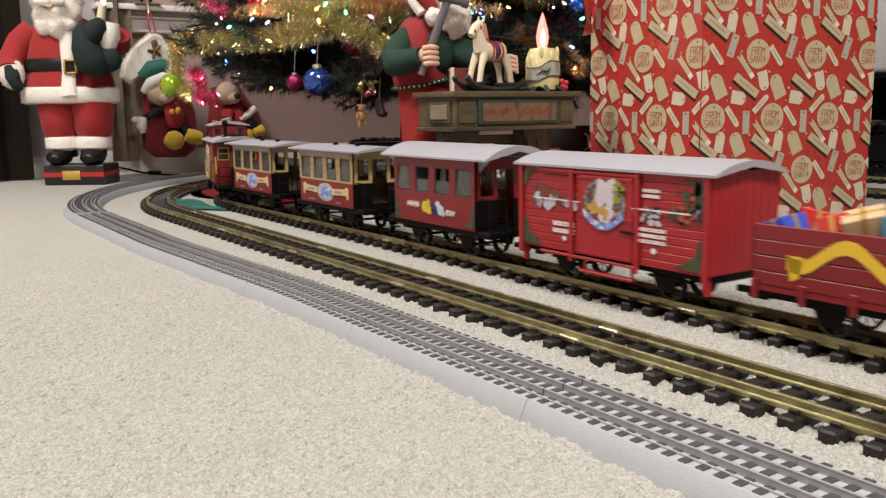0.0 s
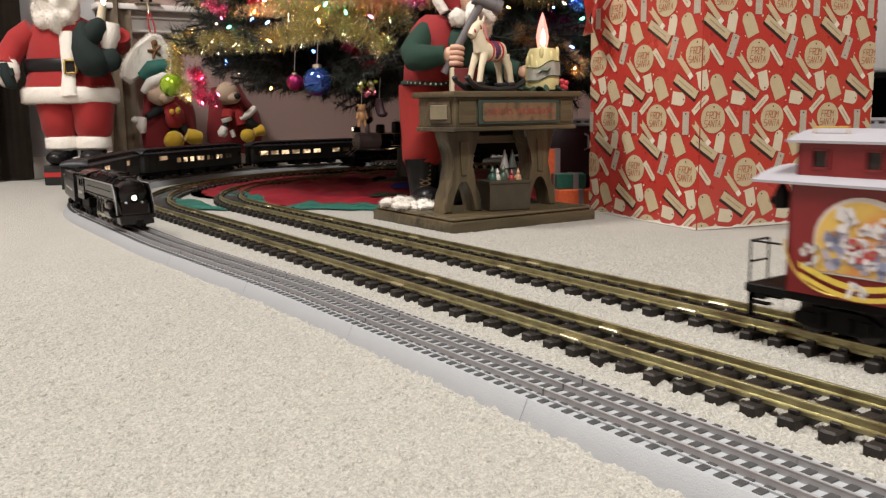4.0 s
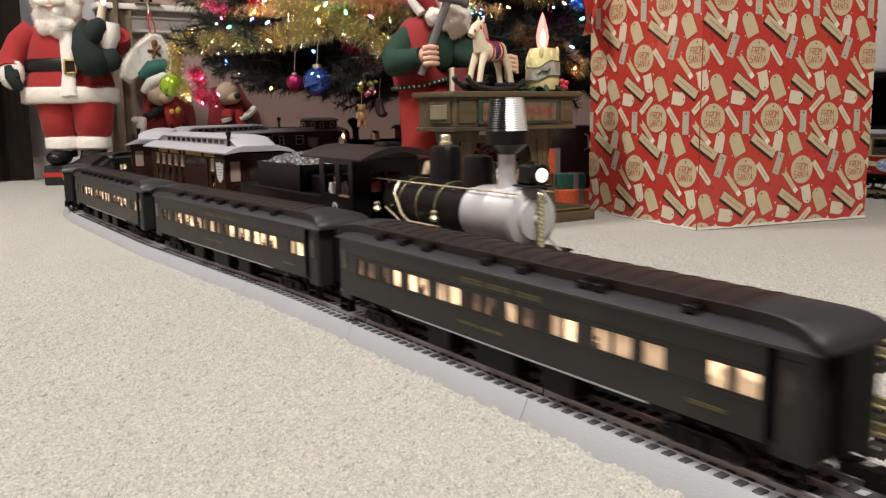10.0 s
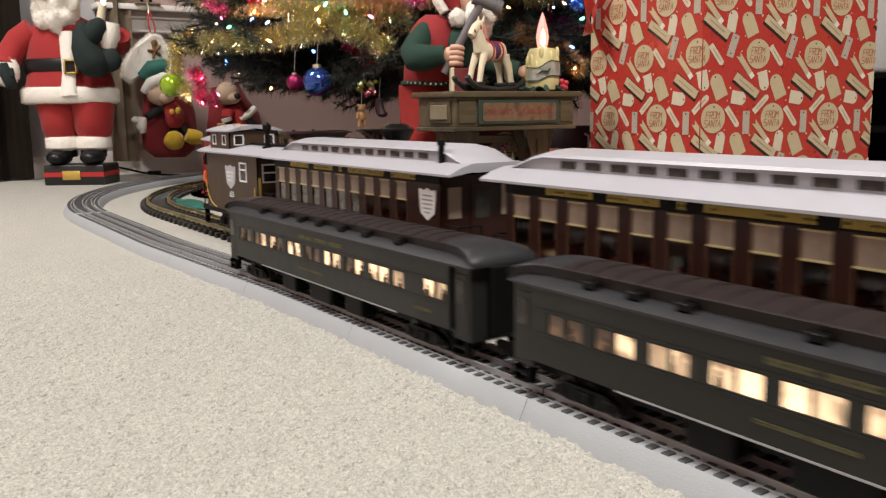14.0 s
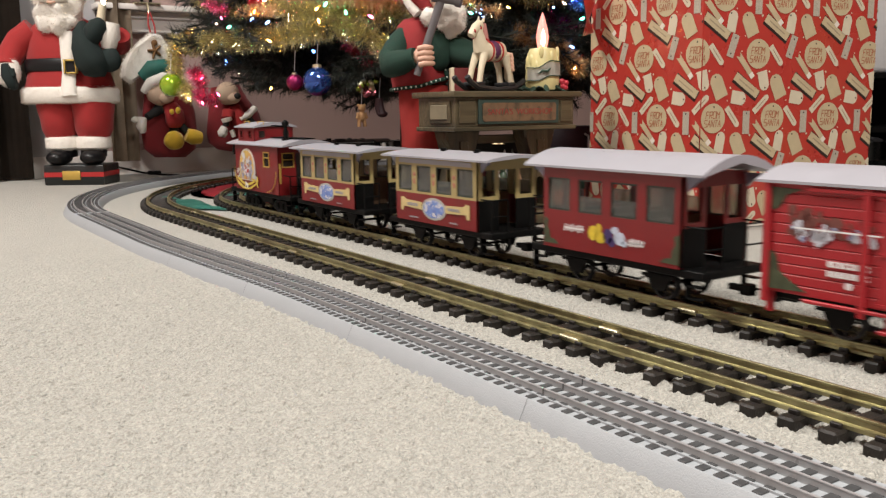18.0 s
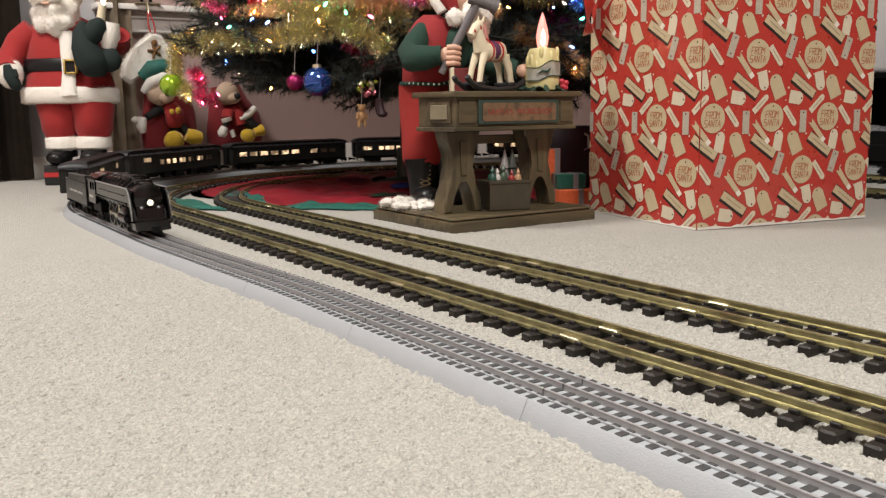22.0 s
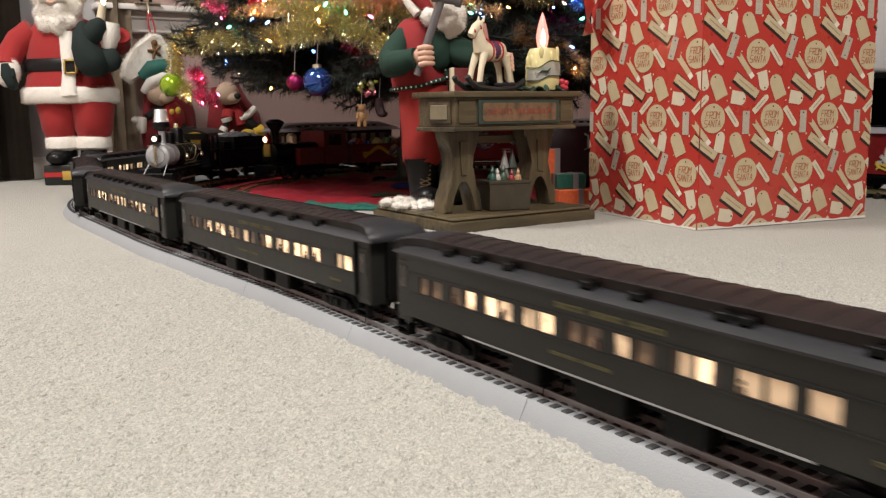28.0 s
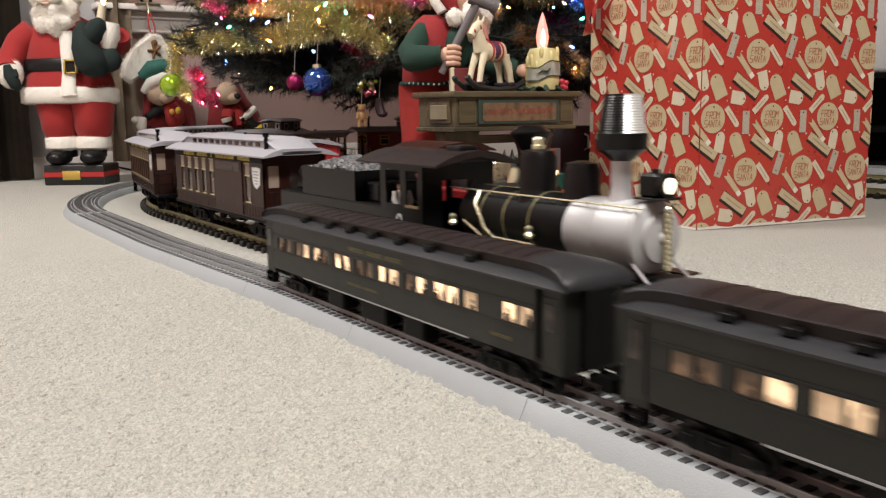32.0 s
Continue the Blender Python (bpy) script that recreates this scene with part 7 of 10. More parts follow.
def left_santa():
    """Standing figure, about 0.6 m high, on its own plinth."""
    s = thing("santa_figure", "standing red-coated Santa figure holding a candle and green sack", "figurine", pose(0.02, 2.90, 0, 0, 0, FACING))
    bm = bmo()
    prism(bm, [(-0.078, -0.06), (0.104, -0.06), (0.104, 0.07), (-0.078, 0.07)], 0.0, 0.062, "z", idx=0, bevel=0.003)
    box(bm, -0.0785, 0.1045, -0.0612, 0.0712, 0.026, 0.040, idx=1)
    prism(bm, [(-0.022, 0.016), (0.034, 0.016), (0.034, 0.045), (-0.022, 0.045)], -0.064, -0.0605, "y", idx=2, bevel=0.001)
    for sx in (-1, 1):
        x = 0.010 + sx * 0.046
        ball(bm, (x + sx * 0.006, -0.026, 0.084), 0.040, 0.9, 1.35, 0.62, idx=3)
        lathe(bm, [(0.038, 0.085), (0.040, 0.125)], (x, 0.0, 0), "z", 14, idx=3)
        lathe(bm, [(0.042, 0.108), (0.052, 0.113), (0.053, 0.142), (0.044, 0.148)], (x, 0, 0), "z", 18, idx=5)
        n = len(bm.verts)
        lathe(bm, [(0.045, 0.144), (0.055, 0.17), (0.060, 0.20), (0.064, 0.24), (0.064, 0.27), (0.062, 0.30)], (x + sx * 0.006, 0, 0), "z", 20, idx=4)
        lumpy(bm, n, 0.006, 26, sx)
    start = len(bm.verts)
    prof = [(0.140, 0.262), (0.139, 0.29), (0.132, 0.315), (0.126, 0.34), (0.122, 0.36), (0.123, 0.385), (0.122, 0.41), (0.118, 0.44), (0.108, 0.47), (0.09, 0.49), (0.05, 0.51)]
    lathe(bm, prof, (-0.008, 0.01, 0), "z", 36, idx=4)
    lumpy(bm, start, 0.006, 22, 3.0)
    lathe(bm, [(0.139, 0.250), (0.147, 0.254), (0.148, 0.290), (0.137, 0.298)], (-0.008, 0.01, 0), "z", 36, idx=5)
    lathe(bm, [(0.126, 0.344), (0.1305, 0.347), (0.1290, 0.380), (0.124, 0.383)], (-0.008, 0.01, 0), "z", 36, idx=6)
    bm.verts.ensure_lookup_table()
    for v in bm.verts[start:]:
        v.co.y = 0.01 + (v.co.y - 0.01) * 0.62
    tube(bm, [(0.026, -0.080, 0.270), (0.024, -0.076, 0.300), (0.026, -0.068, 0.34), (0.024, -0.066, 0.40), (0.020, -0.058, 0.46)], [0.010, 0.0095, 0.009, 0.009, 0.009], 12, idx=5, squash=2.3)
    for x0, x1, z0, z1 in ((0.017, 0.023, 0.335, 0.378), (0.051, 0.057, 0.335, 0.378), (0.023, 0.051, 0.335, 0.341), (0.023, 0.051, 0.372, 0.378)):
        box(bm, x0, x1, -0.086, -0.075, z0, z1, 0.001, idx=2)
    box(bm, 0.022, 0.052, -0.0805, -0.072, 0.340, 0.373, idx=6)
    # sleeve, fur cuff, dark mitten with the candle, and the sack
    tube(bm, [(0.075, 0.0, 0.460), (0.130, 0.0, 0.438), (0.165, -0.03, 0.430), (0.175, -0.05, 0.450)], [0.042, 0.044, 0.040, 0.034], 14, idx=4)
    n = len(bm.verts)
    tube(bm, [(0.150, -0.070, 0.408), (0.158, -0.072, 0.445), (0.165, -0.070, 0.482)], [0.020, 0.030, 0.022], 14, idx=5)
    n = len(bm.verts)
    tube(bm, [(0.100, -0.090, 0.420), (0.118, -0.095, 0.450), (0.135, -0.096, 0.475), (0.143, -0.092, 0.490)], [0.022, 0.030, 0.028, 0.014], 14, idx=7)
    ball(bm, (0.112, -0.108, 0.455), 0.013, 0.8, 0.8, 1.5, idx=7)
    tube(bm, [(0.078, -0.070, 0.482), (0.082, -0.090, 0.455), (0.090, -0.095, 0.415), (0.106, -0.096, 0.375), (0.122, -0.092, 0.345), (0.126, -0.088, 0.324)], [0.014, 0.026, 0.036, 0.046, 0.040, 0.014], 18, idx=7)
    ball(bm, (0.155, -0.078, 0.376), 0.036, 1.0, 0.75, 0.95, seg=18, rings=12, idx=7)
    lumpy(bm, n, 0.008, 30, 8.0)
    rod(bm, (0.140, -0.092, 0.485), (0.150, -0.092, 0.532), 0.013, 0.011, 10, idx=8)
    ball(bm, (0.153, -0.092, 0.545), 0.010, 0.7, 0.7, 1.5, idx=9)
    fuzz(bm, 5, 110000, 0.0055, 1, width=0.0008, to=10)
    part("body", bm, [mat("black_plinth", (0.012, 0.014, 0.014), 0.35), mat("red_band", (0.4, 0.02, 0.02), 0.5), GOLD, BOOT, FELT_RED, FUR, LEATHER, GREEN_FELT, IVORY, CANDLE_GLOW, HAIR], s, angle=60)
    # head and beard
    bm = bmo()
    ball(bm, (0, 0, 0.075), 0.062, 0.95, 0.95, 1.1, idx=1)
    n = len(bm.verts)
    ball(bm, (0, -0.022, 0.018), 0.070, 0.98, 0.72, 0.95, seg=40, rings=26)
    lumpy(bm, n, 0.016, 34, 2.0)
    lumpy(bm, n, 0.006, 90, 4.0)
    for sx in (-1, 1):
        n = len(bm.verts)
        ball(bm, (sx * 0.060, -0.01, 0.088), 0.026, 0.8, 1, 1.7, 14, 10)
        ball(bm, (sx * 0.02, -0.070, 0.064), 0.018, 1.5, 0.7, 0.7, 14, 10)
        lumpy(bm, n, 0.006, 60, sx)
    ball(bm, (0, -0.070, 0.083), 0.012, idx=1, seg=8, rings=6)
    tube(bm, [(-0.012, -0.074, 0.052), (0, -0.078, 0.049), (0.012, -0.074, 0.052)], [0.003, 0.005, 0.003], 7, idx=1)
    lathe(bm, [(0.062, 0.125), (0.074, 0.130), (0.074, 0.150), (0.062, 0.158)], (0, 0, 0), "z", 18)
    lathe(bm, [(0.062, 0.15), (0.05, 0.19), (0.025, 0.22), (0.004, 0.23)], (0, 0, 0), "z", 18, idx=2)
    fuzz(bm, 0, 80000, 0.009, 2, width=0.0009, to=3)
    head = part("head", bm, [FUR, SKIN, FELT_RED, HAIR], s, at=(-0.010, -0.015, 0.495), angle=60)
    # swinging arm
    bm = bmo()
    tube(bm, [(0.0, 0, 0.0), (-0.045, -0.005, -0.035), (-0.075, -0.02, -0.085), (-0.072, -0.04, -0.115)], [0.042, 0.043, 0.038, 0.036], 14)
    lumpy(bm, 0, 0.006, 30, 5.0)
    ball(bm, (-0.070, -0.045, -0.125), 0.041, 0.95, 0.6, 1.15, idx=1)
    tube(bm, [(-0.068, -0.056, -0.105), (-0.062, -0.062, -0.135), (-0.050, -0.062, -0.165), (-0.042, -0.060, -0.178)], [0.017, 0.024, 0.021, 0.010], 14, idx=2, squash=0.8)
    tube(bm, [(-0.050, -0.066, -0.120), (-0.040, -0.070, -0.140)], [0.010, 0.007], 8, idx=2)
    fuzz(bm, 1, 90000, 0.006, 3, width=0.0008, to=3)
    arm = part("arm", bm, [FELT_RED, FUR, GREEN_FELT, HAIR], s, at=(-0.098, 0, 0.470), angle=60)
    return s, head, arm


def right_santa():
    s = thing("santa_figure", "Santa toymaker figure in red vest and green sleeves with hammer", "figurine", pose(0.438, 1.478, 0.027, 0, 0, FACING))
    bm = bmo()
    for x, y in ((-0.030, 0.0), (0.020, 0.012)):
        tube(bm, [(x - 0.004, y + 0.008, 0.018), (x + 0.008, y - 0.024, 0.018), (x + 0.018, y - 0.052, 0.015), (x + 0.022, y - 0.064, 0.012)], [0.024, 0.027, 0.025, 0.012], 16, idx=1, squash=0.72)
        tube(bm, [(x, y + 0.004, 0.004), (x, y + 0.004, 0.035), (x, y, 0.060), (x - 0.002, y, 0.092)], [0.027, 0.030, 0.033, 0.037], 18, idx=1)
        for k in range(6):
            for sx in (-1, 1):
                z = 0.034 + k * 0.009
                rod(bm, (x + 0.004 - sx * 0.010, y - 0.029, z), (x + 0.006 + sx * 0.010, y - 0.0305, z + 0.008), 0.0012, seg=5, idx=2)
    n = len(bm.verts)
    lathe(bm, [(0.040, 0.078), (0.046, 0.086), (0.045, 0.11), (0.046, 0.14), (0.047, 0.17), (0.050, 0.20), (0.050, 0.235)], (-0.027, 0.01, 0), "z", 26)
    lumpy(bm, n, 0.006, 40, 1.0)
    part("legs", bm, [mat("bright_red_cloth", (0.29, 0.018, 0.014), 0.85, vary=0.1, scale=40, bump=0.001, bscale=60), BOOT, mat("tan_lace", (0.25, 0.18, 0.1), 0.7)], s, angle=60)
    # upper body, turns as he hammers; its zero is at the waist
    bm = bmo()
    lathe(bm, [(0.054, 0.026), (0.057, 0.030), (0.057, 0.06), (0.055, 0.095), (0.048, 0.130), (0.034, 0.155), (0.02, 0.165)], (-0.028, 0.0, 0), "z", 28, idx=0)
    for v in bm.verts:
        v.co.y *= 0.9
        if v.co.z < 0.04 and v.co.x > -0.02:
            v.co.z += 0.25 * (v.co.x + 0.02)
    lumpy(bm, 0, 0.004, 40, 6.0)
    trim = []
    for k in range(34):
        a = math.pi * (1.0 + 0.93 * k / 33)
        x, y = -0.028 + 0.0585 * math.cos(a), 0.0585 * 0.9 * math.sin(a)
        trim.append((x, y, 0.030 + (0.25 * (x + 0.02) if x > -0.02 else 0.0)))
    for k in range(14):
        trim.append((0.031 - 0.0008 * k, -0.020 - 0.0012 * k, 0.044 + k * 0.0072))
    tube(bm, [(x, y - 0.0008, z) for x, y, z in trim], 0.0042, 6, idx=1)
    for k, (x, y, z) in enumerate(trim):
        if k % 2 == 0:
            ball(bm, (x, y - 0.004, z), 0.0024, seg=6, rings=4, idx=2)
    # near arm with hand and hammer
    n = len(bm.verts)
    tube(bm, [(-0.046, -0.012, 0.135), (-0.058, -0.030, 0.115), (-0.070, -0.046, 0.090), (-0.068, -0.060, 0.077), (-0.050, -0.074, 0.078), (-0.024, -0.084, 0.083)], [0.020, 0.025, 0.027, 0.027, 0.024, 0.018], 18, idx=1)
    lumpy(bm, n, 0.004, 60, 9.0)
    rod(bm, (-0.026, -0.084, 0.083), (-0.018, -0.086, 0.0835), 0.0195, 0.0185, 16, idx=1)
    ball(bm, (-0.004, -0.088, 0.084), 0.018, 1.05, 0.75, 0.95, 16, 10, idx=3)
    for k in range(4):
        z = 0.098 - k * 0.0098
        tube(bm, [(-0.008, -0.100, z), (0.004, -0.106, z + 0.001), (0.014, -0.100, z), (0.016, -0.092, z)], [0.0054, 0.0056, 0.0052, 0.0045], 8, idx=3)
    rod(bm, (-0.017, -0.092, 0.050), (0.043, -0.100, 0.182), 0.0068, 0.0085, 12, idx=4)
    rod(bm, (0.028, -0.102, 0.192), (0.078, -0.102, 0.178), 0.012, 0.011, 14, idx=4)
    rod(bm, (0.072, -0.102, 0.180), (0.082, -0.102, 0.1765), 0.014, 0.014, 14, idx=4)
    # far arm reaching over the bench, shirt front
    tube(bm, [(0.010, 0.010, 0.130), (0.060, -0.020, 0.090), (0.110, -0.050, 0.068), (0.135, -0.060, 0.066)], [0.026, 0.028, 0.024, 0.018], 14, idx=1)
    ball(bm, (0.148, -0.062, 0.064), 0.014, 1.2, 0.8, 1.0, 14, 9, idx=3)
    for k in range(4):
        tube(bm, [(0.150, -0.070 - 0.001 * k, 0.074 - k * 0.008), (0.163, -0.074, 0.070 - k * 0.008), (0.164, -0.072, 0.062 - k * 0.007)], [0.0048, 0.0048, 0.004], 8, idx=3)
    ball(bm, (0.018, -0.026, 0.100), 0.034, 0.9, 0.8, 1.3, 16, 10, idx=1)
    # beard, head, cap with its bobble
    ball(bm, (0.036, -0.020, 0.200), 0.034, idx=3)
    n = len(bm.verts)
    ball(bm, (0.050, -0.040, 0.160), 0.034, 0.85, 0.9, 1.25, 30, 20, idx=5)
    lumpy(bm, n, 0.010, 60, 2.0)
    n = len(bm.verts)
    ball(bm, (0.010, -0.042, 0.160), 0.0165, 1.0, 1.0, 1.05, 18, 12, idx=5)
    lumpy(bm, n, 0.004, 90, 2.0)
    tube(bm, [(-0.036, -0.020, 0.215), (-0.026, -0.026, 0.190), (-0.014, -0.030, 0.170)], [0.012, 0.012, 0.010], 10, idx=5)
    tube(bm, [(-0.014, -0.022, 0.215), (0.000, -0.030, 0.195), (0.008, -0.036, 0.175)], [0.026, 0.020, 0.010], 12, idx=0)
    lathe(bm, [(0.037, 0.232), (0.03, 0.262), (0.010, 0.284)], (0.022, -0.008, 0), "z", 16, idx=0)
    lathe(bm, [(0.036, 0.212), (0.042, 0.218), (0.042, 0.232), (0.036, 0.238)], (0.024, -0.010, 0), "z", 16, idx=5)
    fuzz(bm, 5, 90000, 0.006, 4, 0.0008, to=6)
    up = part("upper_body", bm, [mat("red_vest_cloth", (0.25, 0.016, 0.018), 0.85, vary=0.12, scale=60, bump=0.0006, bscale=400), GREEN_FELT2, mat("white_bead", (0.6, 0.62, 0.55), 0.5), SKIN, mat("grey_hammer", (0.13, 0.12, 0.125), 0.5), FUR, HAIR], s, at=(0.006, 0.0, 0.205), angle=60)
    return s, up


GREEN_FELT2 = mat("bottle_green_cloth", (0.010, 0.036, 0.024), 0.9, vary=0.25, scale=80, bump=0.0006, bscale=400)
OLD_WOOD = mat("painted_old_wood", (0.088, 0.068, 0.037), 0.38, vary=0.75, scale=34, bump=0.0016, bscale=70, stretch=(0.22, 2.2, 2.2), spots=(0.035, 0.030, 0.018), spot_scale=11)
OLD_WOOD_UP = mat("painted_old_wood_upright", (0.092, 0.072, 0.039), 0.36, vary=0.75, scale=34, bump=0.0016, bscale=70, stretch=(2.2, 2.2, 0.22), spots=(0.035, 0.030, 0.018), spot_scale=11)
DARK_EDGE = mat("dark_worn_edge", (0.05, 0.042, 0.028), 0.5, vary=0.3)


def workbench():
    base = thing("display_plinth", "worn brown wooden plinth under the toy workshop", "plinth")
    bm = box(bmo(), 0.304, 0.641, 1.231, 1.513, 0.0, 0.020, 0.003, 2)
    part("board", bm, OLD_WOOD, base)
    bm = prism(bmo(), [(0.310, 1.237), (0.635, 1.237), (0.635, 1.507), (0.310, 1.507)], 0.020, 0.027, "z", bevel=0.003)
    part("top_board", bm, OLD_WOOD, base)
    b = thing("workbench", "small olive-brown wooden workbench with drawers and painted sign", "table")
    bm = box(bmo(), 0.327, 0.625, 1.255, 1.395, 0.2360, 0.2465, 0.002, 2)
    part("top", bm, OLD_WOOD, b)
    bm = bmo()
    box(bm, 0.336, 0.612, 1.265, 1.385, 0.184, 0.2360, 0.001)
    box(bm, 0.332, 0.616, 1.261, 1.389, 0.176, 0.184, 0.0015)
    part("apron", bm, OLD_WOOD, b)
    d = part("drawer", box(bmo(), 0.3325, 0.336, 1.277, 1.345, 0.190, 0.230, 0.0012), OLD_WOOD, b)
    part("drawer_panel", box(bmo(), 0.3305, 0.3330, 1.284, 1.338, 0.197, 0.223, 0.0010), mat("pale_worn_panel", (0.20, 0.17, 0.11), 0.5, vary=0.3, scale=60), d)
    part("drawer", box(bmo(), 0.343, 0.378, 1.2615, 1.265, 0.190, 0.230, 0.0012), OLD_WOOD, b)
    part("corner_panel", box(bmo(), 0.577, 0.605, 1.2615, 1.265, 0.190, 0.230, 0.0012), OLD_WOOD, b)
    sign = part("sign", box(bmo(), 0.384, 0.571, 1.2605, 1.265, 0.188, 0.232, 0.001), mat("green_sign_border", (0.030, 0.055, 0.045), 0.5, vary=0.3, scale=60), b, "painted workshop sign")
    out = [(0.392, 0.196), (0.396, 0.193), (0.559, 0.193), (0.563, 0.196), (0.563, 0.223), (0.559, 0.226), (0.396, 0.226), (0.392, 0.223)]
    part("sign_field", prism(bmo(), out, 1.2590, 1.2607, "y"), mat("tan_sign_field", (0.17, 0.10, 0.055), 0.5, vary=0.5, scale=70, spots=(0.07, 0.05, 0.03), spot_scale=50), sign)
    part("lettering", text_mesh("SANTA'S  WORKSHOP", 0.0150, mat("faded_red_letter", (0.26, 0.040, 0.03), 0.6), 0.0003), None, sign, "faded red words on the sign", at=pose(0.4775, 1.2587, 0.2095, 90, 0, 0))
    # shaped trestle legs
    leg = [(-0.064, 0.0), (-0.036, 0.0), (-0.030, 0.030), (-0.020, 0.052), (-0.008, 0.060), (0.008, 0.060), (0.020, 0.052), (0.030, 0.030), (0.036, 0.0), (0.064, 0.0), (0.060, 0.018), (0.048, 0.034), (0.044, 0.052), (0.034, 0.064), (0.030, 0.085), (0.030, 0.106), (0.038, 0.120), (0.052, 0.134), (0.058, 0.150), (-0.058, 0.150), (-0.052, 0.134), (-0.038, 0.120), (-0.030, 0.106), (-0.030, 0.085), (-0.034, 0.064), (-0.044, 0.052), (-0.048, 0.034), (-0.060, 0.018)]
    for u in (0.379, 0.560):
        part("leg", prism(bmo(), [(u + y * 0.68, 0.027 + z) for y, z in leg], 1.302, 1.342, "y", bevel=0.003), OLD_WOOD_UP, b, "carved trestle leg")
        part("leg_moulding", prism(bmo(), [(u + y, 0.095 + z) for y, z in ((-0.006, 0.0), (0.006, 0.0), (0.008, 0.03), (0.009, 0.062), (-0.009, 0.062), (-0.008, 0.03))], 1.2990, 1.3035, "y", bevel=0.001), OLD_WOOD_UP, b, "raised worn panel on the leg")
    part("stretcher", box(bmo(), 0.393, 0.540, 1.340, 1.356, 0.150, 0.166, 0.002), OLD_WOOD, b)
    # what stands on the plinth and the bench
    crate = thing("toy_crate", "small dark wooden crate of toys on the plinth", "crate", pose(0.470, 1.300, 0.027, 0, 0, -14))
    bm = bmo()
    prism(bm, [(-0.040, -0.028), (0.042, -0.028), (0.042, 0.034), (-0.040, 0.034)], 0, 0.052, "z", bevel=0.002)
    prism(bm, [(-0.042, -0.030), (0.044, -0.030), (0.044, 0.036), (-0.042, 0.036)], 0.050, 0.056, "z", bevel=0.001)
    part("case", bm, mat("dark_crate_wood", (0.045, 0.036, 0.022), 0.5, vary=0.6, scale=50), crate)
    rng = random.Random(12)
    for i, (c, k) in enumerate((((0.02, 0.07, 0.05), 0.011), ((0.55, 0.52, 0.48), 0.009), ((0.05, 0.08, 0.05), 0.012), ((0.30, 0.03, 0.03), 0.008), ((0.42, 0.25, 0.14), 0.009))):
        bm = bmo()
        x, y, z = -0.024 + i * 0.012, rng.uniform(-0.012, 0.010), 0.056
        lathe(bm, [(k * 0.7, z - 0.006), (k * 0.8, z), (k * 0.6, z + k * 0.9), (k * 0.35, z + k * 1.2)], (x, y, 0), "z", 10)
        ball(bm, (x, y, z + k * 1.5), k * 0.42, seg=8, rings=6)
        tube(bm, [(x - k * 0.6, y, z + k * 0.8), (x - k * 0.9, y - 0.004, z + k * 0.4)], [k * 0.2, k * 0.16], 6)
        lathe(bm, [(k * 0.45, z + k * 1.65), (k * 0.05, z + k * 2.4)], (x, y, 0), "z", 8)
        part("toy", bm, mat("toy_colour_%d" % i, c, 0.4, vary=0.3, scale=90), crate)
    for i in range(2):
        bm = bmo()
        lathe(bm, [(0.010, 0.056), (0.006, 0.075), (0.009, 0.078), (0.004, 0.100), (0.001, 0.112)], (0.006 + i * 0.016, 0.01, 0), "z", 10)
        part("toy_tree", bm, [mat("silver_toy", (0.35, 0.35, 0.34), 0.35, 0.5), mat("dark_toy", (0.05, 0.06, 0.05), 0.4)][i], crate)
    snow = thing("cotton_snow", "tuft of white cotton snow on the plinth", "decoration", pose(0.372, 1.455, 0.027))
    bm = bmo()
    for i in range(60):
        ball(bm, (rng.uniform(-0.058, 0.02), rng.uniform(-0.070, 0.055), rng.uniform(0.0, 0.010)), rng.uniform(0.005, 0.012), 1.3, 1.1, 0.7, 8, 6)
    lumpy(bm, 0, 0.012, 70, 3.0)
    for v in bm.verts:
        v.co.z = max(v.co.z, 0.0005)
    fuzz(bm, 0, 110000, 0.0075, 8, width=0.0006, lean=0.9, to=1)
    part("tuft", bm, [FUR, HAIR], snow)
    horse()
    candle()


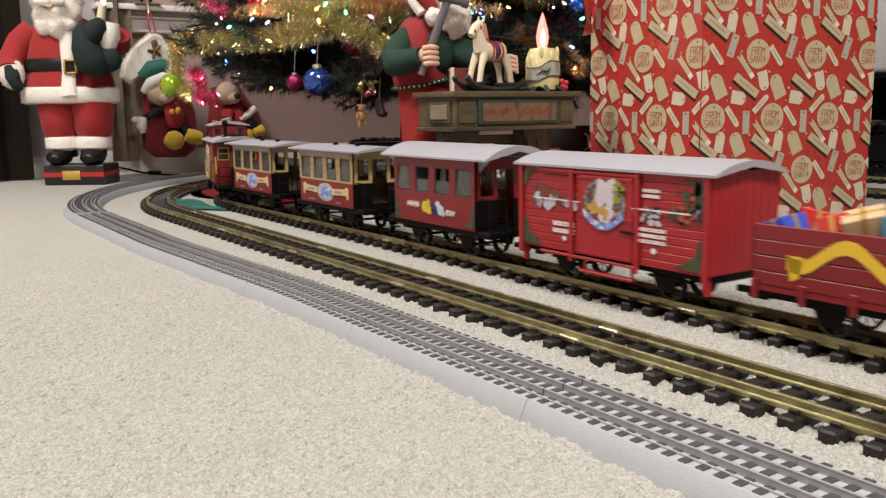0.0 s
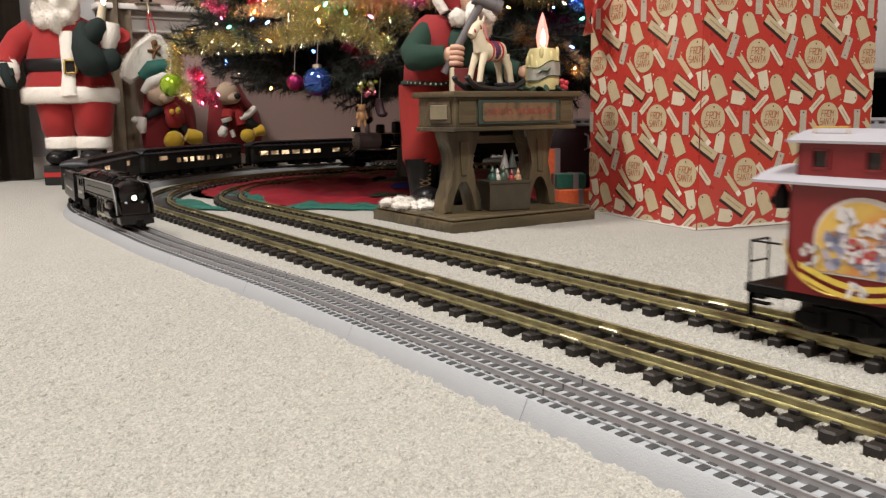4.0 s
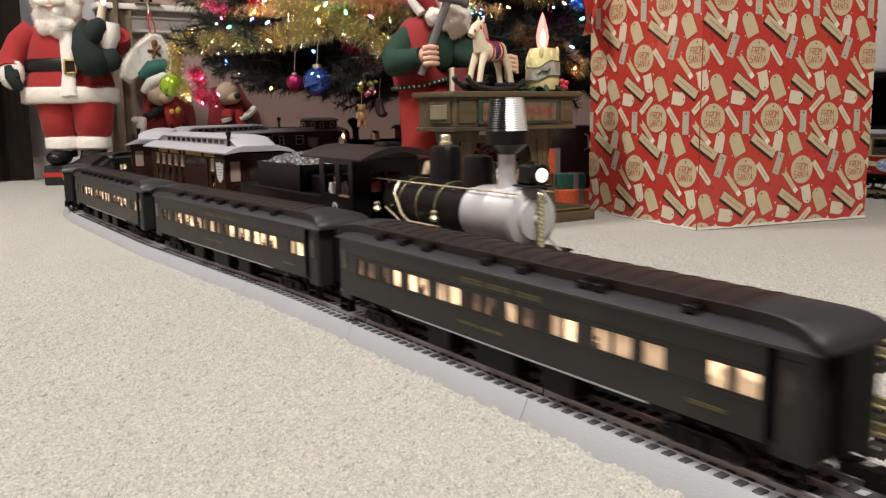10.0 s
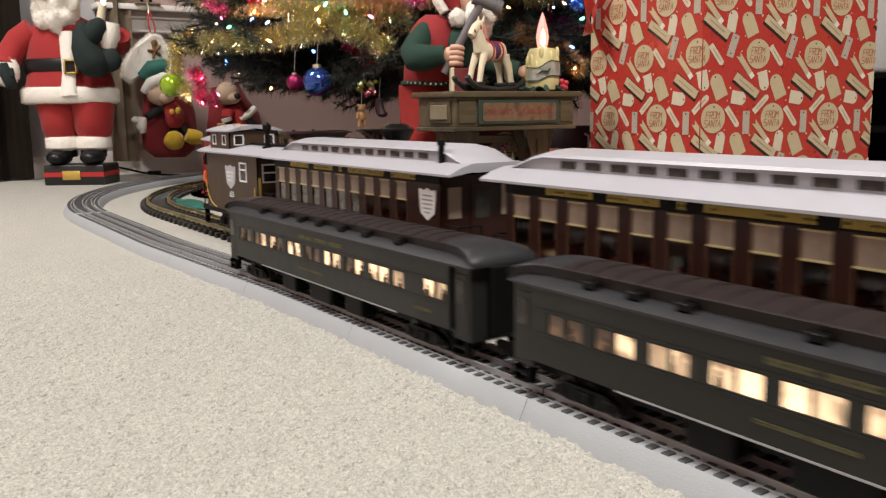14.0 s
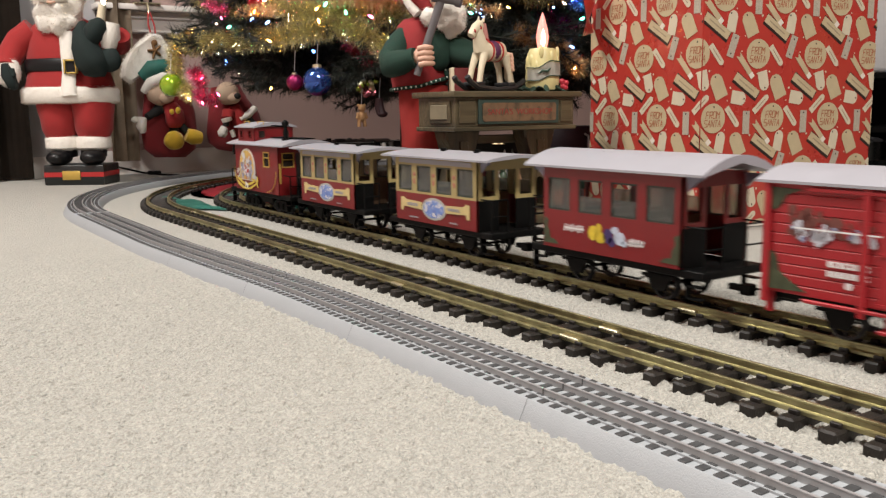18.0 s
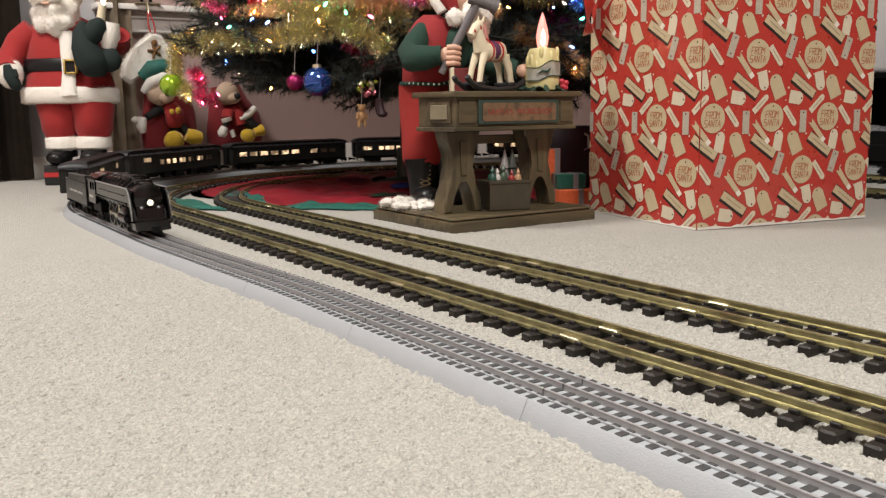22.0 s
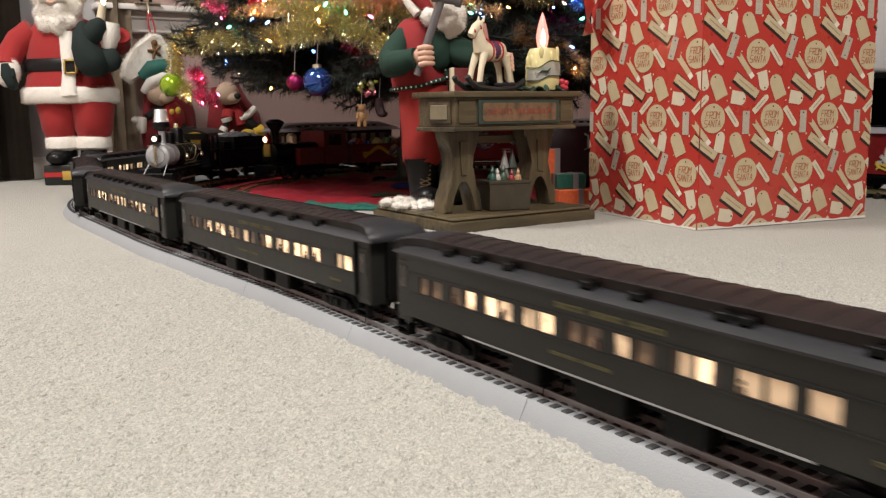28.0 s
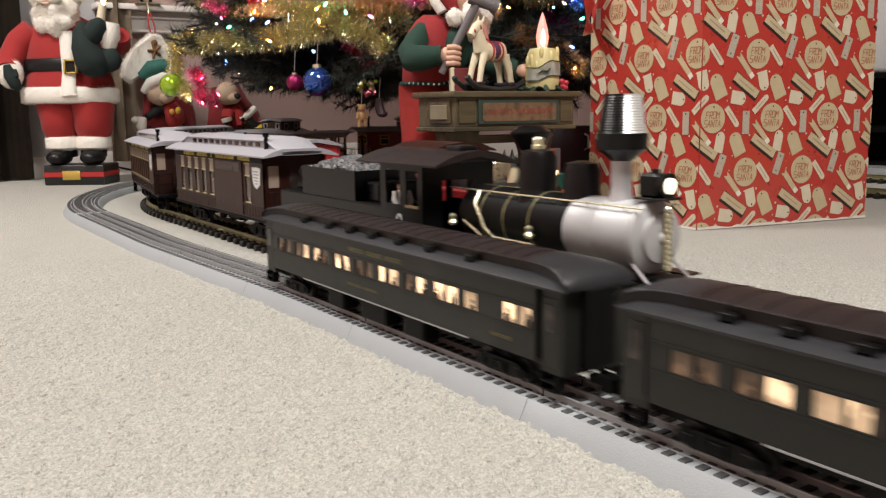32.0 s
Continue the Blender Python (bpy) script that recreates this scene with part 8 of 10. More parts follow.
def horse():
    """Rocking horse; local x runs from tail to head."""
    h = thing("rocking_horse", "ivory toy rocking horse with red bridle and purple saddle", "toy", pose(0.452, 1.318, 0.2465, 0, 0, FACING + 180 + 46) @ Matrix.Diagonal((0.88, 0.88, 0.88, 1)))
    bm = bmo()
    tube(bm, [(-0.038, 0, 0.074), (-0.028, 0, 0.084), (0.0, 0, 0.082), (0.024, 0, 0.084), (0.036, 0, 0.080)], [0.014, 0.021, 0.019, 0.021, 0.014], 14)
    tube(bm, [(0.026, 0, 0.086), (0.034, 0, 0.106), (0.038, 0, 0.122), (0.036, 0, 0.134)], [0.018, 0.014, 0.011, 0.010], 12)
    tube(bm, [(0.032, 0, 0.138), (0.044, 0, 0.130), (0.056, 0, 0.118), (0.060, 0, 0.113)], [0.010, 0.0105, 0.0085, 0.0075], 12)
    for s in (-1, 1):
        tube(bm, [(0.030, s * 0.011, 0.078), (0.042, s * 0.013, 0.050), (0.050, s * 0.014, 0.018)], [0.009, 0.0065, 0.006], 8)
        tube(bm, [(-0.034, s * 0.011, 0.076), (-0.044, s * 0.013, 0.048), (-0.050, s * 0.014, 0.018)], [0.011, 0.0065, 0.006], 8)
        rod(bm, (0.030, s * 0.006, 0.142), (0.026, s * 0.008, 0.155), 0.004, 0.001, 6)
    tube(bm, [(-0.044, 0, 0.082), (-0.058, 0, 0.060), (-0.062, 0, 0.030), (-0.072, 0, 0.018)], [0.006, 0.009, 0.010, 0.006], 8)
    part("body", bm, IVORY, h, "ivory painted horse", angle=60)
    bm = bmo()
    tube(bm, [(0.022, 0, 0.140), (0.018, 0, 0.118), (0.012, 0, 0.100)], [0.006, 0.008, 0.006], 8)
    part("mane", bm, mat("pale_pink_mane", (0.55, 0.25, 0.22), 0.6), h)
    bm = bmo()
    for pts in ([(0.056, -0.0095, 0.122), (0.053, 0, 0.132), (0.056, 0.0095, 0.122), (0.052, 0, 0.108), (0.056, -0.0095, 0.122)],
                [(0.040, -0.0115, 0.130), (0.038, 0, 0.142), (0.040, 0.0115, 0.130), (0.036, 0, 0.116), (0.040, -0.0115, 0.130)],
                [(0.022, -0.0165, 0.104), (0.036, 0, 0.116), (0.022, 0.0165, 0.104)]):
        tube(bm, pts, 0.0021, 6)
    part("bridle", bm, mat("red_toy_paint", (0.42, 0.03, 0.03), 0.4), h)
    bm = bmo()
    ball(bm, (-0.006, 0, 0.085), 0.0215, 0.85, 1.04, 1.0, 14, 8)
    part("saddle", bm, mat("purple_saddle", (0.09, 0.02, 0.07), 0.6), h)
    bm = bmo()
    for x in (-0.021, 0.009):
        lathe(bm, [(0.0222, x), (0.0222, x + 0.003)], (0, 0, 0.084), "x", 16)
    part("saddle_edge", bm, mat("red_toy_paint", (0.42, 0.03, 0.03), 0.4), h)
    for s in (-1, 1):
        pts = [(-0.092, s * 0.018, 0.024), (-0.06, s * 0.018, 0.009), (0, s * 0.018, 0.004), (0.06, s * 0.018, 0.009), (0.085, s * 0.018, 0.022), (0.092, s * 0.018, 0.030)]
        part("rocker", tube(bmo(), pts, 0.006, 8), mat("black_rocker", (0.015, 0.016, 0.018), 0.4), h)
    for x in (-0.05, 0.05):
        part("crossbar", box(bmo(), x - 0.012, x + 0.012, -0.022, 0.022, 0.012, 0.020, 0.002), mat("black_rocker", (0.015, 0.016, 0.018), 0.4), h)
    bm = bmo()
    for s in (-1, 1):
        ball(bm, (0.041, s * 0.0092, 0.133), 0.002, seg=6, rings=5)
    part("eye", bm, MATT_BLACK, h)
    # wrapped box behind the horse
    t = thing("toy_block", "small dark red and cream toy block on the bench", "toy", pose(0.430, 1.365, 0.2465, 0, 0, -25))
    part("block", box(bmo(), -0.028, 0.03, -0.015, 0.015, 0, 0.045, 0.001), mat("dark_red_toy", (0.16, 0.02, 0.02), 0.5), t)
    part("edge", box(bmo(), -0.030, -0.024, -0.0155, 0.0155, 0, 0.046, 0.001), IVORY, t)


def candle():
    c = thing("electric_candle", "cream electric candle with lit flame bulb and holly base", "candle", pose(0.578, 1.318, 0.2465, 0, 0, FACING))
    bm = lathe(bmo(), [(0.030, 0.004), (0.0335, 0.02), (0.031, 0.05), (0.0285, 0.074), (0.024, 0.082), (0.010, 0.084)], (0, 0, 0), "z", 26)
    rng = random.Random(2)
    for i in range(14):
        a = rng.uniform(0, math.tau)
        z = rng.uniform(0.035, 0.075)
        ball(bm, (0.0285 * math.cos(a), 0.0285 * math.sin(a), z), 0.005, 0.9, 0.9, 2.6, 7, 5)
    part("wax", bm, mat("cream_wax", (0.66, 0.58, 0.28), 0.4, vary=0.06), c)
    bm = bmo()
    ring = [(0.0345 * math.cos(a), 0.0345 * math.sin(a)) for a in np.linspace(math.pi * 1.15, math.pi * 1.95, 14)]
    foot = [Vector((x, y, 0.018 + 0.22 * (x + 0.03) + 0.002 * math.sin(160 * x))) for x, y in ring]
    head = [p + Vector((0, 0, 0.025 + 0.002 * math.sin(90 * p.x))) for p in foot]
    low, high = [bm.verts.new(p) for p in foot], [bm.verts.new(p) for p in head]
    for k in range(len(ring) - 1):
        bm.faces.new((low[k], low[k + 1], high[k + 1], high[k]))
    bmesh.ops.solidify(bm, geom=bm.faces[:], thickness=0.0015)
    for edge in (foot, head):
        part("green_edge", tube(bmo(), [p * 1.03 for p in edge], 0.0012, 6), mat("dark_green_edge", (0.02, 0.05, 0.03), 0.5), c, "dark green edge of the banner")
    part("leaf_sprig", tube(bmo(), [(-0.012, -0.0365, 0.034), (-0.004, -0.0375, 0.039), (0.006, -0.0372, 0.038), (0.012, -0.0360, 0.044)], [0.001, 0.0028, 0.0028, 0.001], 6), mat("dark_green_edge", (0.02, 0.05, 0.03), 0.5), c, "painted dark green leaves")
    part("banner", bm, mat("white_banner_print", (0.62, 0.60, 0.54), 0.5, vary=0.12, scale=60), c, "white banner round the candle")
    bulb = part("flame_bulb", lathe(bmo(), [(0.008, 0.082), (0.0105, 0.090), (0.0125, 0.104), (0.0095, 0.122), (0.005, 0.138), (0.001, 0.150)], (0, 0, 0), "z", 18), mat("pink_clear_bulb", (0.9, 0.5, 0.5), 0.12, transmission=0.6, emit=(1.0, 0.30, 0.24), emit_strength=0.7), c, "clear pinkish flame bulb")
    part("filament", lathe(bmo(), [(0.002, 0.086), (0.0042, 0.094), (0.003, 0.110), (0.0005, 0.118)], (0, -0.013, 0), "z", 10), CANDLE_GLOW, bulb, "glowing filament")
    bm = bmo()
    for i in range(26):
        a = rng.uniform(0, math.tau)
        r = rng.uniform(0.03, 0.046)
        m = Euler((rng.uniform(-0.6, 0.6), rng.uniform(-0.6, 0.6), a)).to_matrix()
        ball(bm, (r * math.cos(a), r * math.sin(a), 0.006), 0.011, 1.3, 0.5, 0.25, 7, 5, turn=m)
    part("holly_leaf", bm, mat("dark_holly_leaf", (0.02, 0.045, 0.03), 0.5, vary=0.4), c)
    for i, (x, z) in enumerate(((0.036, 0.010), (0.042, 0.016), (0.034, 0.019), (0.041, 0.007))):
        part("berry", ball(bmo(), (x, -0.030, z), 0.0055, seg=10, rings=7), mat("red_berry", (0.45, 0.03, 0.05), 0.3), c)


# ---- wrapped boxes ----
def clip(poly, lo, hi, axis):
    """Keeps the part of a polygon between two bounds along one axis."""
    for bound, keep in ((lo, 1), (hi, -1)):
        out = []
        for i, p in enumerate(poly):
            q = poly[(i + 1) % len(poly)]
            a, b = (p[axis] - bound) * keep, (q[axis] - bound) * keep
            if a >= 0:
                out.append(p)
            if a * b < 0:
                k = a / (a - b)
                out.append((p[0] + k * (q[0] - p[0]), p[1] + k * (q[1] - p[1])))
        poly = out
        if len(poly) < 3:
            return []
    return poly


def big_gift():
    g = thing("wrapped_gift", "large box wrapped in red paper with tag print", "gift box")
    base = [Vector((0.727, 1.341, 0)), Vector((0.666, 1.004, 0)), Vector((1.051, 0.925, 0)), Vector((1.112, 1.262, 0))]
    top = 0.56
    bm = prism(bmo(), [(p.x, p.y) for p in base], 0.001, top, "z")
    es = [e for e in bm.edges]
    bmesh.ops.bevel(bm, geom=es, offset=0.0016, segments=2, affect="EDGES")
    paper = mat("red_wrapping_paper", (0.43, 0.040, 0.030), 0.28, vary=0.06, scale=12, bump=0.0022, bscale=11, coat=0.3, spots=(0.43, 0.050, 0.030), spot_scale=5)
    part("wrapping_paper", bm, paper, g)

    def rot(pts, deg, x, z):
        c, s = math.cos(radians(deg)), math.sin(radians(deg))
        return [(x + a * c - b * s, z + a * s + b * c) for a, b in pts]

    def rect(w, h):
        return [(-w / 2, -h / 2), (w / 2, -h / 2), (w / 2, h / 2), (-w / 2, h / 2)]

    def tag(w, h):
        return [(-w / 2, -h / 2), (w / 2, -h / 2), (w / 2, h * 0.26), (w * 0.36, h * 0.42), (w * 0.14, h / 2), (-w * 0.14, h / 2), (-w * 0.36, h * 0.42), (-w / 2, h * 0.26)]

    def oval_pts(r, k=1.0, n=26):
        return [(r * math.cos(i * math.tau / n), r * k * math.sin(i * math.tau / n)) for i in range(n)]
    fork = [(-0.026, -0.0055), (0.026, -0.0048), (0.026, 0.0048), (-0.026, 0.0055), (-0.020, 0.0)]
    round_strip = [(-0.021, -0.0055), (0.017, -0.0055), (0.0205, -0.003), (0.0215, 0), (0.0205, 0.003), (0.017, 0.0055), (-0.021, 0.0055)]
    ban_dark = [(-0.030, -0.0118), (0.032, -0.0118), (0.032, 0.0082), (-0.030, 0.0100)]
    line = rect(0.026, 0.0016)
    # motif, turn, place beside the round tag; a pair of rows makes one repeat
    items = [("tan", oval_pts(0.0255), 0, 0, 0), ("tan", oval_pts(0.0255), 0, 0.037, -0.110),
             ("cream", round_strip, -51, 0.0400, -0.0025), ("faint", line, -51, 0.0400, -0.0025), ("cream", round_strip, -51, 0.078, -0.108), ("faint", line, -51, 0.078, -0.108),
             ("grey", rect(0.0150, 0.040), -19, -0.0555, 0.013), ("grey", rect(0.0150, 0.040), 0, -0.021, -0.118),
             ("tan", fork, -50, -0.0265, -0.021), ("white", rect(0.009, 0.0095), -50, -0.0132, -0.0368), ("tan", fork, -47, 0.014, -0.1355), ("white", rect(0.009, 0.0095), -47, 0.0282, -0.1508),
             ("cream", tag(0.0210, 0.034), 194, 0.014, -0.046), ("cream", tag(0.0195, 0.036), -10, 0.053, -0.151),
             ("tan", tag(0.0270, 0.043), 25, 0.0455, -0.0555), ("tan", tag(0.0265, 0.042), 25, -0.039, -0.155),
             ("black", ban_dark, -33, -0.0235, -0.0545), ("tan", rect(0.060, 0.0150), -33, -0.0230, -0.0540), ("faint", rect(0.040, 0.0022), -33, -0.0230, -0.0540),
             ("black", ban_dark, -33, 0.0205, -0.160), ("tan", rect(0.060, 0.0150), -33, 0.0210, -0.1595), ("faint", rect(0.040, 0.0022), -33, 0.0210, -0.1595),
             ("cream", tag(0.0230, 0.031), -99, -0.0395, -0.0755), ("cream", round_strip, 43, 0.010, -0.086), ("faint", line, 43, 0.010, -0.086)]
    holes = [(0.0, 0.0195), (0.038, -0.0905), (0.017, -0.058), (0.050, -0.138), (0.0385, -0.040), (-0.046, -0.140), (-0.0275, -0.077), (-0.0510, 0.026), (-0.021, -0.102), (-0.060, 0.000)]
    bits = [(-0.030, 0.030), (0.029, 0.031), (-0.036, 0.004), (0.026, -0.030), (-0.050, -0.030), (0.000, -0.066), (0.066, -0.080), (-0.004, -0.100), (0.062, -0.130), (-0.012, -0.140), (0.045, -0.178), (-0.058, -0.058), (-0.001, -0.034), (0.055, -0.022)]
    lens = [(base[i + 1] - base[i]).length for i in range(3)]
    starts = [0, lens[0], lens[0] + lens[1]]
    # the print runs on round the corners; on the narrow side it lies a little wider
    wide = [1.16, 1.0, 1.0]
    cell_w, cell_h, skew = 0.1295, 0.205, -0.018
    colours = {"tan": mat("tan_print", (0.50, 0.41, 0.26), 0.36, vary=0.12, scale=60), "cream": mat("cream_print", (0.60, 0.53, 0.40), 0.36, vary=0.10, scale=70),
               "grey": mat("grey_cream_print", (0.42, 0.37, 0.30), 0.38, vary=0.45, scale=420), "white": mat("white_print", (0.72, 0.66, 0.58), 0.4), "black": mat("black_print", (0.03, 0.018, 0.015), 0.4),
               "red": mat("dark_red_print", (0.25, 0.012, 0.012), 0.4), "faint": mat("faint_print", (0.33, 0.26, 0.18), 0.4, vary=0.4, scale=500), "script": mat("script_print", (0.36, 0.12, 0.06), 0.4)}
    meshes = {k: bmo() for k in colours}

    def lay(kind, poly, lift):
        for i in range(3):
            k = wide[i]
            place = [((x - starts[1]) * k + starts[1], z) for x, z in poly] if i == 0 else poly
            piece = clip(clip(place, starts[i] + 0.0004, starts[i] + lens[i] - 0.0004, 0), 0.004, top - 0.003, 1)
            if len(piece) < 3:
                continue
            d = (base[i + 1] - base[i]).normalized()
            n = Vector((d.y, -d.x, 0))
            if n.dot(base[(i + 3) % 4] - base[i]) > 0:
                n = -n
            vs = [meshes[kind].verts.new(base[i] + d * (x - starts[i]) + n * lift + Vector((0, 0, z))) for x, z in piece]
            meshes[kind].faces.new(vs)
    for row in range(-2, 3):
        for col in range(-4, 8):
            ox = 0.461 + col * cell_w - row * skew
            oz = 0.304 + row * cell_h
            for kind, pts, deg, x, z in items:
                lay(kind, rot(pts, deg, ox + x, oz + z), {"black": 0.0006, "white": 0.0012, "faint": 0.0012}.get(kind, 0.0009))
            for x, z in holes:
                lay("black", rot(oval_pts(0.0016, 1.0, 8), 0, ox + x, oz + z), 0.0013)
            for j, (x, z) in enumerate(bits):
                lay("red" if j % 3 == 1 else "cream", rot(oval_pts(0.0020 if j % 2 else 0.0014, 1.0, 7), 0, ox + x, oz + z), 0.0008)
            for cx, cz in ((0, 0), (0.037, -0.110)):
                for word, dz in (("FROM", 0.0055), ("SANTA", -0.0090)):
                    for gl in LETTERS[word]:
                        lay("script", [(ox + cx + a * 0.80 + 0.12 * b, oz + cz + dz + b * 0.85) for a, b in gl], 0.0013)
    for k, m in meshes.items():
        tagged(part("print", m, colours[k], g, smooth=False), kind="stuff")
    # torn white edge of the paper along the foot, and a lifted corner by the tree
    rng = random.Random(8)
    bm = bmo()
    for i in range(2):
        d = (base[i + 1] - base[i]).normalized()
        n = Vector((d.y, -d.x, 0))
        if n.dot(base[(i + 3) % 4] - base[i]) > 0:
            n = -n
        m = int(lens[i] / 0.012)
        low = [bm.verts.new(base[i] + d * lens[i] * k / m + n * 0.0022 + Vector((0, 0, 0.0015))) for k in range(m + 1)]
        high = [bm.verts.new(base[i] + d * lens[i] * k / m + n * 0.0018 + Vector((0, 0, rng.uniform(0.003, 0.0075)))) for k in range(m + 1)]
        for k in range(m):
            bm.faces.new((low[k], low[k + 1], high[k + 1], high[k]))
    part("torn_edge", bm, mat("white_paper_edge", (0.68, 0.64, 0.58), 0.7), g, "torn white paper edge along the foot", smooth=False)
    bm = bmo()
    a = base[0] + Vector((-0.004, -0.012, 0))
    rows = [[bm.verts.new(a + Vector((-0.030 * k - 0.006 * math.sin(j), -0.02 * k + 0.01 * math.sin(2 * j + k), 0.365 + 0.028 * j - 0.006 * k))) for j in range(5)] for k in range(3)]
    for r0, r1 in zip(rows, rows[1:]):
        for j in range(4):
            bm.faces.new((r0[j], r0[j + 1], r1[j + 1], r1[j]))
    part("loose_flap", bm, paper, g, "loose flap of red paper")
    return g


def stroke_letters():
    """Letters from straight strokes, as thin quadrilaterals."""
    glyph = {"F": [(0, 0, 0, 2), (0, 2, 1, 2), (0, 1, 0.8, 1)], "R": [(0, 0, 0, 2), (0, 2, 1, 2), (1, 2, 1, 1), (0, 1, 1, 1), (0.3, 1, 1, 0)],
             "O": [(0, 0, 0, 2), (0, 2, 1, 2), (1, 2, 1, 0), (0, 0, 1, 0)], "M": [(0, 0, 0, 2), (0, 2, 0.5, 1), (0.5, 1, 1, 2), (1, 2, 1, 0)],
             "S": [(1, 2, 0, 2), (0, 2, 0, 1), (0, 1, 1, 1), (1, 1, 1, 0), (1, 0, 0, 0)], "A": [(0, 0, 0.5, 2), (0.5, 2, 1, 0), (0.25, 0.8, 0.75, 0.8)],
             "N": [(0, 0, 0, 2), (0, 2, 1, 0), (1, 0, 1, 2)], "T": [(0.5, 0, 0.5, 2), (0, 2, 1, 2)]}
    out = {}
    for word, w in (("FROM", 0.0072), ("SANTA", 0.0068)):
        quads = []
        n = len(word)
        for i, ch in enumerate(word):
            for x0, z0, x1, z1 in glyph[ch]:
                a = Vector(((i - n / 2) * (w + 0.0022) + x0 * w, (z0 - 1) * 0.0068))
                b = Vector(((i - n / 2) * (w + 0.0022) + x1 * w, (z1 - 1) * 0.0068))
                d = (b - a).normalized()
                t = Vector((-d.y, d.x)) * 0.0008
                quads.append([tuple(a - t), tuple(b - t), tuple(b + t), tuple(a + t)])
        out[word] = quads
    return out


LETTERS = stroke_letters()


def small_gifts():
    for label, col, m, w, d, h in (("orange patterned gift with silver ribbon", (0.55, 0.10, 0.035), pose(0.800, 1.475, 0, 0, 0, -20), 0.085, 0.06, 0.034),
                                   ("dark green gift with silver ribbon", (0.012, 0.07, 0.05), pose(0.802, 1.490, 0.034, 0, 0, -26), 0.066, 0.055, 0.034),
                                   ("tall orange gift with silver band", (0.55, 0.10, 0.035), pose(0.800, 1.545, 0, 0, 0, -30), 0.034, 0.03, 0.122)):
        g = thing("small_gift", label, "gift box", m, group="small gifts behind the bench")
        part("box", box(bmo(), -w / 2, w / 2, -d / 2, d / 2, 0, h, 0.0015), mat("gift_" + label.split()[0], col, 0.35, vary=0.35, scale=160), g)
        bm = box(bmo(), 0.004, 0.016, -d / 2 - 0.0008, d / 2 + 0.0008, -0.0, h + 0.0008)
        box(bm, -w / 2 - 0.0008, w / 2 + 0.0008, -0.005, 0.005, 0, h + 0.0012)
        part("ribbon", bm, mat("silver_ribbon", (0.25, 0.22, 0.22), 0.35, 0.5), g)
    c = thing("dark_case", "dark purple case standing behind the gifts", "case", pose(0.995, 1.70, 0, 0, 0, -33))
    part("case", box(bmo(), -0.10, 0.06, -0.04, 0.04, 0, 0.17, 0.006, 2), mat("dark_purple_shell", (0.025, 0.012, 0.02), 0.4, vary=0.3), c)
    part("handle", tube(bmo(), [(0.030, -0.042, 0.11), (0.038, -0.05, 0.115), (0.038, -0.05, 0.145), (0.030, -0.042, 0.15)], 0.003, 7), SILVER, c)


# ---- tree ----
TREE = Vector((0.77, 2.13, 0))
NEEDLE = mat("dark_fir_needle", (0.011, 0.014, 0.010), 0.6, vary=0.6, scale=30, random_part=0.45)
BARK = mat("brown_bark", (0.07, 0.045, 0.03), 0.85, vary=0.4, scale=60, bump=0.003, bscale=80)


def pydata(name, verts, faces, material):
    me = bpy.data.meshes.new(name)
    me.from_pydata(verts, [], faces)
    me.materials.append(material)
    me.update()
    return me


def branch_mesh(seed):
    """A unit-long fir branch along x: stem, side twigs and needles."""
    rng = np.random.default_rng(seed)
    segs = [((0.05, 0, 0), (0.98, 0, -0.05))]
    for x in np.arange(0.20, 0.97, 0.070):
        for s in (-1, 1):
            ln = (0.36 * (1.1 - x) + 0.09) * rng.uniform(0.8, 1.2)
            a = rng.uniform(0.5, 0.9)
            p = np.array((x, 0, -0.05 * x))
            q = p + ln * np.array((math.cos(a), s * math.sin(a), rng.uniform(-0.25, 0.15)))
            segs.append((tuple(p), tuple(q)))
            if ln > 0.2:
                for k in (0.5, 0.75):
                    pp = p + (q - p) * k
                    b = a + rng.choice((-0.7, 0.7))
                    segs.append((tuple(pp), tuple(pp + 0.13 * np.array((math.cos(b), s * math.sin(b), rng.uniform(-0.4, 0.3))))))
    verts, faces = [], []
    for p, q in segs:
        p, q = np.array(p), np.array(q)
        d = q - p
        ln = np.linalg.norm(d)
        d /= ln
        n = int(ln * 620)
        for i in range(n):
            o = p + d * ln * rng.random()
            v = rng.normal(size=3)
            v -= v.dot(d) * d
            v /= np.linalg.norm(v) + 1e-9
            w = (v * 0.9 + d * rng.uniform(0.3, 1.0))
            w /= np.linalg.norm(w)
            L = rng.uniform(0.036, 0.062)
            t = np.cross(w, rng.normal(size=3))
            t /= np.linalg.norm(t) + 1e-9
            k = len(verts)
            verts += [tuple(o - t * 0.0013), tuple(o + t * 0.0013), tuple(o + w * L)]
            faces.append((k, k + 1, k + 2))
        k = len(verts)
        a = np.cross(d, (0.3, 0.2, 1.0))
        a = a / np.linalg.norm(a) * 0.004
        b = np.cross(d, a)
        b = b / np.linalg.norm(b) * 0.004
        for o in (p, q):
            verts += [tuple(o + a), tuple(o - 0.5 * a + b), tuple(o - 0.5 * a - b)]
        faces += [(k + i, k + (i + 1) % 3, k + 3 + (i + 1) % 3, k + 3 + i) for i in range(3)]
    return pydata("branch", verts, faces, NEEDLE)


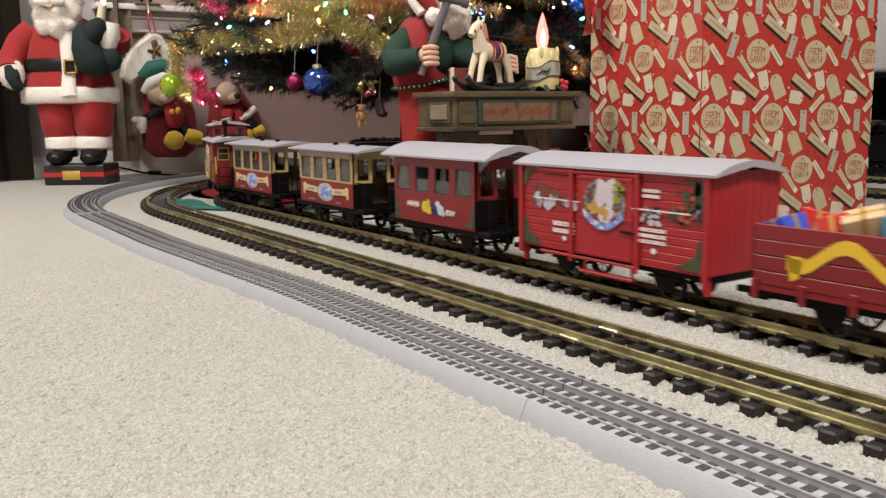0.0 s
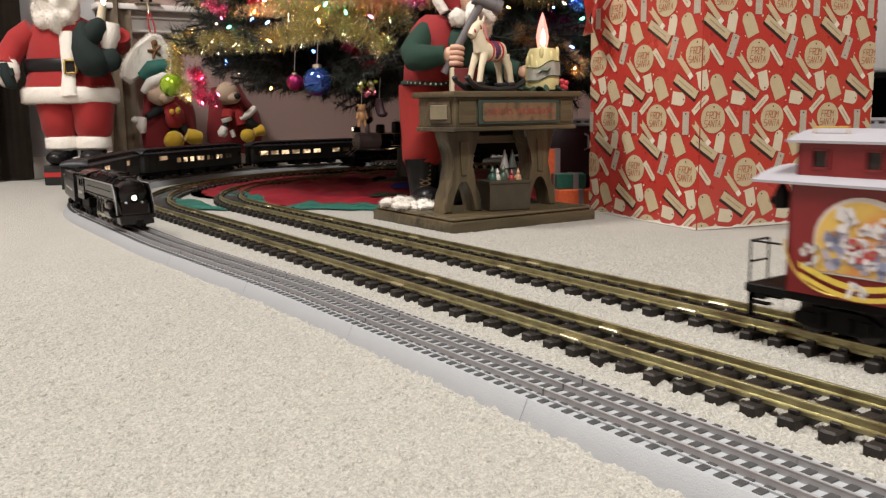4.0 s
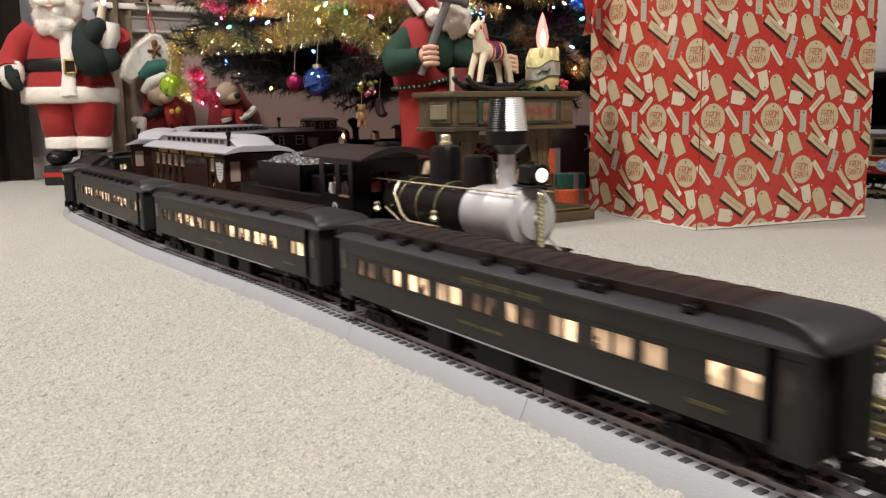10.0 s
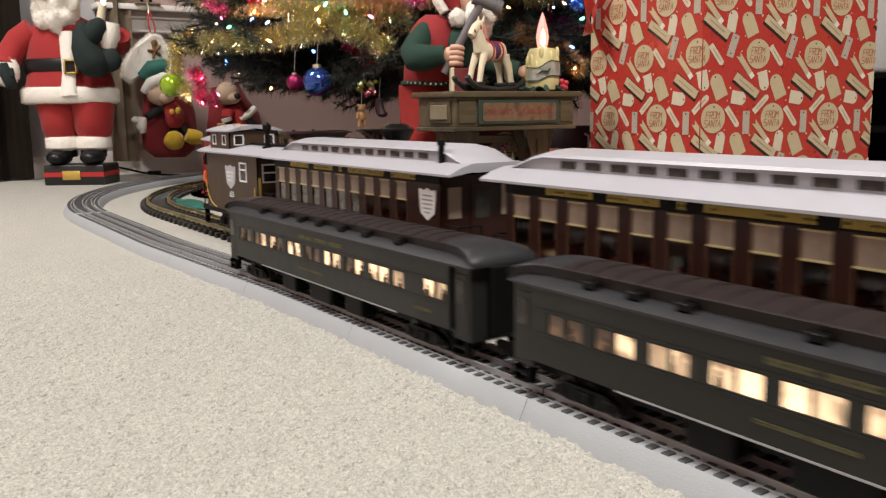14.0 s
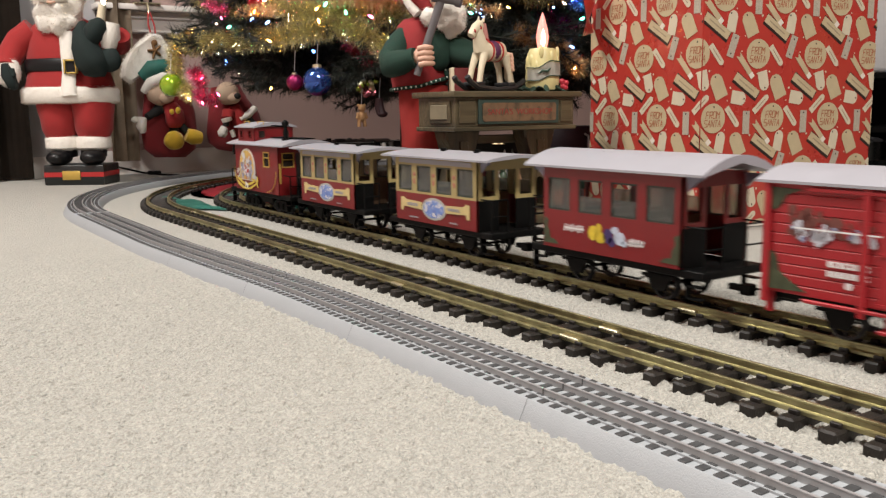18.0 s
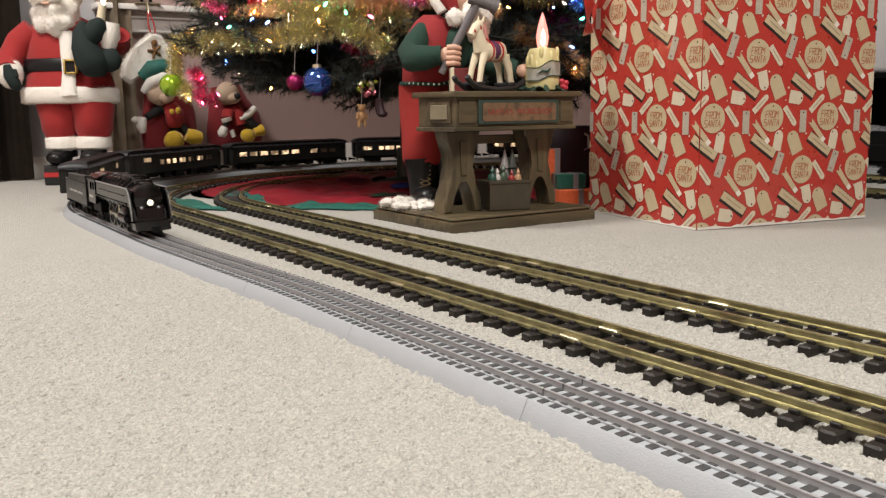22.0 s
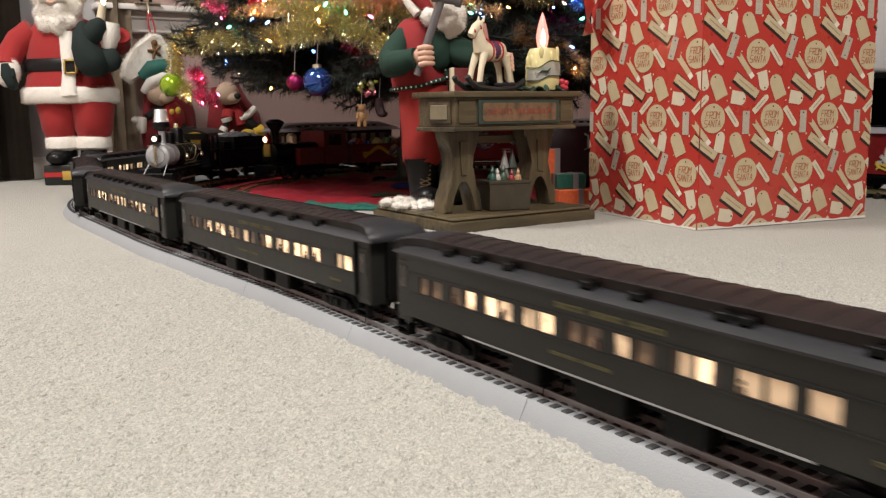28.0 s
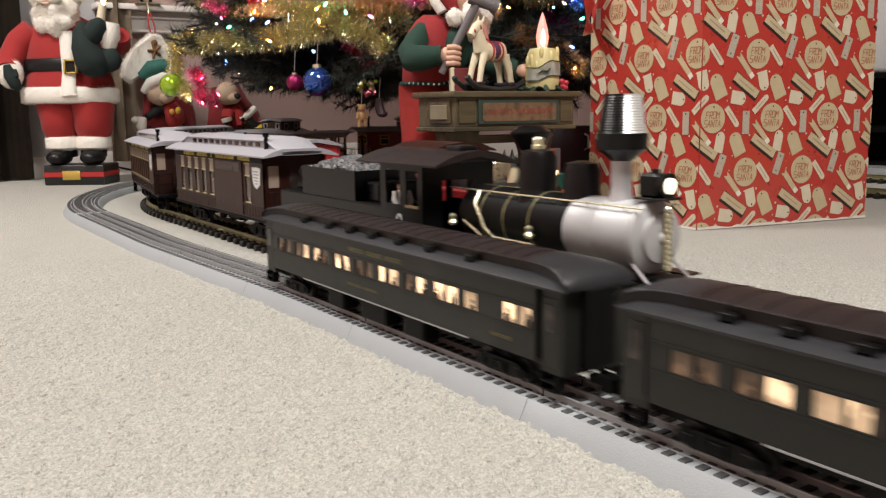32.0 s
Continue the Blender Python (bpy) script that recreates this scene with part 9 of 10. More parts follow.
def tree():
    t = thing("christmas_tree", "dark green artificial fir tree hung with lights and tinsel", "tree", Matrix.Translation(TREE))
    part("trunk", rod(bmo(), (0, 0, 0.03), (0, 0, 1.75), 0.028, 0.006, 12), BARK, t)
    bm = lathe(bmo(), [(0.10, 0.0), (0.10, 0.012), (0.04, 0.03), (0.036, 0.11)], (0, 0, 0), "z", 18)
    part("stand", bm, mat("dark_green_stand", (0.02, 0.04, 0.025), 0.5), t)
    kinds = [branch_mesh(k) for k in range(5)]
    rng = random.Random(14)
    tiers = [(0.330, 0.46, 16, (1, 6)), (0.355, 0.55, 20, (2, 8))]
    z, i = 0.385, 0
    while z < 1.72:
        reach = 0.58 * (1 - (z - 0.38) / 1.46) + 0.03
        tiers.append((z, reach, max(5, int(24 * reach / 0.55)), (-8, 6) if z < 0.5 else (-14, 4)))
        z += 0.066 + 0.02 * (i / 20)
        i += 1
    for i, (z, reach, n, dips) in enumerate(tiers):
        for k in range(n):
            a = (k + 0.5 * (i % 2) + rng.uniform(-0.25, 0.25)) / n * math.tau
            ln = reach * rng.uniform(0.84, 1.09)
            up = 0.065 * max(0.0, math.cos((a - 2.60) * 1.05)) if abs(a - 2.60) < 1.4 and z < 0.47 else 0.0
            m = Matrix.Translation((0, 0, z + up + rng.uniform(-0.02, 0.02))) @ pose(0, 0, 0, rng.uniform(-25, 25), rng.uniform(*dips) - 60 * up, math.degrees(a)) @ Matrix.Diagonal((ln, ln, ln, 1))
            part("branch", kinds[rng.randrange(5)], None, t, at=m)
    # boughs that stand out towards the window side
    for a, z, ln, dip in ((172, 0.43, 0.60, -1), (186, 0.40, 0.58, 4), (196, 0.39, 0.58, 5), (207, 0.36, 0.47, 8), (200, 0.365, 0.48, 7)):
        m = Matrix.Translation((0, 0, z)) @ pose(0, 0, 0, rng.uniform(-20, 20), dip, a) @ Matrix.Diagonal((ln, ln, ln, 1))
        part("branch", kinds[rng.randrange(5)], None, t, at=m)
    return t


def strip_cloud(name, path, spread, count, length, material, parent, label, seed=0, width=0.0010):
    """Tinsel: many thin bright strips that stand off a path."""
    rng = np.random.default_rng(seed)
    pts = [np.array(p) for p in path]
    verts, faces = [], []
    seg = [np.linalg.norm(b - a) for a, b in zip(pts, pts[1:])]
    total = sum(seg)
    for i in range(count):
        s = rng.random() * total
        for (a, b), ln in zip(zip(pts, pts[1:]), seg):
            if s <= ln:
                break
            s -= ln
        d = (b - a) / ln
        o = a + d * min(s, ln)
        v = rng.normal(size=3)
        v -= 0.7 * v.dot(d) * d
        v /= np.linalg.norm(v)
        o = o + v * spread * 0.25 * rng.random()
        tip = o + v * length * rng.uniform(0.6, 1.1)
        t = np.cross(v, rng.normal(size=3))
        t = t / np.linalg.norm(t) * width / 2
        k = len(verts)
        mid = (o + tip) / 2 + rng.normal(size=3) * 0.003
        verts += [tuple(o - t), tuple(o + t), tuple(mid + t), tuple(mid - t), tuple(tip + t * 0.6), tuple(tip - t * 0.6)]
        faces += [(k, k + 1, k + 2, k + 3), (k + 3, k + 2, k + 4, k + 5)]
    ob = part(name, pydata(name, verts, faces, material), None, parent, label)
    return ob


def garlands():
    gold = mat("gold_tinsel", (1.0, 0.74, 0.38), 0.18, 0.82, vary=0.5, scale=50)
    pink = mat("pink_tinsel", (0.70, 0.14, 0.26), 0.25, 0.75, vary=0.3, scale=50)
    copper = mat("copper_tinsel", (0.95, 0.56, 0.30), 0.22, 0.7, vary=0.3, scale=50)
    purple = mat("magenta_tinsel", (0.45, 0.05, 0.30), 0.22, 0.95, vary=0.3, scale=50)

    def garland(path, count, length, material, label, seed):
        g = thing("tinsel_garland", label, "garland", group="tinsel on the tree")
        strip_cloud("tinsel", path, 0.02, count, length, material, g, "", seed)
        part("cord", tube(bmo(), path, 0.002, 5), material, g)
    front = [(0.180, 2.330, 0.398), (0.196, 2.230, 0.388), (0.212, 2.118, 0.389), (0.237, 2.002, 0.384), (0.276, 1.891, 0.385), (0.312, 1.819, 0.390), (0.368, 1.761, 0.404), (0.413, 1.715, 0.379), (0.455, 1.690, 0.345)]
    garland(front, 8000, 0.034, gold, "thick gold tinsel garland sagging round the tree", 1)
    over = [TREE + Matrix.Rotation(radians(FACING), 3, "Z") @ Vector((x, -0.5 + y, z)) for x, y, z in ((-0.290, 0.05, 0.462), (-0.235, 0.0, 0.442), (-0.185, -0.02, 0.430), (-0.134, -0.03, 0.434), (-0.083, -0.03, 0.446), (-0.021, -0.04, 0.424), (0.03, -0.03, 0.40))]
    garland([tuple(p) for p in over], 5200, 0.032, gold, "second gold tinsel strand above the sagging garland", 16)
    garland([(0.205, 2.18, 0.50), (0.235, 2.095, 0.478), (0.262, 2.062, 0.448)], 2300, 0.034, gold, "gold tinsel garland end on the tree", 2)
    garland([(0.178, 2.335, 0.385), (0.172, 2.33, 0.34), (0.168, 2.30, 0.29), (0.185, 2.24, 0.26)], 1900, 0.026, gold, "gold tinsel hanging at the tree's edge", 3)
    garland([(0.190, 2.23, 0.325), (0.190, 2.18, 0.285), (0.178, 2.16, 0.25), (0.215, 2.14, 0.245)], 1300, 0.022, pink, "pink tinsel hanging at the tree's edge", 4)
    garland([(0.400, 1.80, 0.37), (0.430, 1.77, 0.345), (0.445, 1.76, 0.315), (0.480, 1.745, 0.330)], 1000, 0.020, pink, "pink tinsel under the gold garland", 5)
    garland([(0.330, 1.745, 0.47), (0.40, 1.71, 0.452), (0.47, 1.67, 0.45), (0.55, 1.62, 0.455), (0.62, 1.60, 0.48)], 2300, 0.028, copper, "copper tinsel garland on the tree", 6)
    garland([(0.760, 1.64, 0.395), (0.80, 1.63, 0.385), (0.85, 1.62, 0.37), (0.91, 1.62, 0.345), (0.96, 1.64, 0.31), (1.02, 1.68, 0.32)], 3600, 0.026, copper, "copper tinsel garland on the tree", 7)
    garland([(0.742, 1.62, 0.50), (0.79, 1.62, 0.475), (0.85, 1.61, 0.48), (0.95, 1.63, 0.52), (1.08, 1.70, 0.50)], 4000, 0.032, gold, "gold tinsel garland on the tree", 8)
    garland([(0.845, 1.64, 0.400), (0.88, 1.63, 0.415), (0.90, 1.63, 0.40)], 500, 0.040, purple, "magenta tinsel burst behind the candle", 9)
    rng = random.Random(44)
    for k, material in enumerate((pink, copper, purple, pink, copper, gold, mat("blue_tinsel", (0.12, 0.22, 0.65), 0.25, 0.7, vary=0.3), copper)):
        z, a = rng.uniform(0.44, 0.54), 3.15 + k * 0.29
        path = []
        for i in range(4):
            r = 0.57 * (1 - (z - 0.38) / 1.46) + 0.04
            path.append((TREE.x + r * math.cos(a), TREE.y + r * math.sin(a), z))
            z, a = z - rng.uniform(0.0, 0.02), a + 0.07
        garland(path, 520, 0.017, material, "short strand of glittering tinsel on the tree", 60 + k)
    # on round the back, where only a long way off shows it
    back = [(0.77 + 0.54 * math.cos(a), 2.13 + 0.54 * math.sin(a), 0.42 + 0.03 * math.sin(5 * a)) for a in np.linspace(-0.3, 2.6, 26)]
    garland(back, 5000, 0.034, gold, "gold tinsel garland round the tree's back", 10)
    for k, (z, r) in enumerate(((0.75, 0.42), (1.05, 0.31), (1.35, 0.20))):
        ring = [(0.77 + r * math.cos(a), 2.13 + r * math.sin(a), z + 0.03 * math.sin(6 * a)) for a in np.linspace(0, math.tau, 30)]
        garland(ring, 4200, 0.034, gold, "gold tinsel garland round the upper tree", 11 + k)


def hung(name, label, at, build, drop):
    o = thing(name, label, "ornament", Matrix.Translation(at), group="ornaments on the tree")
    build(o)
    part("hook", rod(bmo(), (0, 0, drop), (0.004, 0, drop + 0.045), 0.0008, seg=5), SILVER, o)
    return o


def ornaments():
    def bauble(r, colour, rough=0.12):
        def make(o):
            part("ball", ball(bmo(), (0, 0, 0), r, seg=28, rings=18), colour, o)
            bm = lathe(bmo(), [(r * 0.30, r * 0.93), (r * 0.32, r * 0.96), (r * 0.30, r * 1.16), (r * 0.1, r * 1.2)], (0, 0, 0), "z", 16)
            part("cap", bm, BRIGHT_BRASS, o)
        return make
    blue = mat("blue_glass_bauble", (0.03, 0.10, 0.42), 0.10, 0.75, vary=0.15, scale=60, coat=0.8)
    hung("bauble", "shiny blue glass bauble with gold cap", (0.334, 1.809, 0.281), bauble(0.0325, blue), 0.038)
    hung("bauble", "shiny lime green glass bauble", (0.150, 2.297, 0.287), bauble(0.030, mat("lime_glass_bauble", (0.34, 0.55, 0.03), 0.12, 0.6, vary=0.3, scale=40, coat=0.8)), 0.035)
    hung("bauble", "shiny red glass bauble", (0.262, 1.965, 0.462), bauble(0.024, mat("red_glass_bauble", (0.5, 0.02, 0.02), 0.12, 0.6, coat=0.8)), 0.028)
    hung("bauble", "glittery dark pink bauble", (0.305, 1.868, 0.281), bauble(0.019, mat("pink_glitter_bauble", (0.24, 0.012, 0.08), 0.35, 0.7, vary=0.8, scale=300, bump=0.001, bscale=400)), 0.026)
    hung("bauble", "plain white glass bauble on the tree", (0.315, 1.93, 0.462), bauble(0.026, mat("white_glass_bauble", (0.7, 0.68, 0.66), 0.2, 0.1, coat=0.6)), 0.03)

    def gilded(o):
        rng = random.Random(6)
        foils = [BRIGHT_BRASS, mat("lime_foil", (0.35, 0.42, 0.06), 0.2, 0.8), mat("pink_foil", (0.45, 0.12, 0.16), 0.2, 0.8)]
        for i in range(26):
            bm = ball(bmo(), (rng.uniform(-0.018, 0.022), rng.uniform(-0.01, 0.01), rng.uniform(-0.02, 0.016)), rng.uniform(0.004, 0.009), seg=6, rings=4)
            part("foil_bead", bm, foils[i % 3], o, smooth=False)
    hung("foil_ornament", "cluster ornament of gold and green foil", (0.441, 1.775, 0.268), gilded, 0.02)

    def bear(o):
        bm = bmo()
        ball(bm, (0, 0, 0.0), 0.011, 0.85, 0.8, 1.25)
        ball(bm, (0, -0.002, 0.018), 0.009)
        for s in (-1, 1):
            ball(bm, (s * 0.0075, 0, 0.024), 0.004, seg=8, rings=6)
            tube(bm, [(s * 0.006, 0, -0.008), (s * 0.008, -0.001, -0.024)], [0.0048, 0.0042], 8)
            tube(bm, [(s * 0.009, 0, 0.007), (s * 0.013, -0.002, -0.006)], [0.0040, 0.0036], 8)
        part("bear", bm, mat("honey_brown_plush", (0.36, 0.20, 0.09), 0.8, vary=0.15), o, angle=60)
    hung("bear_ornament", "little honey-brown bear ornament", (0.424, 1.772, 0.203), bear, 0.026)

    def boot(o):
        bm = bmo()
        tube(bm, [(0, 0, 0.018), (0, 0, -0.004), (0.002, -0.004, -0.016)], [0.009, 0.011, 0.011], 10)
        ball(bm, (0.004, -0.006, -0.018), 0.011, 1.2, 1, 0.7)
        part("boot", bm, mat("dark_toy_boot", (0.04, 0.015, 0.02), 0.5), o)
    hung("boot_ornament", "dark little boot ornament", (0.460, 1.752, 0.225), boot, 0.018)
    # light string bulbs
    spots = [((1.0, 0.42, 0.07), [(0.792, 1.700, 0.456), (0.180, 2.300, 0.374), (0.247, 1.868, 0.372), (0.415, 1.735, 0.443), (0.26, 1.90, 0.268), (0.311, 1.900, 0.44)]),
             ((0.10, 0.26, 1.0), [(0.819, 1.660, 0.381), (0.908, 1.600, 0.36), (0.221, 2.08, 0.335), (0.255, 1.985, 0.43), (0.362, 1.78, 0.441), (0.337, 1.830, 0.349)]),
             ((1.0, 0.07, 0.22), [(0.196, 2.190, 0.300), (0.176, 2.135, 0.239), (0.228, 2.165, 0.26), (0.465, 1.720, 0.335)]),
             ((0.08, 1.0, 0.6), [(1.027, 1.650, 0.408)]), ((1.0, 0.66, 0.36), [(0.97, 1.700, 0.476), (0.179, 2.25, 0.252), (0.848, 1.64, 0.327), (0.447, 1.79, 0.339), (0.949, 1.635, 0.314)])]
    bulb = bmo()
    lathe(bulb, [(0.0012, -0.005), (0.0021, -0.0025), (0.0024, 0.0006), (0.0016, 0.0042), (0.0003, 0.0062)], (0, 0, 0), "z", 10)
    n = 0
    rng = random.Random(31)
    shapes = {}
    string = thing("light_string", "string of small coloured bulbs, all lit", "fairy lights")
    for colour, places in spots:
        n += 1
        m = mat("lit_bulb_%d" % n, tuple(0.3 + 0.6 * c for c in colour), 0.3, emit=colour, emit_strength=36)
        me = finish(bulb.copy(), m, "bulb")
        for p in places:
            part("bulb", me, None, string, at=pose(*p, rng.uniform(-60, 60), rng.uniform(-60, 60), 0))
        for k in range(11):
            z, a = rng.uniform(0.40, 0.57), rng.uniform(3.0, 5.5)
            r = 0.56 * (1 - (z - 0.38) / 1.46) + 0.05
            part("bulb", me, None, string, at=pose(TREE.x + r * math.cos(a), TREE.y + r * math.sin(a), z, rng.uniform(-60, 60), rng.uniform(-60, 60), 0))
        for k in range(26):
            z = rng.uniform(0.32, 1.6)
            r = (0.52 * (1 - (z - 0.30) / 1.55) + 0.02)
            a = rng.uniform(0, math.tau) if z > 0.62 else rng.uniform(-0.6, 2.4)
            part("bulb", me, None, string, at=pose(TREE.x + r * math.cos(a), TREE.y + r * math.sin(a), z, rng.uniform(-60, 60), rng.uniform(-60, 60), 0))
    bulb.free()


def skirt():
    """Red velvet tree skirt with a green hem, lying in folds."""
    s = thing("tree_skirt", "rumpled red velvet tree skirt with teal green hem", "tree skirt")
    red = mat("crimson_velvet", (0.40, 0.010, 0.028), 0.6, vary=0.35, scale=14, sheen=0.08, bump=0.002, bscale=30)
    teal = mat("teal_green_velvet", (0.030, 0.20, 0.155), 0.6, vary=0.3, scale=24, sheen=0.1, bump=0.002, bscale=40)

    def height(x, y):
        r = math.hypot(x, y)
        f = noise.noise((x * 7, y * 7, 0.3)) * 0.5 + 0.5
        g = abs(noise.noise((x * 11 + 4, y * 11, 2.3)))
        near = min(1.0, max(0.0, (0.57 - r) / 0.12))
        return 0.0025 + near * (0.010 + 0.02 * max(0, 0.45 - r)) * (0.2 + 1.3 * f + 0.5 * g + 0.5 * noise.noise((x * 19, y * 19, 5.0)))

    def ring(r0, r1, nr, material, name, parent, lift=0.0):
        bm = bmo()
        n = 220
        rows = []
        for j in range(nr + 1):
            row = []
            for k in range(n):
                a = k / n * math.tau
                wob = 1 + 0.035 * math.sin(5 * a + 1.0) + 0.02 * math.sin(11 * a)
                r = (r0 + (r1 - r0) * j / nr) * (wob if r1 > 0.3 else 1)
                x, y = r * math.cos(a), r * math.sin(a)
                row.append(bm.verts.new((x, y, height(x, y) + lift)))
            rows.append(row)
        for a, b in zip(rows, rows[1:]):
            for k in range(n):
                bm.faces.new((a[k], a[(k + 1) % n], b[(k + 1) % n], b[k]))
        bmesh.ops.solidify(bm, geom=bm.faces[:], thickness=0.0015)
        return part(name, bm, material, parent, at=(TREE.x, TREE.y, 0), angle=70)
    ring(0.11, 0.575, 34, red, "cloth", s)
    ring(0.573, 0.600, 3, teal, "hem", s)

    def rumple(name, corners, nu, nv, amp, freq, seed, label):
        """A crumpled flap of hem between four floor corners."""
        a, b, c, d = [Vector((*p, 0)) for p in corners]
        bm = bmo()
        rows = []
        for j in range(nv + 1):
            row = []
            for i in range(nu + 1):
                u, v = i / nu, j / nv
                p = (a * (1 - u) + b * u) * (1 - v) + (d * (1 - u) + c * u) * v
                edge = min(1.0, 5 * min(u, 1 - u, v, 1 - v))
                p.x += 0.012 * noise.noise((u * 5, v * 5, seed + 9))
                p.y += 0.018 * noise.noise((u * 5, v * 5, seed + 5))
                fold = abs(noise.noise((p.x * freq, p.y * freq * 0.5, seed)))
                p.z = 0.0035 + edge * amp * (0.35 + 1.1 * fold)
                row.append(bm.verts.new(p))
            rows.append(row)
        for r0, r1 in zip(rows, rows[1:]):
            for i in range(nu):
                bm.faces.new((r0[i], r0[i + 1], r1[i + 1], r1[i]))
        bmesh.ops.solidify(bm, geom=bm.faces[:], thickness=0.0015)
        part(name, bm, teal, s, label, angle=70)
    rumple("hem_flap", [(0.225, 1.81), (0.375, 1.625), (0.440, 1.690), (0.300, 1.860)], 26, 12, 0.011, 24, 1.0, "crumpled teal hem flap")
    rumple("hem_flap", [(0.045, 1.95), (0.122, 1.84), (0.122, 2.10), (0.070, 2.30)], 20, 22, 0.010, 26, 4.0, "teal hem flap between the tracks")
    rumple("hem_flap", [(0.205, 2.08), (0.245, 1.93), (0.300, 2.02), (0.250, 2.28)], 14, 20, 0.010, 26, 7.0, "teal hem flap inside the track")
    # applied blue, white and gold felt shapes
    for (u, v), col, k in (((0.66, 1.915), (0.03, 0.05, 0.30), 0.075), ((0.74, 1.88), (0.50, 0.46, 0.52), 0.04), ((0.50, 1.80), (0.03, 0.10, 0.05), 0.045), ((0.435, 1.665), (0.55, 0.33, 0.06), 0.03), ((0.60, 2.16), (0.30, 0.03, 0.10), 0.05)):
        bm = bmo()
        n = 18
        rows = []
        for j in (0.0, 0.34, 0.67, 1.0):
            row = []
            for i in range(n):
                a = i / n * math.tau
                x, y = u - TREE.x + j * k * math.cos(a), v - TREE.y + j * k * 0.8 * math.sin(a)
                row.append(bm.verts.new((x, y, height(x, y) + 0.004)))
                if j == 0.0:
                    break
            rows.append(row)
        for i in range(n):
            bm.faces.new((rows[0][0], rows[1][i], rows[1][(i + 1) % n]))
        for r0, r1 in zip(rows[1:], rows[2:]):
            for i in range(n):
                bm.faces.new((r0[i], r1[i], r1[(i + 1) % n], r0[(i + 1) % n]))
        bmesh.ops.solidify(bm, geom=bm.faces[:], thickness=0.0015)
        part("applique", bm, mat("felt_%d" % int(col[0] * 1000 + col[1] * 77), col, 0.85, vary=0.2, scale=40), s, at=(TREE.x, TREE.y, 0), angle=70)


# ---- wall side: sill, curtains, stockings ----
def plush(label, m, pts, radii):
    """A hanging felt stocking."""
    s = thing("stocking", label, "stocking", m)
    felt = mat("dark_red_felt", (0.20, 0.010, 0.014), 0.85, vary=0.15, scale=60, sheen=0.3, bump=0.0006, bscale=300)
    part("sock", tube(bmo(), pts, [r * 0.26 for r in radii], 22, squash=3.85), felt, s, angle=70)
    return s


def soft_toy(at, spec, label):
    """A plain soft toy from rounded shapes, given as (material, points, radii)."""
    bm = bmo()
    for idx, pts, radii, squash in spec:
        n = len(bm.verts)
        if len(pts) == 1:
            ball(bm, pts[0], radii[0], 1, 0.75, squash, 18, 12, idx=idx)
        else:
            tube(bm, pts, radii, 14, idx=idx, squash=squash)
        lumpy(bm, n, 0.003, 40, idx)
    fuzz(bm, 4, 50000, 0.006, 6, to=6)
    ob = part("soft_toy", bm, [mat("tan_plush", (0.50, 0.36, 0.26), 0.85, vary=0.1), mat("black_plush", (0.010, 0.009, 0.009), 0.8), FELT_RED, mat("yellow_plush", (0.58, 0.37, 0.02), 0.8, vary=0.15, sheen=0.3, bump=0.001, bscale=200), FUR, mat("teal_hat_plush", (0.015, 0.10, 0.08), 0.7, vary=0.4, scale=30), HAIR], None, angle=70, at=at)
    return tagged(ob, label, "soft toy", "soft toys on the stockings")


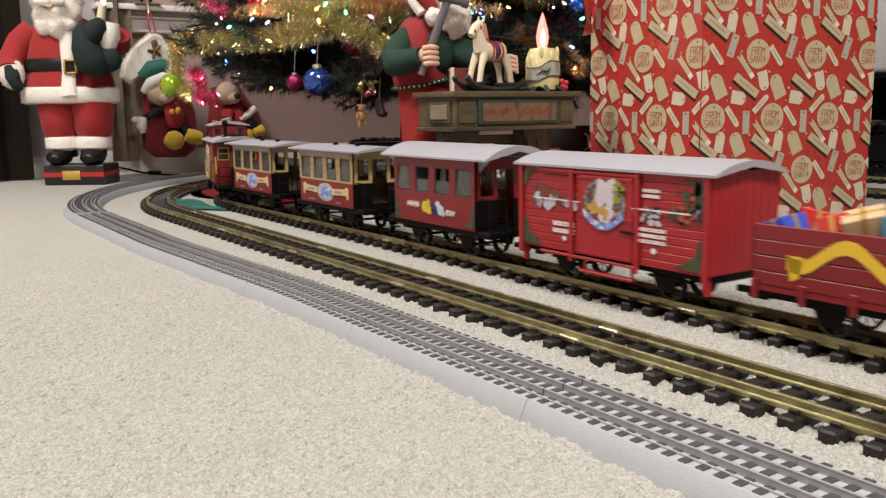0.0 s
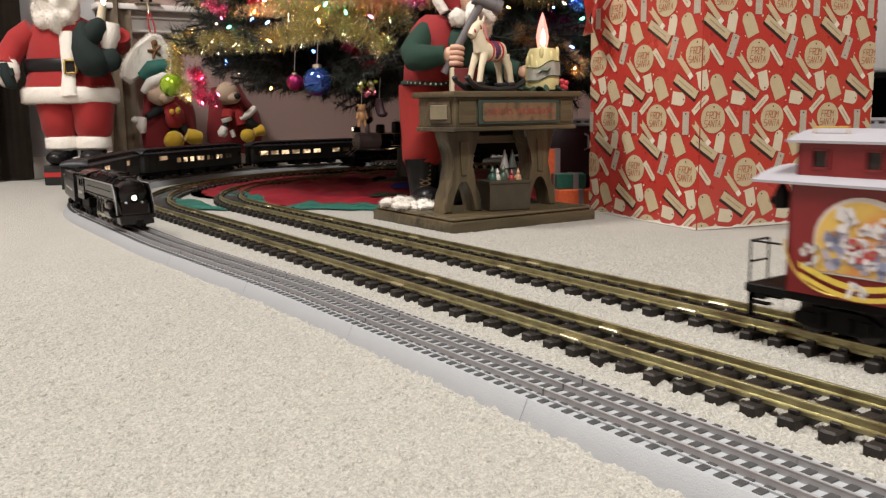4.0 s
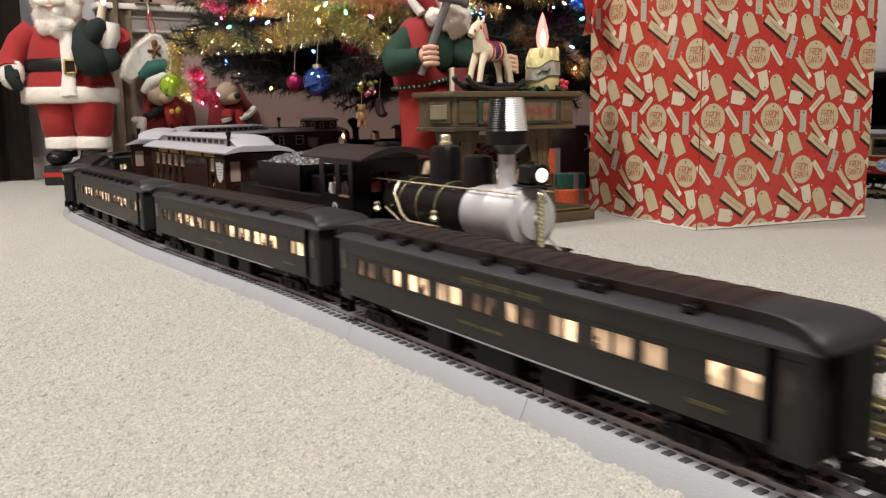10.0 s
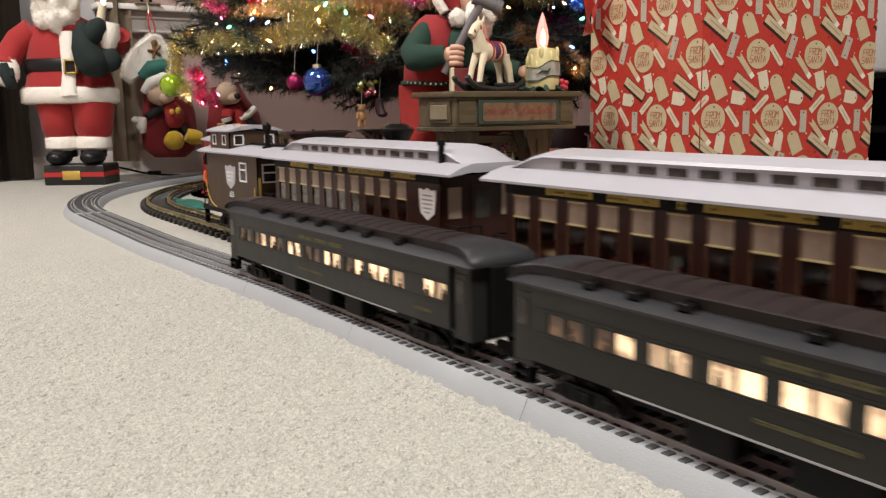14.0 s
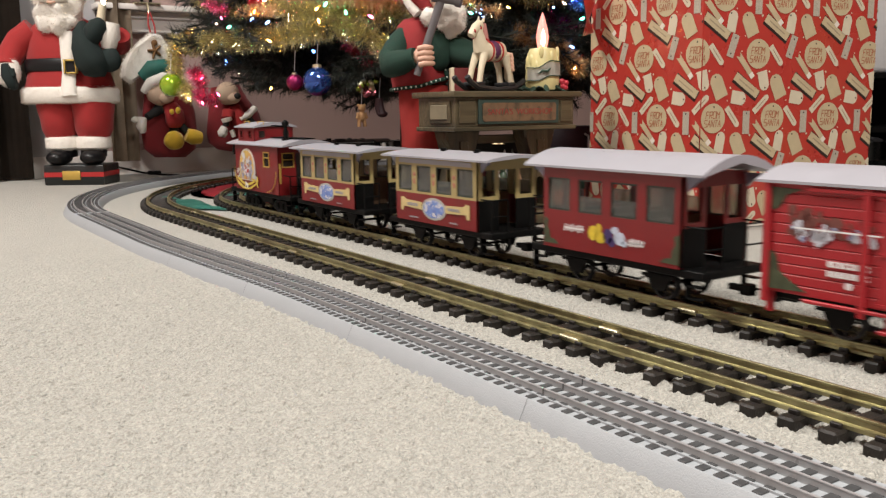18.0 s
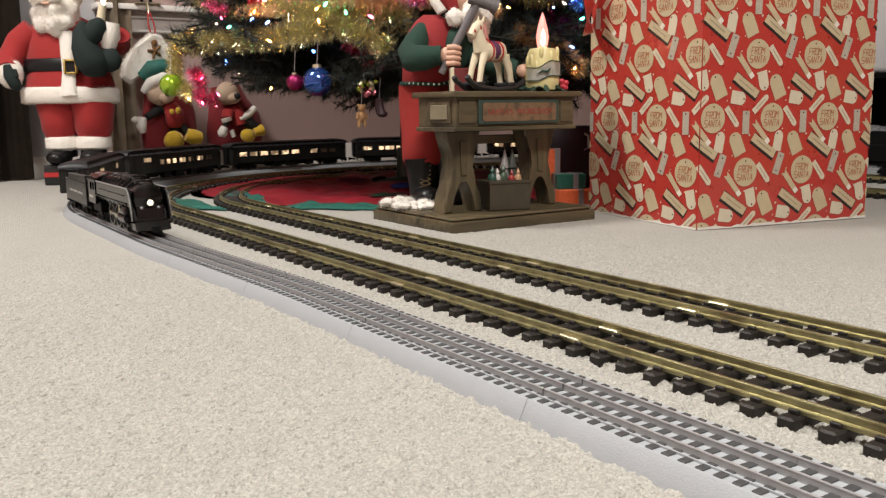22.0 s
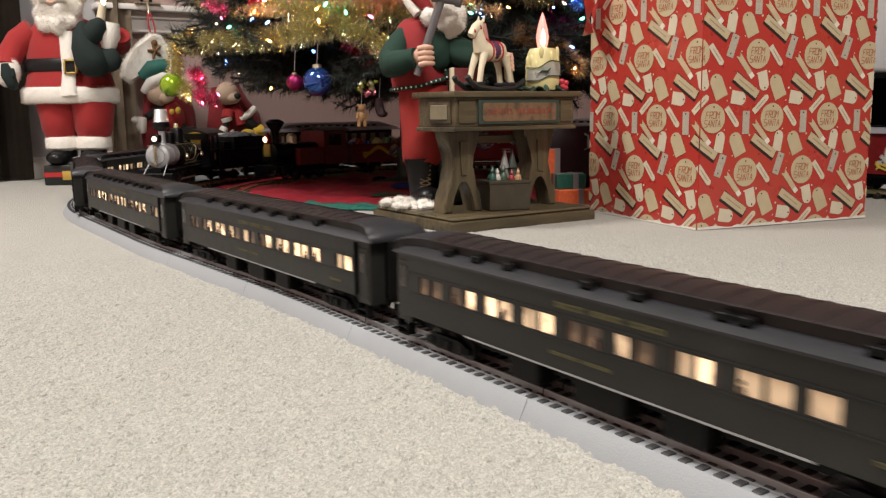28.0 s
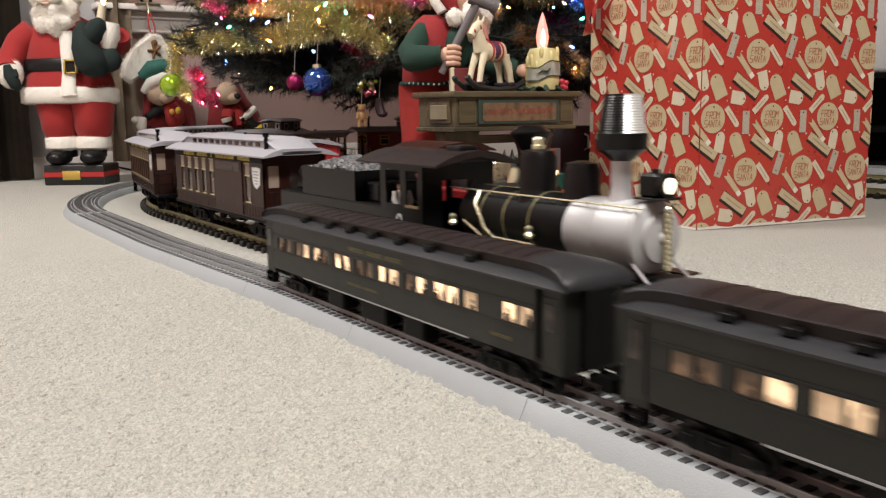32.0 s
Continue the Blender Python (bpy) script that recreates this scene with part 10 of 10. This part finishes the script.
def wall_side():
    y = 3.25
    # window sill with apron mouldings
    w = thing("window_sill", "white painted window sill with stepped apron", "window sill")
    part("sill_board", box(bmo(), 0.17, 1.35, 3.165, y - 0.002, 0.572, 0.592, 0.004, 2), TRIM, w)
    part("apron", box(bmo(), 0.20, 1.32, 3.215, y - 0.002, 0.497, 0.572, 0.002), TRIM, w)
    part("moulding", box(bmo(), 0.20, 1.32, 3.205, 3.216, 0.546, 0.556, 0.003), TRIM, w)
    part("moulding", box(bmo(), 0.20, 1.32, 3.208, 3.216, 0.498, 0.508, 0.003), TRIM, w)
    # lighter panel of wall left of the figure
    # curtains with folds
    for u0, u1, z0, z1, col, label in ((-0.62, -0.068, 0.006, 2.0, (0.024, 0.017, 0.012), "dark brown floor-length curtain"), (0.188, 0.285, 0.05, 2.0, (0.30, 0.235, 0.17), "beige curtain gathered beside the window")):
        c = thing("curtain", label, "curtain")
        bm = bmo()
        n = int((u1 - u0) / 0.006)
        pts = []
        for k in range(n + 1):
            x = u0 + (u1 - u0) * k / n
            pts.append((x, 3.17 + 0.014 * math.sin(x * 95 + 2 * math.sin(x * 31)) + 0.003 * math.sin(x * 310)))
        lo = [bm.verts.new((x, yy, z0)) for x, yy in pts]
        mid = [bm.verts.new((x, yy + 0.006 * math.sin(x * 40), (z0 + 0.8))) for x, yy in pts]
        hi = [bm.verts.new((x, yy, z1)) for x, yy in pts]
        for a, b in ((lo, mid), (mid, hi)):
            for k in range(n):
                bm.faces.new((a[k], a[k + 1], b[k + 1], b[k]))
        bmesh.ops.solidify(bm, geom=bm.faces[:], thickness=0.003)
        part("cloth", bm, mat(label.split()[0] + "_curtain_cloth", col, 0.85, vary=0.25, scale=40, spec=0.2), c, angle=70)
        part("rail", rod(bmo(), (u0, 3.17, z1), (u1, 3.17, z1), 0.01, seg=10), SILVER, c)
    # greyish door panel behind the figure
    d = thing("wall_panel", "pale grey painted door panel beside the window", "panel")
    part("panel", box(bmo(), -0.075, 0.185, 3.236, y - 0.002, 0.0, 2.0, 0.004), mat("pale_grey_paint", (0.42, 0.41, 0.42), 0.5, vary=0.05, scale=5), d)
    part("stile", box(bmo(), -0.01, 0.02, 3.228, 3.2365, 0.09, 2.0, 0.003), mat("pale_grey_paint", (0.42, 0.41, 0.42), 0.5), d)
    # cable on the floor
    cb = thing("power_cable", "thin black power cable with inline switch on the carpet", "cable")
    pts = [(0.10, 3.16, 0.06), (0.19, 3.13, 0.035), (0.27, 3.08, 0.012), (0.31, 3.02, 0.008), (0.36, 2.97, 0.005), (0.42, 2.97, 0.004)]
    part("cord", tube(bmo(), pts, 0.0035, 7), MATT_BLACK, cb)
    part("switch", box(bmo(), -0.022, 0.022, -0.011, 0.011, 0, 0.014, 0.003), MATT_BLACK, cb, at=pose(0.295, 3.045, 0.006, 0, 0, -50))


def stockings():
    hk = thing("stocking_holder", "small metal stocking hook on the sill", "hook")
    part("plate", box(bmo(), 0.295, 0.385, 3.150, 3.205, 0.592, 0.597, 0.001), BRIGHT_BRASS, hk)
    part("hook", tube(bmo(), [(0.337, 3.155, 0.597), (0.337, 3.145, 0.585), (0.337, 3.140, 0.560), (0.337, 3.147, 0.552)], 0.003, 7), BRIGHT_BRASS, hk)
    part("figure_foot", box(bmo(), 0.320, 0.328, 3.165, 3.175, 0.597, 0.64), MATT_BLACK, hk)
    part("figure_foot", box(bmo(), 0.350, 0.358, 3.165, 3.175, 0.597, 0.64), MATT_BLACK, hk)
    s1 = plush("red felt stocking with white fur cuff hung from the sill", pose(0.375, 3.13, 0), [(-0.02, 0, 0.40), (0.0, 0, 0.30), (0.008, 0.0, 0.22), (0.006, 0, 0.15), (0.004, 0, 0.09), (0.003, 0, 0.060)], [0.05, 0.075, 0.093, 0.100, 0.092, 0.055])
    cord = [(-0.036, -0.006, 0.472), (-0.046, -0.004, 0.52), (-0.040, 0.010, 0.562), (-0.034, 0.010, 0.562), (-0.026, -0.004, 0.52), (-0.022, -0.006, 0.472)]
    part("loop", tube(bmo(), cord, 0.0028, 6), mat("red_cord", (0.4, 0.03, 0.03), 0.7), s1)
    bm = bmo()
    out = [(-0.048, 0.487), (-0.015, 0.482), (0.012, 0.440), (0.024, 0.404), (-0.030, 0.385), (-0.080, 0.355), (-0.128, 0.318), (-0.152, 0.340), (-0.145, 0.385), (-0.110, 0.432), (-0.080, 0.464)]
    prism(bm, out, -0.045, -0.005, "y", bevel=0.008)
    fuzz(bm, 0, 60000, 0.009, 5, to=1)
    cuff = part("cuff", bm, [FUR, HAIR], s1, "white fur cuff")
    bm = bmo()
    for k in range(5):
        a = k * math.tau / 5 + math.pi / 2 + 0.3
        tube(bm, [(0, 0, 0), (0.024 * math.cos(a), 0, 0.028 * math.sin(a))], [0.011, 0.007], 8, squash=0.5)
    ball(bm, (0, 0, 0.026), 0.011, 1, 0.5, 1)
    part("gingerbread_patch", bm, mat("gingerbread_felt", (0.16, 0.075, 0.02), 0.7, vary=0.3), cuff, "gingerbread-brown star patch", at=(-0.042, -0.050, 0.428))
    f = -0.055
    soft_toy(pose(0.375, 3.13, 0), [
        (0, [(-0.035, f, 0.285)], [0.046], 0.95), (0, [(-0.022, f - 0.022, 0.270)], [0.028], 0.8), (1, [(-0.024, f - 0.048, 0.288)], [0.012], 0.85),
        (4, [(-0.085, f + 0.006, 0.290), (-0.070, f - 0.016, 0.318), (-0.030, f - 0.022, 0.338), (0.008, f - 0.010, 0.342)], [0.016, 0.020, 0.019, 0.016], 0.9),
        (5, [(-0.092, f + 0.01, 0.338), (-0.060, f - 0.002, 0.366), (-0.020, f - 0.006, 0.372), (0.014, f - 0.004, 0.350), (0.030, f - 0.006, 0.318)], [0.020, 0.032, 0.032, 0.026, 0.016], 0.9),
        (1, [(-0.030, f + 0.02, 0.235), (-0.060, f + 0.006, 0.215), (-0.085, f, 0.203)], [0.022, 0.016, 0.014], 0.9),
        (4, [(-0.100, f, 0.200), (-0.106, f - 0.004, 0.172), (-0.100, f, 0.152)], [0.018, 0.022, 0.014], 0.8), (4, [(-0.125, f, 0.196)], [0.013], 0.8),
        (2, [(0.000, f + 0.012, 0.245), (0.010, f, 0.215), (0.014, f, 0.185), (0.014, f, 0.165)], [0.034, 0.044, 0.046, 0.034], 0.6),
        (1, [(0.010, f, 0.172), (0.002, f - 0.01, 0.150)], [0.018, 0.016], 0.8), (1, [(0.030, f, 0.172), (0.048, f - 0.01, 0.152)], [0.018, 0.016], 0.8),
        (3, [(-0.006, f - 0.032, 0.122)], [0.036], 0.92), (3, [(0.040, f - 0.026, 0.140), (0.062, f - 0.028, 0.132), (0.090, f - 0.026, 0.128)], [0.026, 0.031, 0.024], 0.9),
        (3, [(-0.012, f - 0.046, 0.221)], [0.009], 1.2), (3, [(0.010, f - 0.046, 0.225)], [0.009], 1.2)],
        "soft toy with teal hat and yellow shoes on a stocking")
    plush("red felt stocking with soft toy against the wall", pose(0.375, 3.18, 0), [(0.235, 0, 0.315), (0.245, 0, 0.25), (0.262, 0, 0.19), (0.268, 0, 0.14), (0.262, 0, 0.09), (0.258, 0, 0.068)], [0.055, 0.078, 0.105, 0.112, 0.100, 0.065])
    soft_toy(pose(0.375, 3.18, 0), [
        (0, [(0.225, f, 0.285)], [0.044], 0.95), (0, [(0.238, f - 0.022, 0.268)], [0.027], 0.8), (1, [(0.244, f - 0.048, 0.275)], [0.0125], 0.95),
        (2, [(0.255, f + 0.02, 0.235), (0.262, f + 0.01, 0.200), (0.268, f + 0.008, 0.170)], [0.034, 0.042, 0.040], 0.6),
        (2, [(0.225, f, 0.220), (0.215, f - 0.01, 0.195)], [0.024, 0.022], 0.8), (4, [(0.210, f - 0.012, 0.196), (0.214, f - 0.012, 0.184)], [0.024, 0.022], 0.8),
        (1, [(0.212, f - 0.010, 0.182), (0.206, f - 0.010, 0.166)], [0.015, 0.014], 0.8), (4, [(0.203, f - 0.012, 0.162), (0.192, f - 0.012, 0.140), (0.190, f - 0.010, 0.128)], [0.017, 0.023, 0.014], 0.8),
        (4, [(0.228, f - 0.012, 0.150), (0.236, f - 0.012, 0.128)], [0.010, 0.008], 0.9), (4, [(0.258, f - 0.02, 0.190), (0.290, f - 0.02, 0.205), (0.322, f - 0.016, 0.232)], [0.013, 0.015, 0.013], 0.9),
        (1, [(0.290, f, 0.190), (0.310, f - 0.006, 0.168), (0.335, f - 0.01, 0.156)], [0.030, 0.026, 0.018], 0.8),
        (3, [(0.285, f - 0.026, 0.130)], [0.029], 0.85), (3, [(0.310, f - 0.022, 0.140), (0.345, f - 0.022, 0.150)], [0.018, 0.024], 0.9)],
        "soft toy with white gloves and yellow shoes on a stocking")


def far_side():
    c = thing("media_cabinet", "black open media cabinet under a white shelf", "cabinet", pose(2.52, 1.75, 0, 0, 0, -33))
    for z in (0.0, 0.12, 0.30):
        part("shelf", box(bmo(), -0.22, 0.6, -0.2, 0.2, z, z + 0.02, 0.002), MATT_BLACK, c)
    for x in (-0.22, 0.58):
        part("side_panel", box(bmo(), x, x + 0.02, -0.2, 0.2, 0.0, 0.32, 0.002), MATT_BLACK, c)
    part("back_panel", box(bmo(), -0.22, 0.6, 0.18, 0.2, 0.0, 0.32), MATT_BLACK, c)
    t = thing("white_bin", "white plastic tub on the black cabinet", "tub", pose(2.52, 1.75, 0.32, 0, 0, -33))
    part("tub", box(bmo(), -0.2, 0.3, -0.15, 0.15, 0, 0.3, 0.02, 3), WHITE, t)


SANTA_1 = left_santa()
SANTA_2 = right_santa()
workbench()
big_gift()
small_gifts()
tree()
garlands()
ornaments()
skirt()
wall_side()
stockings()
far_side()


# ---- what moves ----
def smooth(knots, t):
    """A gliding curve through (time, value) knots."""
    n = len(knots)
    i = max(k for k in range(n - 1) if knots[k][0] <= t or k == 0)
    (t0, a), (t1, b) = knots[i], knots[i + 1]

    def slope(k):
        if k <= 0 or k >= n - 1:
            j = min(max(k, 0), n - 2) if k < n - 1 else n - 2
            return (knots[j + 1][1] - knots[j][1]) / (knots[j + 1][0] - knots[j][0])
        return (knots[k + 1][1] - knots[k - 1][1]) / (knots[k + 1][0] - knots[k - 1][0])
    h = t1 - t0
    x = (t - t0) / h
    return ((2 * x**3 - 3 * x**2 + 1) * a + (x**3 - 2 * x**2 + x) * h * slope(i)
            + (3 * x**2 - 2 * x**3) * b + (x**3 - x**2) * h * slope(i + 1))


def cyclic(knots, period, length, t):
    t0 = knots[0][0]
    k = math.floor((t - t0) / period)
    return smooth(knots, t - k * period) + k * length


# distance of the tender's rear end along the grey loop, from the start of its front straight
RUN_A = [(4.2, -0.1383), (4.7, 0.1603), (5.2, 0.4884), (5.5, 0.7012), (6, 1.021), (7, 1.617), (8, 2.199), (9, 2.760), (10.5, 3.580), (12, 4.302),
         (13, 4.770), (14.2, 5.353), (16, 6.40), (18, LOOP_A.length - 2.242), (20, LOOP_A.length - 1.159), (20.5, LOOP_A.length - 0.9158), (21, LOOP_A.length - 0.6344), (22, LOOP_A.length - 0.1383)]
# distance of the narrow-gauge engine's smokestack along its loop
RUN_B = [(7.0, -0.18), (7.5, 0.03), (8.0, 0.242), (8.5, 0.462), (9.0, 0.691), (9.5, 0.917), (10.0, 1.135), (10.5, 1.362), (11.0, 1.601), (11.5, 1.829), (12.0, 2.039),
         (12.5, 2.243), (13.0, 2.443), (13.5, 2.634), (14.0, 2.836), (14.5, 3.029), (16.5, 3.725), (17.0, 3.918), (22.0, 5.95), (25.0, LOOP_B.length - 1.75), (27.2, LOOP_B.length - 0.78), (28.65, LOOP_B.length - 0.18)]


def run_a(t):
    return cyclic(RUN_A, 17.8, LOOP_A.length, t) - 0.006 * math.exp(-((t - 25.1) / 1.1) ** 2)


def run_b(t):
    return cyclic(RUN_B, 21.65, LOOP_B.length, t)


def run_c(t):
    lap = 17.195
    x = (t - 15.0) % lap + 15.0
    drift = smooth([(15.0, 0.0), (16.0, 0.0), (17.0, -0.020), (18.0, -0.008), (19.0, 0.014), (20.0, 0.013), (21.0, 0.007), (23.0, 0.0), (26.0, 0.0), (33.0, 0.0)], x)
    return 1.83 - 0.584 + LOOP_C.length / 17.17 + (t - 20.0) * LOOP_C.length / lap + drift


def on_track(loop, s, base, z=0.0):
    """The pose of a vehicle whose two trucks stand base metres apart."""
    a, b = loop.at(s + base / 2)[0], loop.at(s - base / 2)[0]
    mid, d = (a + b) / 2, a - b
    return pose(mid.x, mid.y, z, 0, 0, math.degrees(math.atan2(d.y, d.x)))


def travel(vehicle, loop, run, lag, base, z=0.0, step=0.2):
    rows = []
    n = round(32.0 / step)
    for i in range(n + 1):
        t = i * step
        rows.append((t, on_track(loop, run(t) - lag, base, z)))
    walk(vehicle, rows)


def spin_up():
    """The engines' driving wheels and rods turn with their way."""
    for wheel_ob, at, r in SPIN_A + SPIN_B:
        rows = []
        run = run_b if (wheel_ob, at, r) in SPIN_B else run_a
        for i in range(961):
            a = run(i / FPS) / r
            rows.append((i / FPS, pose(at.x, at.y, at.z, 0, math.degrees(a), 0)))
        walk(wheel_ob, rows)
    for rod_ob, at, throw, tilt in CRANK_A + CRANK_B:
        rows = []
        far = (rod_ob, at, throw, tilt) in CRANK_B
        for i in range(961):
            a = run_b(i / FPS) / 0.0215 if far else run_a(i / FPS) / (DRIVER_A * TRAIN_A_SCALE)
            dx, dz = throw * math.cos(a), -throw * math.sin(a)
            rows.append((i / FPS, pose(at.x + dx, at.y, at.z + dz, 0, math.degrees(tilt * math.atan2(dz, 0.078)), 0)))
        walk(rod_ob, rows)


def sway(t, low, high, period):
    """-1 at the low times, +1 at the high times, eased between."""
    x = (t - low) % period
    rise = (high - low) % period
    return -math.cos(math.pi * x / rise) if x < rise else math.cos(math.pi * (x - rise) / (period - rise))


def figures():
    body, up = SANTA_2
    head1, arm1 = SANTA_1[1], SANTA_1[2]
    h_at, a_at, u_at = head1.location.copy(), arm1.location.copy(), up.location.copy()
    rows_u, rows_h, rows_a = [], [], []
    for i in range(129):
        t = i * 0.25
        k = sway(t, 8.75, 13.1, 10.0)
        rows_u.append((t, pose(u_at.x + 0.010 * k, u_at.y, u_at.z, 0, 5.0 * k, 9.0 * k)))
        k = sway(t, 4.9, 10.2, 10.05)
        rows_h.append((t, pose(h_at.x + 0.003 * sway(t, 2.8, 8.2, 10.05), h_at.y, h_at.z - 0.009 * k, 4 * k, 0, 4 * sway(t, 2.8, 8.2, 10.05))))
        k = sway(t, 5.9, 10.3, 10.05)
        rows_a.append((t, pose(a_at.x, a_at.y, a_at.z, 0, -4.5 * k, 0)))
    walk(up, rows_u)
    walk(head1, rows_h)
    walk(arm1, rows_a)


def motions():
    spin_up()
    figures()
    for vehicle, lag, base in TRAIN_A:
        travel(vehicle, LOOP_A, run_a, lag, base, TRAIN_A_LIFT)
    for vehicle, lag, base in TRAIN_B:
        travel(vehicle, LOOP_B, run_b, lag, base)
    for vehicle, lag, base in TRAIN_C:
        travel(vehicle, LOOP_C, run_c, lag, base)


motions()
